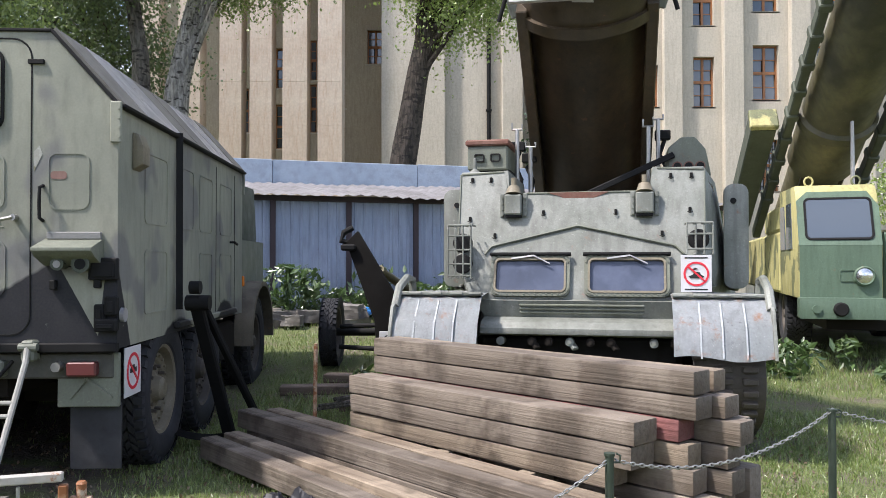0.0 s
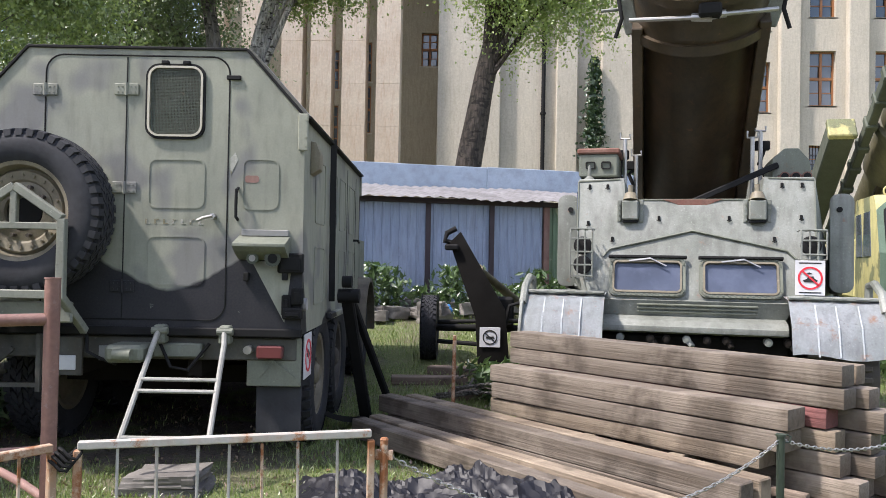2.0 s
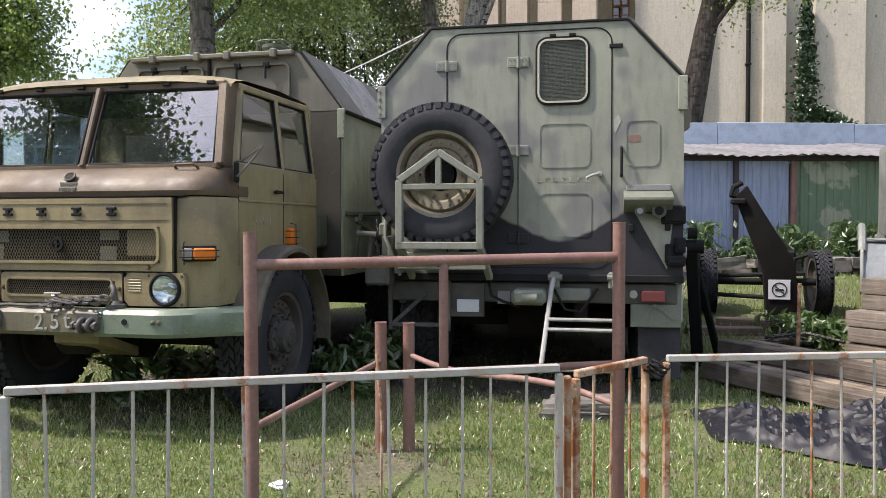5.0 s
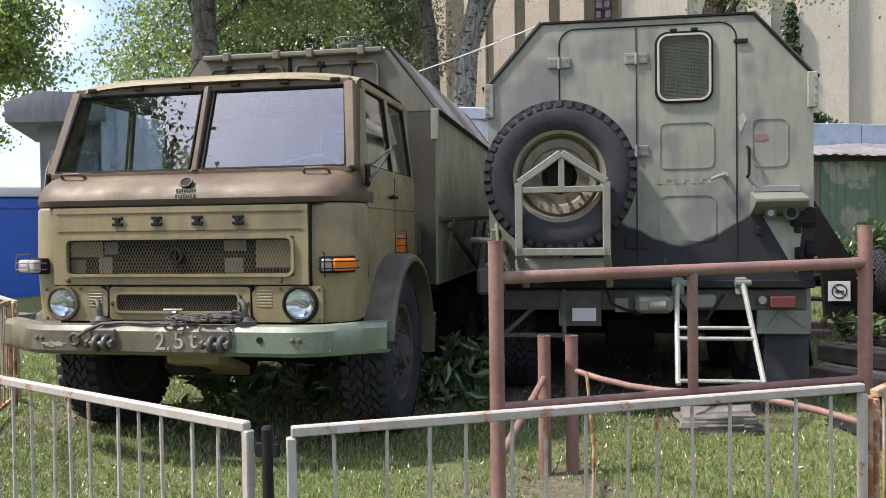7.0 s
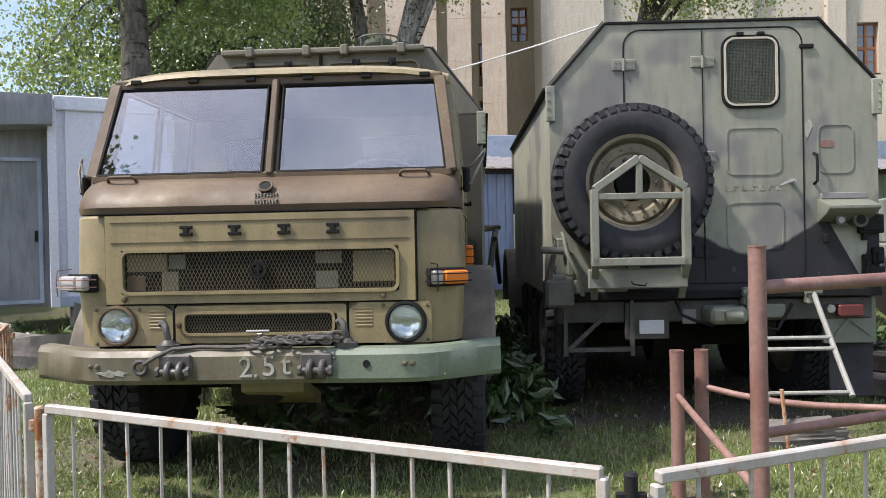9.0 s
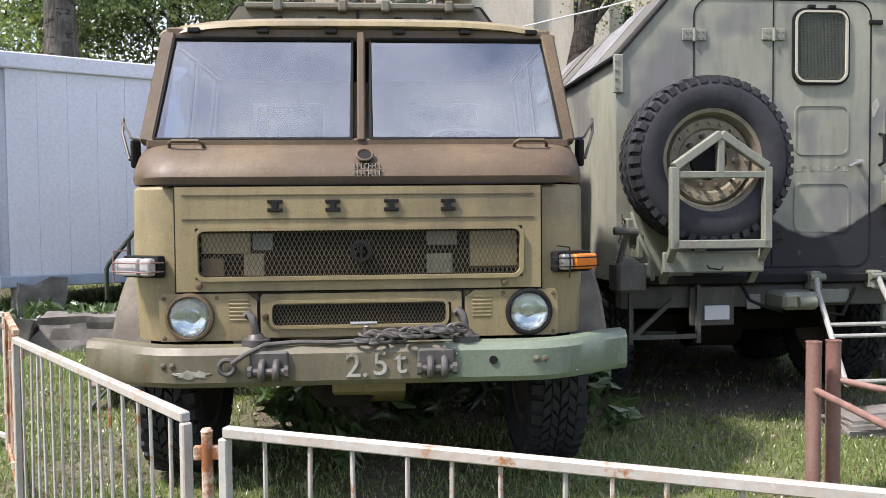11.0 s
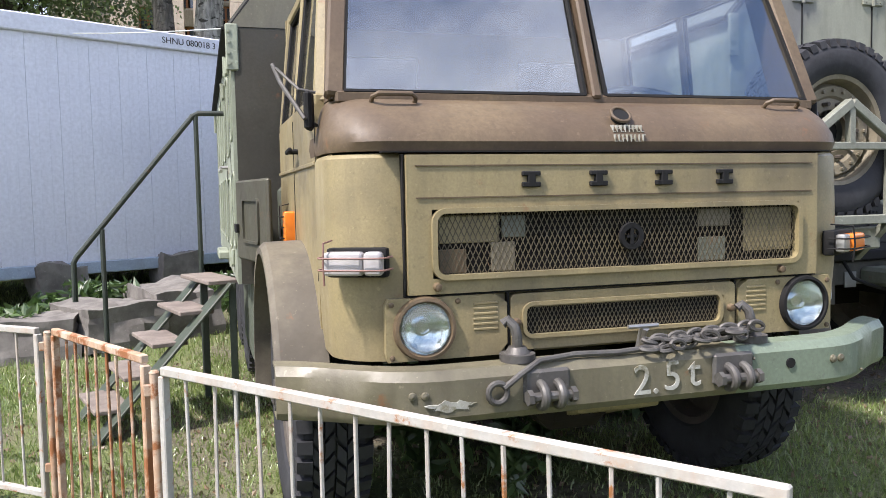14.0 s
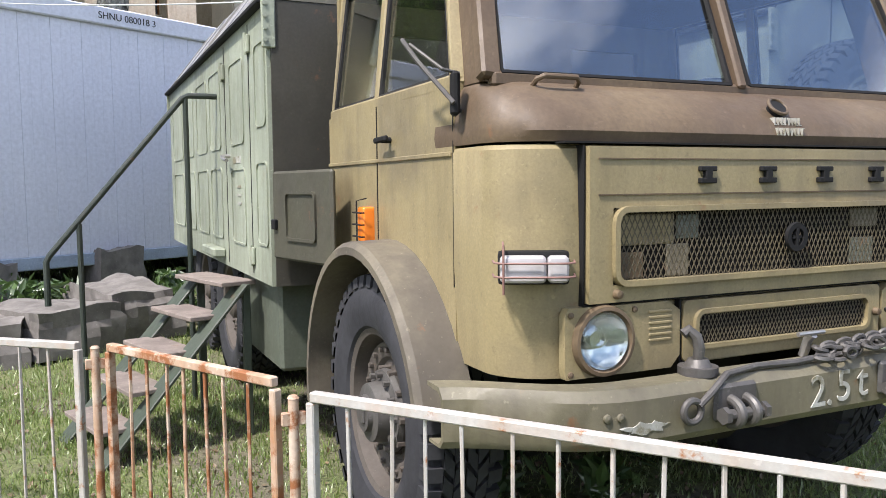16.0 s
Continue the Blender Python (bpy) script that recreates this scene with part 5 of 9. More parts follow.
for x in (-0.62, -0.32, 0.22, 0.50):
    bm = bm_new()
    box(bm, x - 0.03, x + 0.03, 2.03, 2.085, 2.80, 2.85, 0.008)
    rod(bm, (x, 2.03, 2.70), (x, 2.03, 2.82), 0.010, 8)
    part("hatch_catch", bm, BLACKMETAL, bodyA)
bm = bm_new()
for x0, x1 in ((-0.80, -0.12), (-0.02, 0.72)):
    rim(bm, x0, x1, 2.50, 2.84, 0.06, 0.02, 2.05, 2.10)
box(bm, -0.85, 0.76, 2.02, 2.10, 2.90, 2.945, 0.01)
for x in (-0.65, -0.2, 0.1, 0.55):
    box(bm, x, x + 0.06, 2.0, 2.1, 2.88, 2.96, 0.01)
part("front_hatch", bm, GABLE, bodyA)
bm = bm_new()
lathe(bm, [(0.10, 0.0), (0.11, 0.05), (0.09, 0.14), (0.12, 0.16), (0.12, 0.19), (0.001, 0.20)], 16, Matrix.Translation((0.33, 2.6, 2.93)) @ Matrix.Rotation(radians(-90), 4, "Y"))
part("roof_vent", bm, DARKGREEN, truck)
bm = bm_new()
for k in range(5):
    a = 2 * math.pi * k / 5
    pipe(bm, [(0.33 + 0.16 * math.cos(a), 2.6 + 0.16 * math.sin(a), 2.94), (0.33 + 0.17 * math.cos(a), 2.6 + 0.17 * math.sin(a), 3.14)], 0.008, 6)
pipe(bm, [(0.33 + 0.17 * math.cos(a), 2.6 + 0.17 * math.sin(a), 3.14) for a in np.linspace(0, 6.283, 17)], 0.008, 6)
part("vent_cage", bm, DARKGREEN, truck)
XL = -1.30
for y0, y1, z0, z1 in ((2.14, 2.40, 1.78, 2.22), (2.14, 2.40, 1.15, 1.60), (2.72, 3.15, 1.72, 2.22), (2.72, 3.15, 1.12, 1.58), (3.5, 3.95, 1.72, 2.25), (3.5, 3.95, 1.12, 1.6), (4.1, 4.6, 1.72, 2.25), (4.1, 4.6, 1.12, 1.6), (4.8, 5.3, 1.72, 2.25), (4.8, 5.3, 1.12, 1.6), (5.5, 6.2, 1.72, 2.25), (5.5, 6.2, 1.12, 1.6)):
    bm = bm_new()
    side_rim(bm, XL, y0, y1, z0, z1, 0.05, 0.012, 0.007)
    part("pressed_panel", bm, BOXGREEN, bodyA)
for y in (2.55, 3.32):
    bm = bm_new()
    box(bm, XL - 0.003, XL, y, y + 0.008, 0.98, 2.36)
    part("door_gap", bm, BLACKMETAL, bodyA)
for y, z in ((2.53, 2.25), (2.53, 1.08), (3.34, 2.2)):
    bm = bm_new()
    box(bm, XL - 0.02, XL, y - 0.04, y + 0.05, z - 0.05, z + 0.05, 0.006)
    rod(bm, (XL - 0.02, y, z - 0.06), (XL - 0.02, y, z + 0.06), 0.012, 8)
    part("hinge", bm, BOXGREEN, bodyA)
bm = bm_new()
rod(bm, (XL, 3.2, 1.66), (XL - 0.05, 3.2, 1.66), 0.012, 8)
pipe(bm, [(XL - 0.05, 3.2, 1.66), (XL - 0.055, 3.1, 1.64), (XL - 0.05, 3.04, 1.63)], 0.012, 8)
part("door_handle", bm, CHROME, bodyA)
for k in range(3):
    bm = bm_new()
    box(bm, XL - 0.004, XL, 2.86, 2.98, 1.36 + 0.05 * k, 1.375 + 0.05 * k)
    part("stencil_mark", bm, OLDWHITE, bodyA)
bm = bm_new()
box(bm, XL - 0.003, XL, 2.84, 3.08, 1.61, 1.65)
part("stencil_mark", bm, OLDWHITE, bodyA)
bm = bm_new()
box(bm, XL - 0.08, XL, 3.45, 4.0, 1.0, 1.06, 0.01)
part("drip_rail", bm, BOXGREEN, bodyA)
# open locker flap beside the cab
FM = pose(-1.27, 2.06, 0, 0, 0, math.degrees(math.atan2(-0.74, 0.15)))
bm = bm_new()
box(bm, 0.0, 0.62, -0.03, 0.0, 1.10, 1.54, 0.012, FM)
fl = part("locker_flap", bm, DARKOLIVE, truck, "open dark olive locker door")
bm = bm_new()
rim(bm, 0.16, 0.48, 1.20, 1.44, 0.03, 0.014, -0.042, -0.03, FM)
part("pressed_panel", bm, DARKOLIVE, fl)
bm = bm_new()
box(bm, 0.02, 0.06, -0.05, -0.03, 1.25, 1.30, 0.004, FM)
part("latch", bm, BLACKMETAL, fl)
# locker below the body, pipes behind the cab
bm = bm_new()
box(bm, -1.22, -0.5, 2.3, 3.3, 0.45, 0.95, 0.02)
part("locker", bm, DARKGREEN, truck)
for sx in (-1, 1):
    for k in range(3):
        bm = bm_new()
        rod(bm, (sx * 0.9, 1.86 + 0.07 * k, 0.9), (sx * 0.9, 1.86 + 0.07 * k, 2.0 - 0.15 * k), 0.03, 8)
        part("air_pipe", bm, DARKGREEN, truck)
    bm = bm_new()
    box(bm, sx * 0.95 - 0.12, sx * 0.95 + 0.12, 1.86, 2.06, 1.2, 1.5, 0.02)
    part("air_box", bm, DARKGREEN, truck)
# dropped side shelf on the far flank
bm = bm_new()
bar(bm, (1.2, 2.15, 1.50), (1.36, 4.8, 1.55), 0.05, 0.05, 0.01)
bar(bm, (1.28, 2.2, 1.45), (1.34, 3.6, 1.0), 0.04, 0.05, 0.01)
for y in (2.3, 3.0, 3.7, 4.4):
    bar(bm, (1.22, y, 1.0), (1.3, y, 1.5), 0.03, 0.03)
part("side_rack", bm, DARKGREEN, truck)

# ---- steps up to the body ----
ST = pose(-7.40, 5.93, 0)
RAILDARK = worn("blackish_green_paint", (0.018, 0.028, 0.02), (0.03, 0.04, 0.03), rough=0.5, chips=0.1)
steps = thing("metal_steps", ST, "dark green steel steps with a single tubular handrail", "stairs")
DGREEN = worn("dark_green_stair_paint", (0.045, 0.06, 0.04), (0.06, 0.075, 0.055), rough=0.5, rust_amt=0.4)
TREAD = worn("scuffed_tread", (0.24, 0.20, 0.17), (0.17, 0.14, 0.12), rough=0.8, patch=6)
FU, FW = Vector((-0.957, -0.29, 0)), Vector((-0.29, 0.957, 0))
for w in (0.0, 0.62):
    o = Vector((-0.04, -0.02, 0)) + FW * w
    bm = bm_new()
    bar(bm, o + Vector((0, 0, 0.90)), o + FU * 0.88 + Vector((0, 0, -0.04)), 0.02, 0.15, 0.005, up=FW)
    part("stringer", bm, DGREEN, steps)
    bm = bm_new()
    bar(bm, o + Vector((0.02, 0, 0.90)), o + Vector((0.02, 0, 0.0)), 0.045, 0.045, 0.005)
    part("leg", bm, DGREEN, steps)
TM = pose(-0.04, -0.02, 0) @ Matrix.Rotation(math.atan2(FU.y, FU.x), 4, "Z")
for k in range(5):
    u, z = 0.02 + 0.175 * k, 0.92 - 0.185 * k
    bm = bm_new()
    box(bm, u - 0.10, u + 0.12, -0.605 if k else -0.64, -0.015 if k else 0.02, z - 0.028, z, 0.005, TM)
    part("tread", bm, TREAD, steps)
bm = bm_new()
pipe(bm, [(0.06, 0.90, 2.08), (-0.20, 0.90, 2.08), (-0.24, 0.90, 2.06), (-1.08, 0.90, 1.04), (-1.10, 0.90, 1.0), (-1.10, 0.90, 0.72)], 0.020, 10)
part("handrail", bm, RAILDARK, steps)
for x, z0, z1 in ((-0.22, 0.0, 2.07), (-0.90, 0.0, 1.24)):
    bm = bm_new()
    rod(bm, (x, 0.90, z0), (x, 0.90, z1), 0.018, 10)
    part("post", bm, RAILDARK, steps)
bm = bm_new()
bar(bm, (-0.22, 0.68, 0.86), (-0.22, 0.92, 0.86), 0.03, 0.03)
bar(bm, (-0.90, 0.68, 0.36), (-0.90, 0.92, 0.36), 0.03, 0.03)
part("bracket", bm, DGREEN, steps)

# ---- camouflaged box lorry, seen from behind ----
B = pose(-3.22, 4.95, 0, 0, 0, 2.5)
lorry = thing("box_lorry", B, "grey-green camouflaged box lorry with a rear spare wheel", "lorry", "parked military lorries")
bodyB = box_body(lorry, 0.0, 3.75, 1.185, 0.97, 2.50, 2.965, 0.77, CAMO)


def flat_rim(x0, x1, z0, z1, r, w, proud, mt=None, name="pressed_panel", y=0.0):
    bm = bm_new()
    rim(bm, x0, x1, z0, z1, r, w, y - proud, y + 0.002)
    return part(name, bm, mt or CAMO, bodyB)


for p in ((0.09, 0.49, 1.84, 2.19), (0.09, 0.50, 1.30, 1.65), (0.75, 1.01, 1.84, 2.20)):
    flat_rim(*p, 0.06, 0.012, 0.006)
rim_pts = rounded(-0.64, 0.65, 1.06, 2.91, 0.12, 6)
bm = bm_new()
P = [Vector((x, 0.0, z)) for x, z in rim_pts]
pipe(bm, P + [P[0]], 0.006, 5)
box(bm, -0.073, -0.067, -0.006, 0.001, 1.07, 2.90)
part("door_gap", bm, BLACKMETAL, bodyB)
for x, z in ((-0.64, 2.66), (-0.07, 2.67), (-0.07, 1.98), (-0.07, 1.29)):
    bm = bm_new()
    box(bm, x - 0.085, x - 0.008, -0.014, 0.0, z - 0.04, z + 0.04, 0.004)
    box(bm, x + 0.008, x + 0.085, -0.014, 0.0, z - 0.04, z + 0.04, 0.004)
    rod(bm, (x, -0.014, z - 0.045), (x, -0.014, z + 0.045), 0.012, 8)
    for dx in (-0.06, -0.03, 0.03, 0.06):
        rod(bm, (x + dx, -0.02, z + 0.02), (x + dx, 0, z + 0.02), 0.006, 6)
        rod(bm, (x + dx, -0.02, z - 0.02), (x + dx, 0, z - 0.02), 0.006, 6)
    part("hinge", bm, CAMO, bodyB)
# rear window: rubber, cream frame, wire mesh, glass
CREAM = plain("cream_window_frame", (0.46, 0.43, 0.34), 0.5)
winf = flat_rim(0.066, 0.484, 2.326, 2.854, 0.09, 0.018, 0.018, BLACKMETAL, "window_seal")
bm = bm_new()
rim(bm, 0.082, 0.468, 2.342, 2.838, 0.08, 0.015, -0.026, 0.0)
part("window_frame", bm, CREAM, winf)
bm = bm_new()
prism(bm, rounded(0.10, 0.45, 2.36, 2.82, 0.06), "y", -0.004, 0.0)
MESHBACK = worn("dusty_window", (0.15, 0.14, 0.11), (0.06, 0.06, 0.05), rough=0.25, patch=4, rust_amt=0)
part("pane", bm, MESHBACK, winf)
bm = bm_new()
for k in range(34):
    x = 0.108 + k * 0.0103
    box(bm, x, x + 0.003, -0.012, -0.009, 2.365, 2.815)
for k in range(44):
    z = 2.366 + k * 0.0103
    box(bm, 0.104, 0.447, -0.0125, -0.0095, z, z + 0.003)
tagged(part("wire_mesh", bm, DARKGREEN, winf), kind="stuff")
for x in (0.20, 0.35):
    bm = bm_new()
    box(bm, x - 0.025, x + 0.025, -0.03, 0, 2.85, 2.875, 0.004)
    part("window_catch", bm, BLACKMETAL, winf)
bm = bm_new()
rod(bm, (0.56, 0, 1.79), (0.56, -0.05, 1.79), 0.02, 10)
pipe(bm, [(0.56, -0.05, 1.79), (0.50, -0.06, 1.775), (0.46, -0.06, 1.755)], 0.012, 8)
part("door_lever", bm, CHROME, bodyB)
bm = bm_new()
pipe(bm, [(0.725, 0, 1.99), (0.725, -0.05, 1.975), (0.725, -0.055, 1.88), (0.725, -0.05, 1.785), (0.725, 0, 1.77)], 0.011, 8)
part("grab_handle", bm, BLACKMETAL, bodyB)
bm = bm_new()
box(bm, 0.63, 0.73, -0.02, 0, 2.75, 2.78, 0.004)
part("door_catch", bm, BLACKMETAL, bodyB)
for k in range(7):
    bm = bm_new()
    x = 0.08 + k * 0.062
    box(bm, x, x + 0.014, -0.003, 0.002, 1.73, 1.765)
    box(bm, x + 0.014, x + 0.034, -0.003, 0.002, 1.73 + 0.028 * (k % 2), 1.737 + 0.028 * (k % 2))
    part("stencil_mark", bm, OLDWHITE, bodyB)
bm = bm_new()
prism(bm, [(0.67, 2.08), (0.72, 2.19), (0.70, 2.24), (0.665, 2.2)], "y", -0.003, 0.002)
part("paint_splash", bm, OLDWHITE, bodyB)
bm = bm_new()
prism(bm, rounded(0.77, 0.87, 2.03, 2.08, 0.02), "y", -0.003, 0.002)
part("paint_patch", bm, worn("faded_red_paint", (0.30, 0.11, 0.10), (0.22, 0.14, 0.11)), bodyB)
# lamp housing
PALEPLATE = plain("pale_metal_plate", (0.22, 0.22, 0.21), 0.5)
bm = bm_new()
prism(bm, [(-0.20, 1.58), (-0.20, 1.60), (0.0, 1.66), (0.0, 1.49), (-0.02, 1.49), (-0.15, 1.545)], "x", 0.74, 1.10, 0.004)
lh = part("lamp_housing", bm, GREYGREEN, lorry)
bm = bm_new()
box(bm, 0.76, 1.09, -0.03, 0.0, 1.655, 1.70, 0.004)
part("cover_plate", bm, PALEPLATE, lh, "bright bare metal plate")
for x, rr in ((0.86, 0.03), (1.0, 0.045)):
    bm = bm_new()
    rod(bm, (x, 0, 1.50), (x, -0.10, 1.50), rr, 16)
    rod(bm, (x, -0.10, 1.50), (x, -0.115, 1.50), rr + 0.01, 16)
    soc = part("socket", bm, DARKGREEN, lh)
    bm = bm_new()
    rod(bm, (x, -0.116, 1.50), (x, -0.12, 1.50), rr * 0.75, 14)
    part("lens", bm, WHITELENS if rr < 0.04 else BLACKMETAL, soc)
for x, z in ((0.80, 1.37), (1.07, 1.38)):
    bm = bm_new()
    box(bm, x - 0.02, x + 0.02, -0.04, 0, z - 0.03, z + 0.03, 0.006)
    part("connector", bm, BLACKMETAL, lh)
# corner fittings
for x0, x1, y0, z0, z1 in ((1.02, 1.20, -0.05, 1.40, 1.54), (1.06, 1.20, -0.06, 1.08, 1.16), (1.12, 1.20, -0.05, 1.18, 1.30), (1.05, 1.12, -0.035, 1.1, 1.25)):
    bm = bm_new()
    box(bm, x0, x1, y0, 0.0, z0, z1, 0.01)
    box(bm, x0 + 0.02, x1 - 0.02, y0 - 0.012, y0, z0 + 0.02, z1 - 0.03, 0.005)
    part("bracket", bm, BLACKMETAL, lorry)
# sill below the doors
bm = bm_new()
box(bm, -1.19, 1.19, -0.03, 0.03, 0.95, 1.01, 0.008)
part("rear_sill", bm, BLACKMETAL, lorry)
bm = bm_new()
box(bm, -1.15, 1.15, 0.04, 0.14, 0.78, 0.94, 0.01)
part("rear_beam", bm, CHASSISGREY, lorry)
# spare wheel and its swing frame
SP = Matrix.Translation((-0.645, -0.20, 1.785)) @ Matrix.Rotation(radians(-90), 4, "Z")
wheel(lorry, SP, 0.555, 0.28, RIMPAINT, "spare_wheel", 44, rear_hub=False)
bm = bm_new()
rod(bm, (-0.645, -0.02, 1.785), (-0.645, -0.20, 1.785), 0.10, 16)
part("wheel_mount", bm, BLACKMETAL, lorry)
bm = bm_new()
YF = -0.39
P = {"a": (-0.935, YF, 1.21), "b": (-0.935, YF, 1.735), "c": (-0.63, YF, 1.945), "d": (-0.315, YF, 1.735), "e": (-0.315, YF, 1.21)}
for a, c in ("ab", "bc", "cd", "de"):
    bar(bm, P[a], P[c], 0.055, 0.055, 0.006, up=(0, 1, 0))
bar(bm, (-0.925, YF, 1.685), (-0.325, YF, 1.685), 0.045, 0.045, 0.005, up=(0, 1, 0))
bar(bm, (-0.63, YF, 1.69), (-0.63, YF, 1.925), 0.045, 0.045, 0.005, up=(0, 1, 0))
bar(bm, (-0.955, YF, 1.24), (-0.295, YF, 1.24), 0.055, 0.055, 0.005, up=(0, 1, 0))
bar(bm, (-0.935, YF, 1.23), (-0.90, -0.10, 0.98), 0.05, 0.05, 0.005)
bar(bm, (-0.315, YF, 1.23), (-0.28, -0.10, 0.98), 0.05, 0.05, 0.005)
FRAMEGREY = worn("pale_grey_green_frame_paint", (0.25, 0.26, 0.21), (0.20, 0.21, 0.17), rough=0.6)
sf = part("spare_wheel_frame", bm, FRAMEGREY, lorry)
bm = bm_new()
box(bm, -0.97, -0.28, -0.30, -0.27, 1.05, 1.19, 0.01)
part("carrier_plate", bm, FRAMEGREY, sf)
bm = bm_new()
rod(bm, (-1.14, -0.3, 1.32), (-1.30, -0.3, 1.33), 0.025, 10)
pipe(bm, [(-1.2, -0.25, 1.3), (-1.24, -0.2, 1.1), (-1.18, -0.15, 0.95)], 0.02, 8)
box(bm, -1.26, -1.06, -0.25, -0.05, 0.92, 1.12, 0.02)
part("winch", bm, CHASSISGREY, lorry)
bm = bm_new()
for k in range(9):
    lk = [(0.018 * math.cos(a), 0.010 * math.sin(a), 0) for a in np.linspace(0, 2 * math.pi, 9)]
    pipe(bm, lk, 0.005, 5, pose(-1.19 + 0.012 * math.sin(k), -0.13, 1.42 - 0.032 * k, 0, 90, 90 * (k % 2)))
part("hanging_chain", bm, OLDSTEEL, lorry)
bm = bm_new()
for x, z, w, h in ((-1.13, 1.36, 0.07, 0.10), (-1.07, 1.22, 0.05, 0.16), (-1.16, 1.12, 0.10, 0.06), (-1.02, 1.06, 0.06, 0.10)):
    box(bm, x - w / 2, x + w / 2, -0.16, -0.02, z - h / 2, z + h / 2, 0.010)
    rod(bm, (x - w * 0.7, -0.10, z), (x + w * 0.7, -0.10, z), 0.014, 8)
pipe(bm, [(-1.12, -0.12, 1.45), (-1.10, -0.2, 1.3), (-1.03, -0.22, 1.15), (-0.99, -0.16, 1.0)], 0.016, 8)
part("winch_fittings", bm, GREYGREEN, lorry)
for rad, line in ((0.006, [(-0.72, -0.28, 1.16), (-0.66, -0.30, 1.08), (-0.58, -0.30, 1.07), (-0.52, -0.28, 1.15)]),
                  (0.012, [(-0.30, -0.02, 0.95), (-0.27, -0.08, 0.84), (-0.18, -0.1, 0.80), (-0.05, -0.12, 0.76)]),
                  (0.012, [(0.20, -0.02, 0.92), (0.30, -0.06, 0.74), (0.42, -0.06, 0.72), (0.55, 0.0, 0.90)])):
    bm = bm_new()
    pipe(bm, line, rad, 8)
    part("brake_hose", bm, BLACKMETAL, lorry)
# tow hitch, number plate, lamp, mud panel, flap
bm = bm_new()
box(bm, -0.10, 0.16, -0.22, 0.05, 0.78, 0.90, 0.025)
rod(bm, (-0.02, -0.25, 0.84), (0.1, -0.25, 0.84), 0.04, 12)
box(bm, 0.16, 0.5, -0.02, 0.05, 0.80, 0.90, 0.01)
part("tow_hitch", bm, GREYGREEN, lorry)
bm = bm_new()
box(bm, -0.235, -0.135, 0.028, 0.038, 0.765, 0.87, 0.002)
part("warning_plate", bm, PALEPLATE, lorry)
bm = bm_new()
box(bm, -0.56, -0.38, -0.012, 0.0, 0.70, 0.80, 0.003)
part("number_plate", bm, WHITESIGN, lorry, "blank grey-white plate")
bm = bm_new()
box(bm, -0.66, -0.34, 0.0, 0.03, 0.66, 0.93, 0.005)
box(bm, -1.10, -0.62, -0.05, -0.02, 0.58, 0.61)
bar(bm, (-1.08, -0.04, 0.6), (-0.8, -0.04, 0.85), 0.03, 0.03)
bar(bm, (-1.1, -0.04, 0.55), (-1.1, -0.04, 0.95), 0.03, 0.03)
bar(bm, (-0.62, -0.04, 0.55), (-0.62, -0.04, 0.95), 0.03, 0.03)
part("underrun_frame", bm, CHASSISGREY, lorry)
bm = bm_new()
box(bm, 0.80, 1.18, 0.05, 0.09, 0.60, 0.94, 0.006)
pm = part("mud_panel", bm, GREYGREEN, lorry)
bm = bm_new()
bar(bm, (0.98, 0.042, 0.78), (1.14, 0.042, 0.66), 0.012, 0.02)
bar(bm, (0.98, 0.042, 0.78), (0.88, 0.042, 0.66), 0.012, 0.02)
part("crease", bm, GREYGREEN, pm)
bm = bm_new()
box(bm, 0.88, 1.06, -0.02, 0.05, 0.80, 0.89, 0.01)
part("tail_lamp", bm, REDLENS, lorry, "dull red tail lamp")
bm = bm_new()
rod(bm, (0.82, 0.04, 0.86), (0.82, -0.03, 0.86), 0.03, 12)
part("reflector", bm, CHROME, lorry)
bm = bm_new()
box(bm, 0.86, 1.18, 0.10, 0.12, 0.20, 0.62, 0.004)
part("mud_flap", bm, RUBBER, lorry)
bm = bm_new()
box(bm, 1.185, 1.195, 0.12, 0.42, 0.64, 0.96, 0.002)
sg = part("warning_sign", bm, WHITESIGN, lorry, "white no-climbing sign")
bm = bm_new()
lathe(bm, [(0.10, 0.0), (0.12, 0.0), (0.12, 0.004), (0.10, 0.004)], 28, Matrix.Translation((1.195, 0.27, 0.80)), close=True)
bar(bm, (1.197, 0.19, 0.87), (1.197, 0.35, 0.73), 0.004, 0.018, up=(0, 1, 1))
part("red_ring", bm, REDSIGN, sg)
bm = bm_new()
box(bm, 1.195, 1.198, 0.21, 0.33, 0.79, 0.82)
box(bm, 1.195, 1.198, 0.24, 0.29, 0.82, 0.84)
part("pictogram", bm, BLACKSIGN, sg)
# ladder hung from two hooks
for x in (0.22, 0.67):
    bm = bm_new()
    box(bm, x - 0.04, x + 0.04, -0.08, 0.02, 0.90, 1.03, 0.012)
    rod(bm, (x - 0.05, -0.07, 0.99), (x + 0.06, -0.07, 0.99), 0.025, 10)
    part("ladder_hook", bm, GREYGREEN, lorry)
PALE = worn("pale_bare_metal", (0.40, 0.40, 0.37), (0.30, 0.30, 0.27), rough=0.5)
bm = bm_new()
for x0, x1 in ((0.22, 0.15), (0.67, 0.71)):
    pipe(bm, [(x0, -0.07, 1.0), (x0 + (x1 - x0) * 0.3, -0.12, 0.90), (x1, -0.52, 0.36), (x1, -0.55, 0.33)], 0.019, 8)
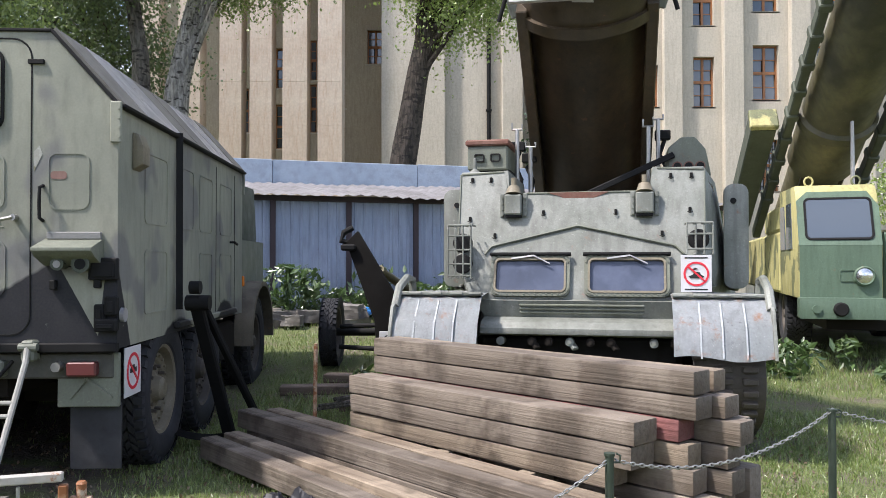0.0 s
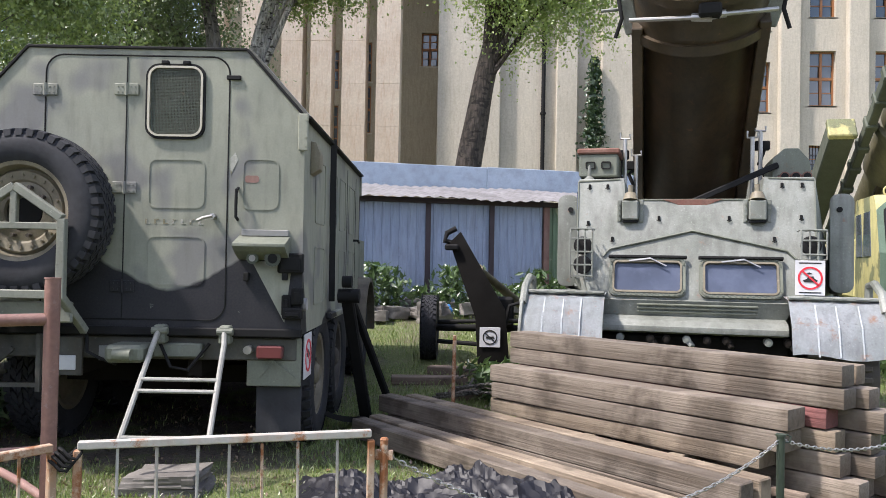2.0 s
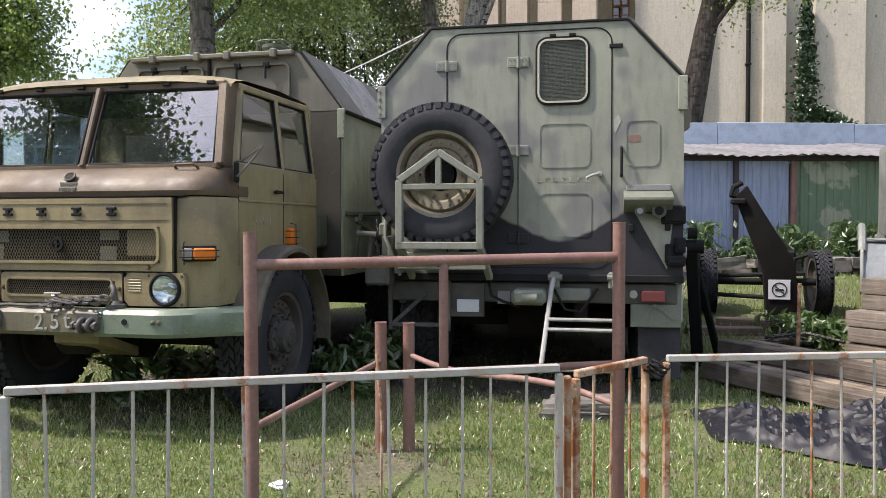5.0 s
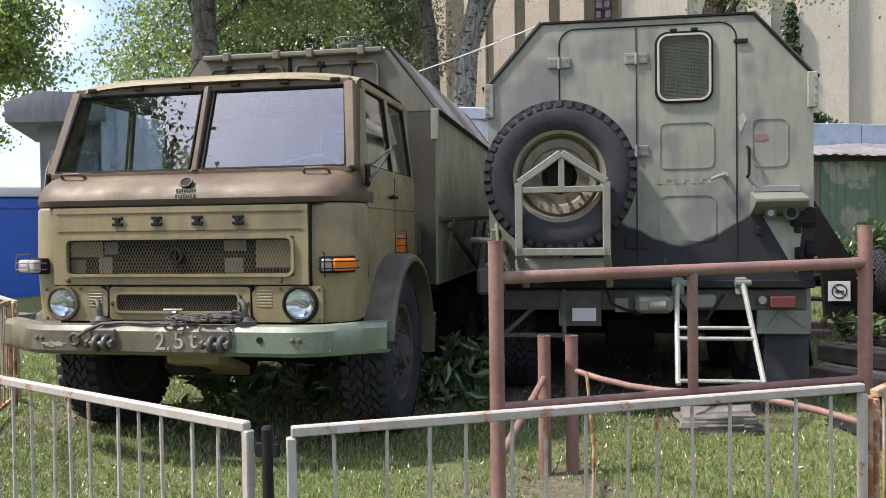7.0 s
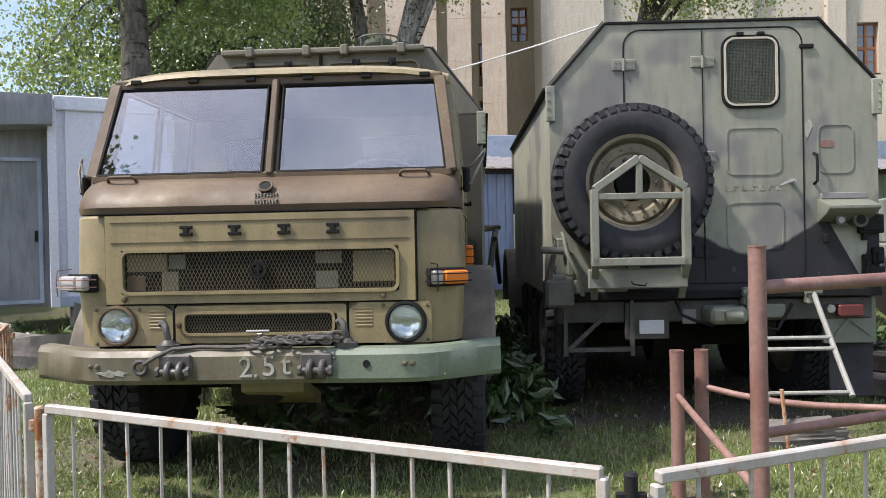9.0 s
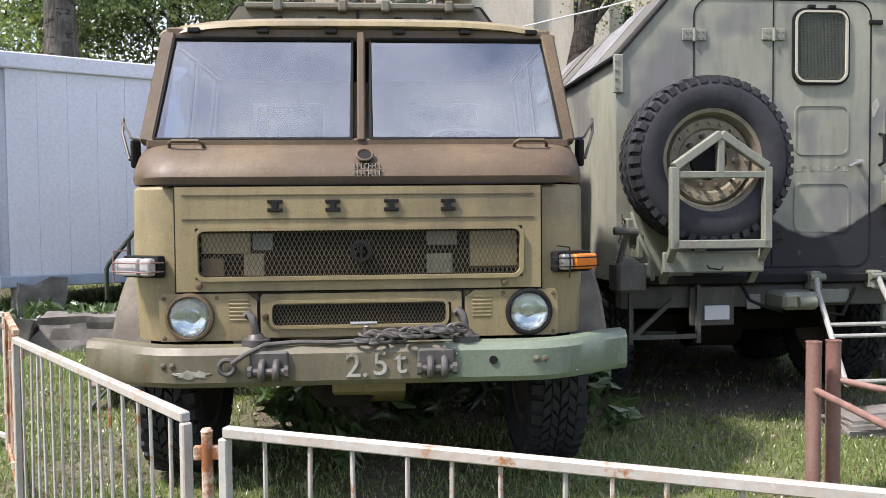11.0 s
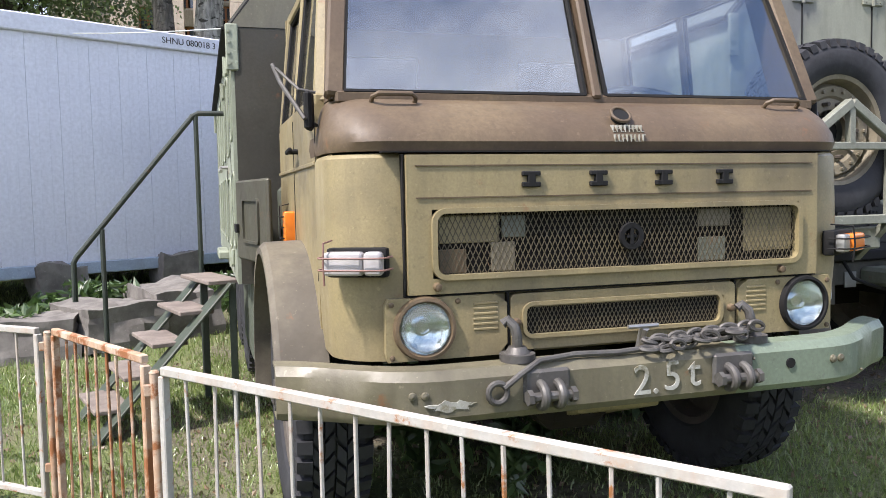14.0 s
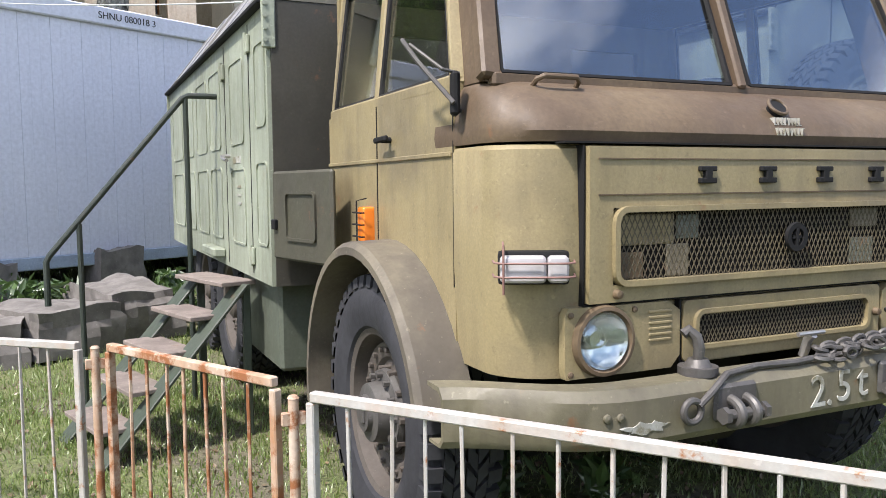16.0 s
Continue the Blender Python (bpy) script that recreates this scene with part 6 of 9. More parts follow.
for f in (0.45, 0.56, 0.98):
    z = 0.97 - 0.63 * f
    y = -0.08 - 0.46 * f
    a, c = 0.22 - 0.07 * f, 0.67 + 0.04 * f
    rod(bm, (a, y, z), (c, y, z), 0.014, 8)
part("ladder", bm, PALE, lorry, "pale tubular metal ladder")
# chassis and wheels
bm = bm_new()
for sx in (-1, 1):
    box(bm, sx * 0.42 - 0.05, sx * 0.42 + 0.05, 0.1, 5.8, 0.66, 0.90)
box(bm, -0.9, 0.9, 1.0, 1.14, 0.48, 0.62)
box(bm, -0.9, 0.9, 2.2, 2.34, 0.48, 0.62)
rod(bm, (-0.25, 1.07, 0.56), (0.15, 1.07, 0.56), 0.22, 16)
box(bm, -0.9, 0.9, 4.6, 4.74, 0.48, 0.62)
box(bm, 0.75, 1.12, 2.9, 3.7, 0.5, 0.9, 0.04)
box(bm, -1.12, -0.75, 2.9, 3.7, 0.5, 0.9, 0.04)
part("chassis", bm, UNDER, lorry)
for y in (1.07, 2.27, 4.67):
    for sx in (-1, 1):
        wheel(lorry, pose(sx * 1.02, y, 0.56, 0, 0, 0 if sx > 0 else 180), rim_mat=RIMPAINT if y < 2 else RIMDARK)
# flank facing the timber: pressed panels, lamp, rail, door, lashing strap
XR = 1.185
for y0, y1, z0, z1 in ((0.5, 1.02, 1.78, 2.28), (1.3, 1.75, 1.78, 2.28), (1.95, 2.4, 1.78, 2.28), (1.95, 2.4, 1.12, 1.6), (2.7, 3.2, 1.78, 2.28), (2.7, 3.2, 1.12, 1.6), (0.5, 1.02, 1.15, 1.6)):
    bm = bm_new()
    side_rim(bm, XR, y0, y1, z0, z1, 0.05, 0.012, 0.007)
    part("pressed_panel", bm, CAMO, bodyB)
for y in (2.55, 3.35):
    bm = bm_new()
    box(bm, XR, XR + 0.004, y, y + 0.008, 1.0, 2.42)
    part("door_gap", bm, BLACKMETAL, bodyB)
bm = bm_new()
prism(bm, [(XR, 2.12), (XR + 0.07, 2.16), (XR + 0.07, 2.28), (XR + 0.04, 2.36), (XR, 2.37)], "y", 0.25, 0.40, 0.008)
part("side_lamp", bm, RIMPAINT, bodyB, "rusty olive hooded side lamp")
bm = bm_new()
box(bm, XR, XR + 0.05, 1.2, 3.3, 1.0, 1.05, 0.008)
part("drip_rail", bm, CAMO, bodyB)
bm = bm_new()
pipe(bm, [(XR + 0.01, 3.1, 1.72), (XR + 0.06, 3.1, 1.72), (XR + 0.06, 3.22, 1.70)], 0.012, 8)
part("door_handle", bm, BLACKMETAL, bodyB)
bm = bm_new()
bar(bm, (XR + 0.04, 1.20, 2.52), (XR + 0.05, 1.18, 1.15), 0.05, 0.012)
part("strap", bm, BLACKMETAL, lorry, "black lashing strap")
bm = bm_new()
rod(bm, (XR + 0.005, 0.06, 1.18), (XR + 0.03, 0.06, 1.18), 0.045, 16)
part("round_reflector", bm, WHITELENS, lorry)
# cab beyond the body
bm = bm_new()
prism(bm, rounded(-1.07, 1.07, 4.05, 5.85, 0.2), "z", 0.95, 1.78)
cabB = part("cab", bm, GREYGREEN, lorry)
bm = bm_new()
prism(bm, [(4.08, 1.78), (4.12, 2.45), (5.4, 2.48), (5.6, 1.78)], "x", -1.0, 1.0, 0.04)
part("cab_top", bm, DARKGREEN, cabB)
bm = bm_new()
box(bm, 1.07, 1.11, 4.2, 4.27, 1.24, 1.36, 0.01)
part("indicator", bm, AMBER, lorry)
for sx in (-1, 1):
    bm = bm_new()
    n = 18
    secs = []
    for i in range(n + 1):
        a = radians(0 + 180 * i / n)
        secs.append([bm.verts.new((sx * xx, 4.67 + rr * math.cos(a), 0.58 + rr * math.sin(a))) for rr, xx in ((0.66, 1.05), (0.66, 1.26), (0.71, 1.26), (0.72, 1.05))])
    for p, q in zip(secs, secs[1:]):
        for k in range(4):
            bm.faces.new((p[k], p[(k + 1) % 4], q[(k + 1) % 4], q[k]))
    bmesh.ops.recalc_face_normals(bm, faces=bm.faces[:])
    part("mudguard", bm, FENDER, lorry)
# black outrigger arms leaning on the flank with a spade foot
arm = thing("ground_anchor", pose(-2.0, 6.3, 0), "black steel ground anchor arms leaning against the lorry", "anchor")
for p, q, w in (((0.09, -0.15, 1.25), (0.20, 0.5, 0.02), 0.11), ((0.10, 0.0, 1.20), (0.42, 0.75, 0.05), 0.07)):
    bm = bm_new()
    bar(bm, p, q, w, 0.05, 0.012)
    part("arm", bm, BLACKMETAL, arm)
bm = bm_new()
rod(bm, (0.02, -0.12, 1.20), (0.20, -0.12, 1.20), 0.06, 14)
rod(bm, (0.06, -0.16, 1.32), (0.14, -0.16, 1.32), 0.05, 14)
part("pivot", bm, BLACKMETAL, arm)
bm = bm_new()
secs = []
for i in range(9):
    a = i / 8
    secs.append([bm.verts.new((-0.22 + 0.42 * a, -0.1 + 0.45 * a + (v - 0.5) * (0.10 + 0.22 * a), 0.26 - 0.42 * a + 0.22 * a * a + 0.02)) for v in (0, 0.5, 1)])
for p, q in zip(secs, secs[1:]):
    for k in range(2):
        bm.faces.new((p[k], p[k + 1], q[k + 1], q[k]))
g = bmesh.ops.solidify(bm, geom=bm.faces[:], thickness=0.025)
part("spade", bm, BLACKMETAL, arm)

# ---- railings ----
def fence_panel(p, q, z0, z1, mat, bar_mat, step=0.135, skip=()):
    """A welded railing panel from p to q with square rails and thin uprights."""
    p, q = Vector((*p, 0)), Vector((*q, 0))
    d = q - p
    ln = d.length
    f = thing("railing", Matrix.Translation(p) @ Matrix.Rotation(math.atan2(d.y, d.x), 4, "Z"), "low white railing panel with rust-stained square steel bars", "railing", "white railing panels")
    bm = bm_new()
    bar(bm, (0, 0, z1), (ln, 0, z1 + random.uniform(-0.01, 0.01)), 0.030, 0.030, 0.004)
    part("top_rail", bm, mat, f)
    bm = bm_new()
    bar(bm, (0, 0, z0 + 0.08), (ln, 0, z0 + 0.08), 0.03, 0.03, 0.004)
    part("bottom_rail", bm, bar_mat, f)
    for x in (0.0, ln):
        bm = bm_new()
        bar(bm, (x, 0, z0 - 0.03), (x, 0, z1 - 0.017), 0.028, 0.030, 0.004)
        part("end_post", bm, bar_mat, f)
    n = max(2, round(ln / step))
    for k in range(1, n):
        bm = bm_new()
        x = ln * k / n + random.uniform(-0.012, 0.012)
        bar(bm, (x, 0, z0 + 0.095), (x + random.uniform(-0.012, 0.012), random.uniform(-0.008, 0.008), z1 - 0.016), 0.0105, 0.0105, 0.002)
        part("upright", bm, bar_mat if random.random() < 0.35 else mat, f)
    return f


random.seed(7)
fence_panel((-9.9, 5.9), (-8.31, 4.55), 0.02, 0.86, WHITEPAINT, WHITEPAINT)
fence_panel((-8.20, 4.34), (-7.77, 3.52), 0.02, 0.88, RUSTYPAINT, RUSTYPAINT, 0.115)
fence_panel((-7.70, 3.36), (-6.51, 1.79), 0.02, 0.87, WHITEPAINT, WHITEPAINT, 0.125)
fence_panel((-6.38, 1.69), (-4.58, 0.93), 0.02, 0.85, WHITEPAINT, WHITEPAINT, 0.13)
fence_panel((-4.45, 0.94), (-2.66, 1.80), 0.02, 0.83, WHITEPAINT, WHITEPAINT, 0.135)
fence_panel((-2.60, 1.87), (-2.33, 2.27), 0.02, 0.80, RUSTYPAINT, RUSTYPAINT, 0.12)
fence_panel((-2.24, 2.28), (-1.22, 2.58), 0.02, 0.81, WHITEPAINT, RUSTYPAINT, 0.135)
for x, y, h in ((-7.735, 3.44, 0.89), (-6.44, 1.74, 0.88), (-4.515, 0.92, 0.88), (-2.63, 1.835, 0.83), (-8.25, 4.45, 0.9), (-1.17, 2.60, 0.83)):
    bm = bm_new()
    rod(bm, (x, y, gz(x, y) - 0.05), (x, y, h - 0.04), 0.016, 12)
    rod(bm, (x, y, h - 0.04), (x, y, h - 0.032), 0.018, 12, 0.012)
    for z in (0.25, h - 0.1):
        box(bm, x - 0.036, x + 0.036, y - 0.009, y + 0.009, z - 0.02, z + 0.02, 0.003)
    solid("railing_post", bm, BLACKMETAL if abs(x + 4.515) < 0.01 else RUSTYPAINT, "dark round steel railing post" if abs(x + 4.515) < 0.01 else "rusty round steel railing post with hinge lugs", "post", "railing posts")
bm = bm_new()
for k in range(4):
    x = -2.30 + 0.012 * k
    pipe(bm, [(x + 0.04 * math.cos(a), 2.275 + 0.03 * math.sin(a), 0.74 + 0.02 * math.sin(a * 2) + 0.015 * k) for a in np.linspace(0, 6.28, 11)], 0.006, 6)
solid("wire_tie", bm, BLACKMETAL, "dark twisted wire tie on a railing", "wire")

# ---- red-brown pipe barrier ----
pb = thing("pipe_barrier", pose(0, 0, 0), "red-brown painted steel pipe barrier on round posts", "barrier")
L, M, R = Vector((-3.95, 1.75, 0)), Vector((-3.2, 2.11, 0)), Vector((-2.45, 2.47, 0))
S1, S2 = Vector((-3.88, 3.28, 0)), Vector((-3.73, 3.37, 0))
UPZ = Vector((0, 0, 1))
for p, h, r in ((L, 1.36, 0.029), (R, 1.40, 0.029), (S1, 0.80, 0.036), (S2, 0.79, 0.036)):
    bm = bm_new()
    rod(bm, p - UPZ * 0.05, p + UPZ * h, r, 16)
    lathe(bm, [(r - 0.006, 0), (r + 0.002, 0), (r + 0.002, 0.006), (r - 0.006, 0.006)], 16, Matrix.Translation(p + UPZ * h) @ Matrix.Rotation(radians(-90), 4, "Y"), close=True)
    part("post", bm, RUSTBROWN, pb)
bm = bm_new()
rod(bm, L + UPZ * 1.225, R + UPZ * 1.245, 0.024, 14)
part("top_rail", bm, RUSTBROWN, pb)
bm = bm_new()
rod(bm, M + UPZ * 0.74, M + UPZ * 1.23, 0.021, 14)
part("middle_post", bm, RUSTBROWN, pb)
bm = bm_new()
rod(bm, L + UPZ * 0.735, R + UPZ * 0.745, 0.018, 14)
part("lower_rail", bm, RUSTBROWN, pb)
PINKRUST = worn("faded_pink_primer", (0.30, 0.18, 0.145), (0.22, 0.12, 0.10), rough=0.6, patch=6)
for a, b_, dip in ((S1 + UPZ * 0.57, L + UPZ * 0.53, 0.0), (S2 + UPZ * 0.60, R + UPZ * 0.55, 0.03)):
    bm = bm_new()
    pipe(bm, [a.lerp(b_, f) - UPZ * dip * math.sin(f * math.pi * 2) for f in np.linspace(0, 1, 9)], 0.017, 12)
    part("brace", bm, PINKRUST, pb)
bm = bm_new()
pipe(bm, [(0, 0, -0.05), (0.01, 0, 0.4), (-0.02, 0.01, 0.75)], 0.008, 8)
solid("stake", bm, RUSTYPAINT, "thin bent rusty rod standing in the grass", "stake", at=pose(-3.61, 2.45, 0))

# ---- timber ----
def wood_mat(name, c1, c2, c3):
    mt, n, l, b = nodes_of(name)
    nt = mt.node_tree
    inf = n.new("ShaderNodeObjectInfo")
    c = mix_col(nt, noise_fac(nt, 2.2, 5, 0.35, 0.65, (0.5, 3, 3)), c1, c2)
    c = mix_col(nt, scaled(nt, noise_fac(nt, 11, 7, 0.48, 0.74, (0.16, 2.4, 2.4)), 0.5), c, c3)
    c = mix_col(nt, scaled(nt, noise_fac(nt, 4, 7, 0.52, 0.64), 0.6), c, tuple(x * 0.45 for x in c2))
    c = mix_col(nt, scaled(nt, noise_fac(nt, 3, 6, 0.54, 0.64), 0.5), c, tuple(x * 1.35 for x in c1))
    hsv = n.new("ShaderNodeHueSaturation")
    mr = n.new("ShaderNodeMapRange")
    mr.inputs["To Min"].default_value, mr.inputs["To Max"].default_value = 0.72, 1.25
    l.new(inf.outputs["Random"], mr.inputs["Value"])
    l.new(mr.outputs["Result"], hsv.inputs["Value"])
    l.new(c, hsv.inputs["Color"])
    l.new(hsv.outputs["Color"], b.inputs["Base Color"])
    b.inputs["Roughness"].default_value = 0.85
    add_bump(nt, b, noise_fac(nt, 18, 6, 0.25, 0.75, (0.10, 3, 3)), 0.55, 0.008)
    return mt


WOOD = wood_mat("weathered_oak", (0.222, 0.187, 0.150), (0.13, 0.102, 0.076), (0.055, 0.042, 0.030))
WOODLIGHT = wood_mat("fresher_oak", (0.26, 0.212, 0.156), (0.16, 0.123, 0.087), (0.065, 0.048, 0.034))
WOODRED = wood_mat("red_end_paint", (0.20, 0.075, 0.07), (0.15, 0.06, 0.055), (0.10, 0.05, 0.045))
WOODDARK = wood_mat("dark_oak", (0.17, 0.13, 0.10), (0.12, 0.09, 0.07), (0.06, 0.045, 0.035))
WD = Vector((0.688, -0.725, 0))
WN = Vector((0.725, 0.688, 0))
W0 = Vector((0.98, 4.13, 0))


def timber(n0, n1, z0, z1, s0, s1, mat=None, label="weathered grey-brown squared oak beam in a stack", skew=0.0, sag=0.0):
    """One squared beam; its ends and edges are a little uneven."""
    ang = math.atan2(WD.y, WD.x) + radians(random.uniform(-0.5, 0.5) + skew)
    n0, n1 = n0 + random.uniform(0, 0.014), n1 - 0.008
    s0, s1 = s0 + random.uniform(-0.03, 0.03), s1 + random.uniform(-0.02, 0.02)
    mid = W0 + WD * ((s0 + s1) / 2) + WN * ((n0 + n1) / 2)
    h = (s1 - s0) / 2
    bm = bm_new()
    b = bmesh.new()
    k = 9
    secs = []
    for i in range(k + 1):
        x = -h + 2 * h * i / k
        wv = [random.uniform(-0.003, 0.003) for _ in range(4)]
        w2, t = (n1 - n0) / 2 - 0.002, (z1 - z0) - 0.006
        secs.append([b.verts.new(v) for v in ((x, -w2 + wv[0], 0.0), (x, w2 + wv[1], 0.0), (x, w2 + wv[2], t - 0.002 + wv[3] * 0.4), (x, -w2 + wv[3], t - 0.002 + wv[2] * 0.4))])
    for p, q in zip(secs, secs[1:]):
        for j in range(4):
            b.faces.new((p[j], p[(j + 1) % 4], q[(j + 1) % 4], q[j]))
    b.faces.new(secs[0][::-1])
    b.faces.new(secs[-1])
    bmesh.ops.recalc_face_normals(b, faces=b.faces[:])
    long_e = [e for e in b.edges if len(e.link_faces) == 2 and e.calc_face_angle(0) > 0.7]
    bmesh.ops.bevel(b, geom=long_e, offset=0.011, segments=2, profile=0.6, affect="EDGES", clamp_overlap=True)
    merge(bm, b)
    return solid("timber_beam", bm, mat or WOOD, label, "beam", "stacked timber beams", at=Matrix.Translation((mid.x, mid.y, z0)) @ Matrix.Rotation(ang, 4, "Z"))


random.seed(11)
timber(0, 0.24, 0.555, 0.69, -2.47, 0.0)
timber(0, 0.24, 0.425, 0.555, -2.44, -0.02)
timber(0.0, 0.22, 0.305, 0.425, -2.43, -0.16, WOODLIGHT)
for s in (-2.15, -1.45, -0.72):
    timber(-0.05, 0.2, 0.205, 0.305, s - 0.06, s + 0.06, WOODLIGHT, "short wooden spacer block between beams")
timber(-0.16, 0.06, 0.07, 0.205, -2.62, -0.15)
timber(-0.1, 0.16, 0.0, 0.07, -2.4, -0.1, WOODDARK)
timber(0.265, 0.45, 0.81, 0.945, -2.5, 0.19)
timber(0.26, 0.45, 0.68, 0.81, -2.45, 0.20)
timber(0.25, 0.435, 0.555, 0.68, -2.4, 0.12, WOODRED, "squared beam with faded red paint on its end")
timber(0.255, 0.415, 0.425, 0.555, -2.3, 0.14, WOODLIGHT)
timber(0.245, 0.425, 0.285, 0.425, -2.4, 0.20)
timber(0.245, 0.415, 0.145, 0.285, -2.3, 0.28)
timber(0.255, 0.435, 0.0, 0.145, -2.3, 0.22, WOODDARK)
timber(0.09, 0.165, 0.145, 0.205, -1.2, 0.06, WOODDARK)
timber(0.505, 0.655, 0.80, 0.925, -2.62, 0.16, WOODLIGHT)
timber(0.46, 0.63, 0.675, 0.80, -2.4, 0.27)
timber(0.45, 0.625, 0.54, 0.675, -2.4, 0.33)
timber(0.44, 0.605, 0.41, 0.54, -2.35, 0.27)
timber(0.445, 0.615, 0.275, 0.41, -2.4, 0.32)
timber(0.455, 0.625, 0.14, 0.275, -2.4, 0.24)
timber(0.46, 0.635, 0.0, 0.14, -2.4, 0.45)
timber(0.64, 0.775, 0.54, 0.66, -2.3, 0.28)
timber(0.635, 0.795, 0.40, 0.54, -2.3, 0.22)
timber(0.645, 0.795, 0.14, 0.40, -2.3, 0.30)
timber(0.655, 0.815, 0.0, 0.14, -2.3, 0.52)
timber(0.855, 1.025, 0.0, 0.13, -1.8, 0.55)


def long_beam(p, q, w, h, mat):
    p, q = Vector(p), Vector(q)
    d = q - p
    bm = bm_new()
    box(bm, 0, d.length, -w / 2, w / 2, -h, 0, 0.008)
    t = Matrix.Translation(p) @ Matrix.Rotation(math.atan2(d.y, d.x), 4, "Z") @ Matrix.Rotation(-math.asin(d.z / d.length), 4, "Y")
    return solid("timber_beam", bm, mat, "long squared beam lying on the grass beside the stack", "beam", "stacked timber beams", at=t)


long_beam((-1.60, 6.50, 0.33), (0.72, 4.02, 0.29), 0.15, 0.14, WOOD)
long_beam((-1.38, 6.52, 0.33), (0.86, 4.12, 0.29), 0.13, 0.13, WOODLIGHT)
long_beam((-1.66, 6.28, 0.19), (0.58, 3.86, 0.15), 0.13, 0.13, WOODLIGHT)
long_beam((-1.52, 6.42, 0.19), (0.70, 4.0, 0.15), 0.12, 0.14, WOOD)
long_beam((-1.77, 6.06, 0.20), (0.30, 3.78, 0.15), 0.14, 0.15, WOOD)
long_beam((-1.72, 6.18, 0.10), (0.40, 3.84, 0.08), 0.10, 0.10, WOODLIGHT)
for (x, y, ang, ln) in ((-1.35, 8.9, 5, 0.9), (-0.9, 9.4, -10, 1.0), (-0.75, 8.2, 25, 0.7)):
    bm = bm_new()
    box(bm, -ln / 2, ln / 2, -0.10, 0.10, 0, 0.10, 0.012)
    solid("plank", bm, WOODDARK, "old dark plank lying in the grass", "plank", at=pose(x, y, gz(x, y) - 0.01, 0, 0, ang))
bm = bm_new()
rod(bm, (0, 0, -0.05), (0.01, 0, 0.88), 0.016, 10)
solid("stake", bm, RUSTYPAINT, "thin rusty steel stake standing in the grass", "stake", at=pose(-1.0, 6.23, 0))
bm = bm_new()
box(bm, -0.15, 0.15, -0.11, 0.11, 0, 0.015, 0.004)
pl = solid("notice_board", bm, BLACKMETAL, "black framed white notice lying on the timber", "sign", at=pose(-0.90, 5.93, 0.23, 0, 0, -40))
bm = bm_new()
box(bm, -0.13, 0.13, -0.09, 0.09, 0.015, 0.018)
part("sheet", bm, WHITESIGN, pl)

# ---- black plastic sheet ----
PLASTIC = plain("black_plastic_film", (0.012, 0.012, 0.016), 0.5, grain=10, amt=0.2, bump=0.2, spec=0.35)
bm = bm_new()
nu, nv = 110, 70
grid = []
for j in range(nv + 1):
    row = []
    for i in range(nu + 1):
        u, v = i / nu, j / nv
        x = -2.0 + 2.05 * u + 0.12 * v
        y = 4.92 - 0.85 * u * 0.85 - 0.95 * v + 0.08 * noise.noise(Vector((u * 4, v * 4, 5)))
        edge = min(1, 7 * min(u, 1 - u, v, 1 - v))
        r1 = 1 - abs(noise.noise(Vector((x * 2.2, y * 2.6, 1.0))))
        r2 = 1 - abs(noise.noise(Vector((x * 5 + 2, y * 5, 4.0))))
        r3 = 1 - abs(noise.noise(Vector((x * 12, y * 12, 7.0))))
        hump = math.exp(-((u - 0.62) / 0.22) ** 2 - ((v - 0.15) / 0.25) ** 2)
        r4 = 1 - abs(noise.noise(Vector((x * 9 + y * 6, y * 4 - x * 3, 3.0))))
        z = gz(x, y) + 0.015 + edge * (0.07 * r1 ** 3 + 0.05 * r2 ** 5 + 0.025 * r3 ** 4 + 0.02 * r4 ** 5) + 0.13 * hump * edge
        row.append(bm.verts.new((x + 0.05 * noise.noise(Vector((u * 7, v * 3, 9))), y, z)))
    grid.append(row)
for p, q in zip(grid, grid[1:]):
    for i in range(nu):
        bm.faces.new((p[i], p[i + 1], q[i + 1], q[i]))
solid("plastic_sheet", bm, PLASTIC, "crumpled black plastic sheet lying on the grass", "tarpaulin", smooth=16)

# ---- chain barrier ----
POSTGREEN = plain("dark_green_post_paint", (0.035, 0.05, 0.035), 0.5)
for x, y, h in ((0.75, 3.62, 0.63), (2.07, 4.27, 0.73)):
    bm = bm_new()
    rod(bm, (0, 0, -0.05), (0, 0, h), 0.02, 12)
    rod(bm, (0, 0, h), (0, 0, h + 0.012), 0.026, 12)
    pipe(bm, [(0.02, 0, h - 0.03), (0.045, 0, h - 0.03), (0.05, 0, h), (0.03, 0, h + 0.01)], 0.005, 6)
    solid("chain_post", bm, POSTGREEN, "thin dark green steel chain post", "post", "chain posts", at=pose(x, y, gz(x, y)))


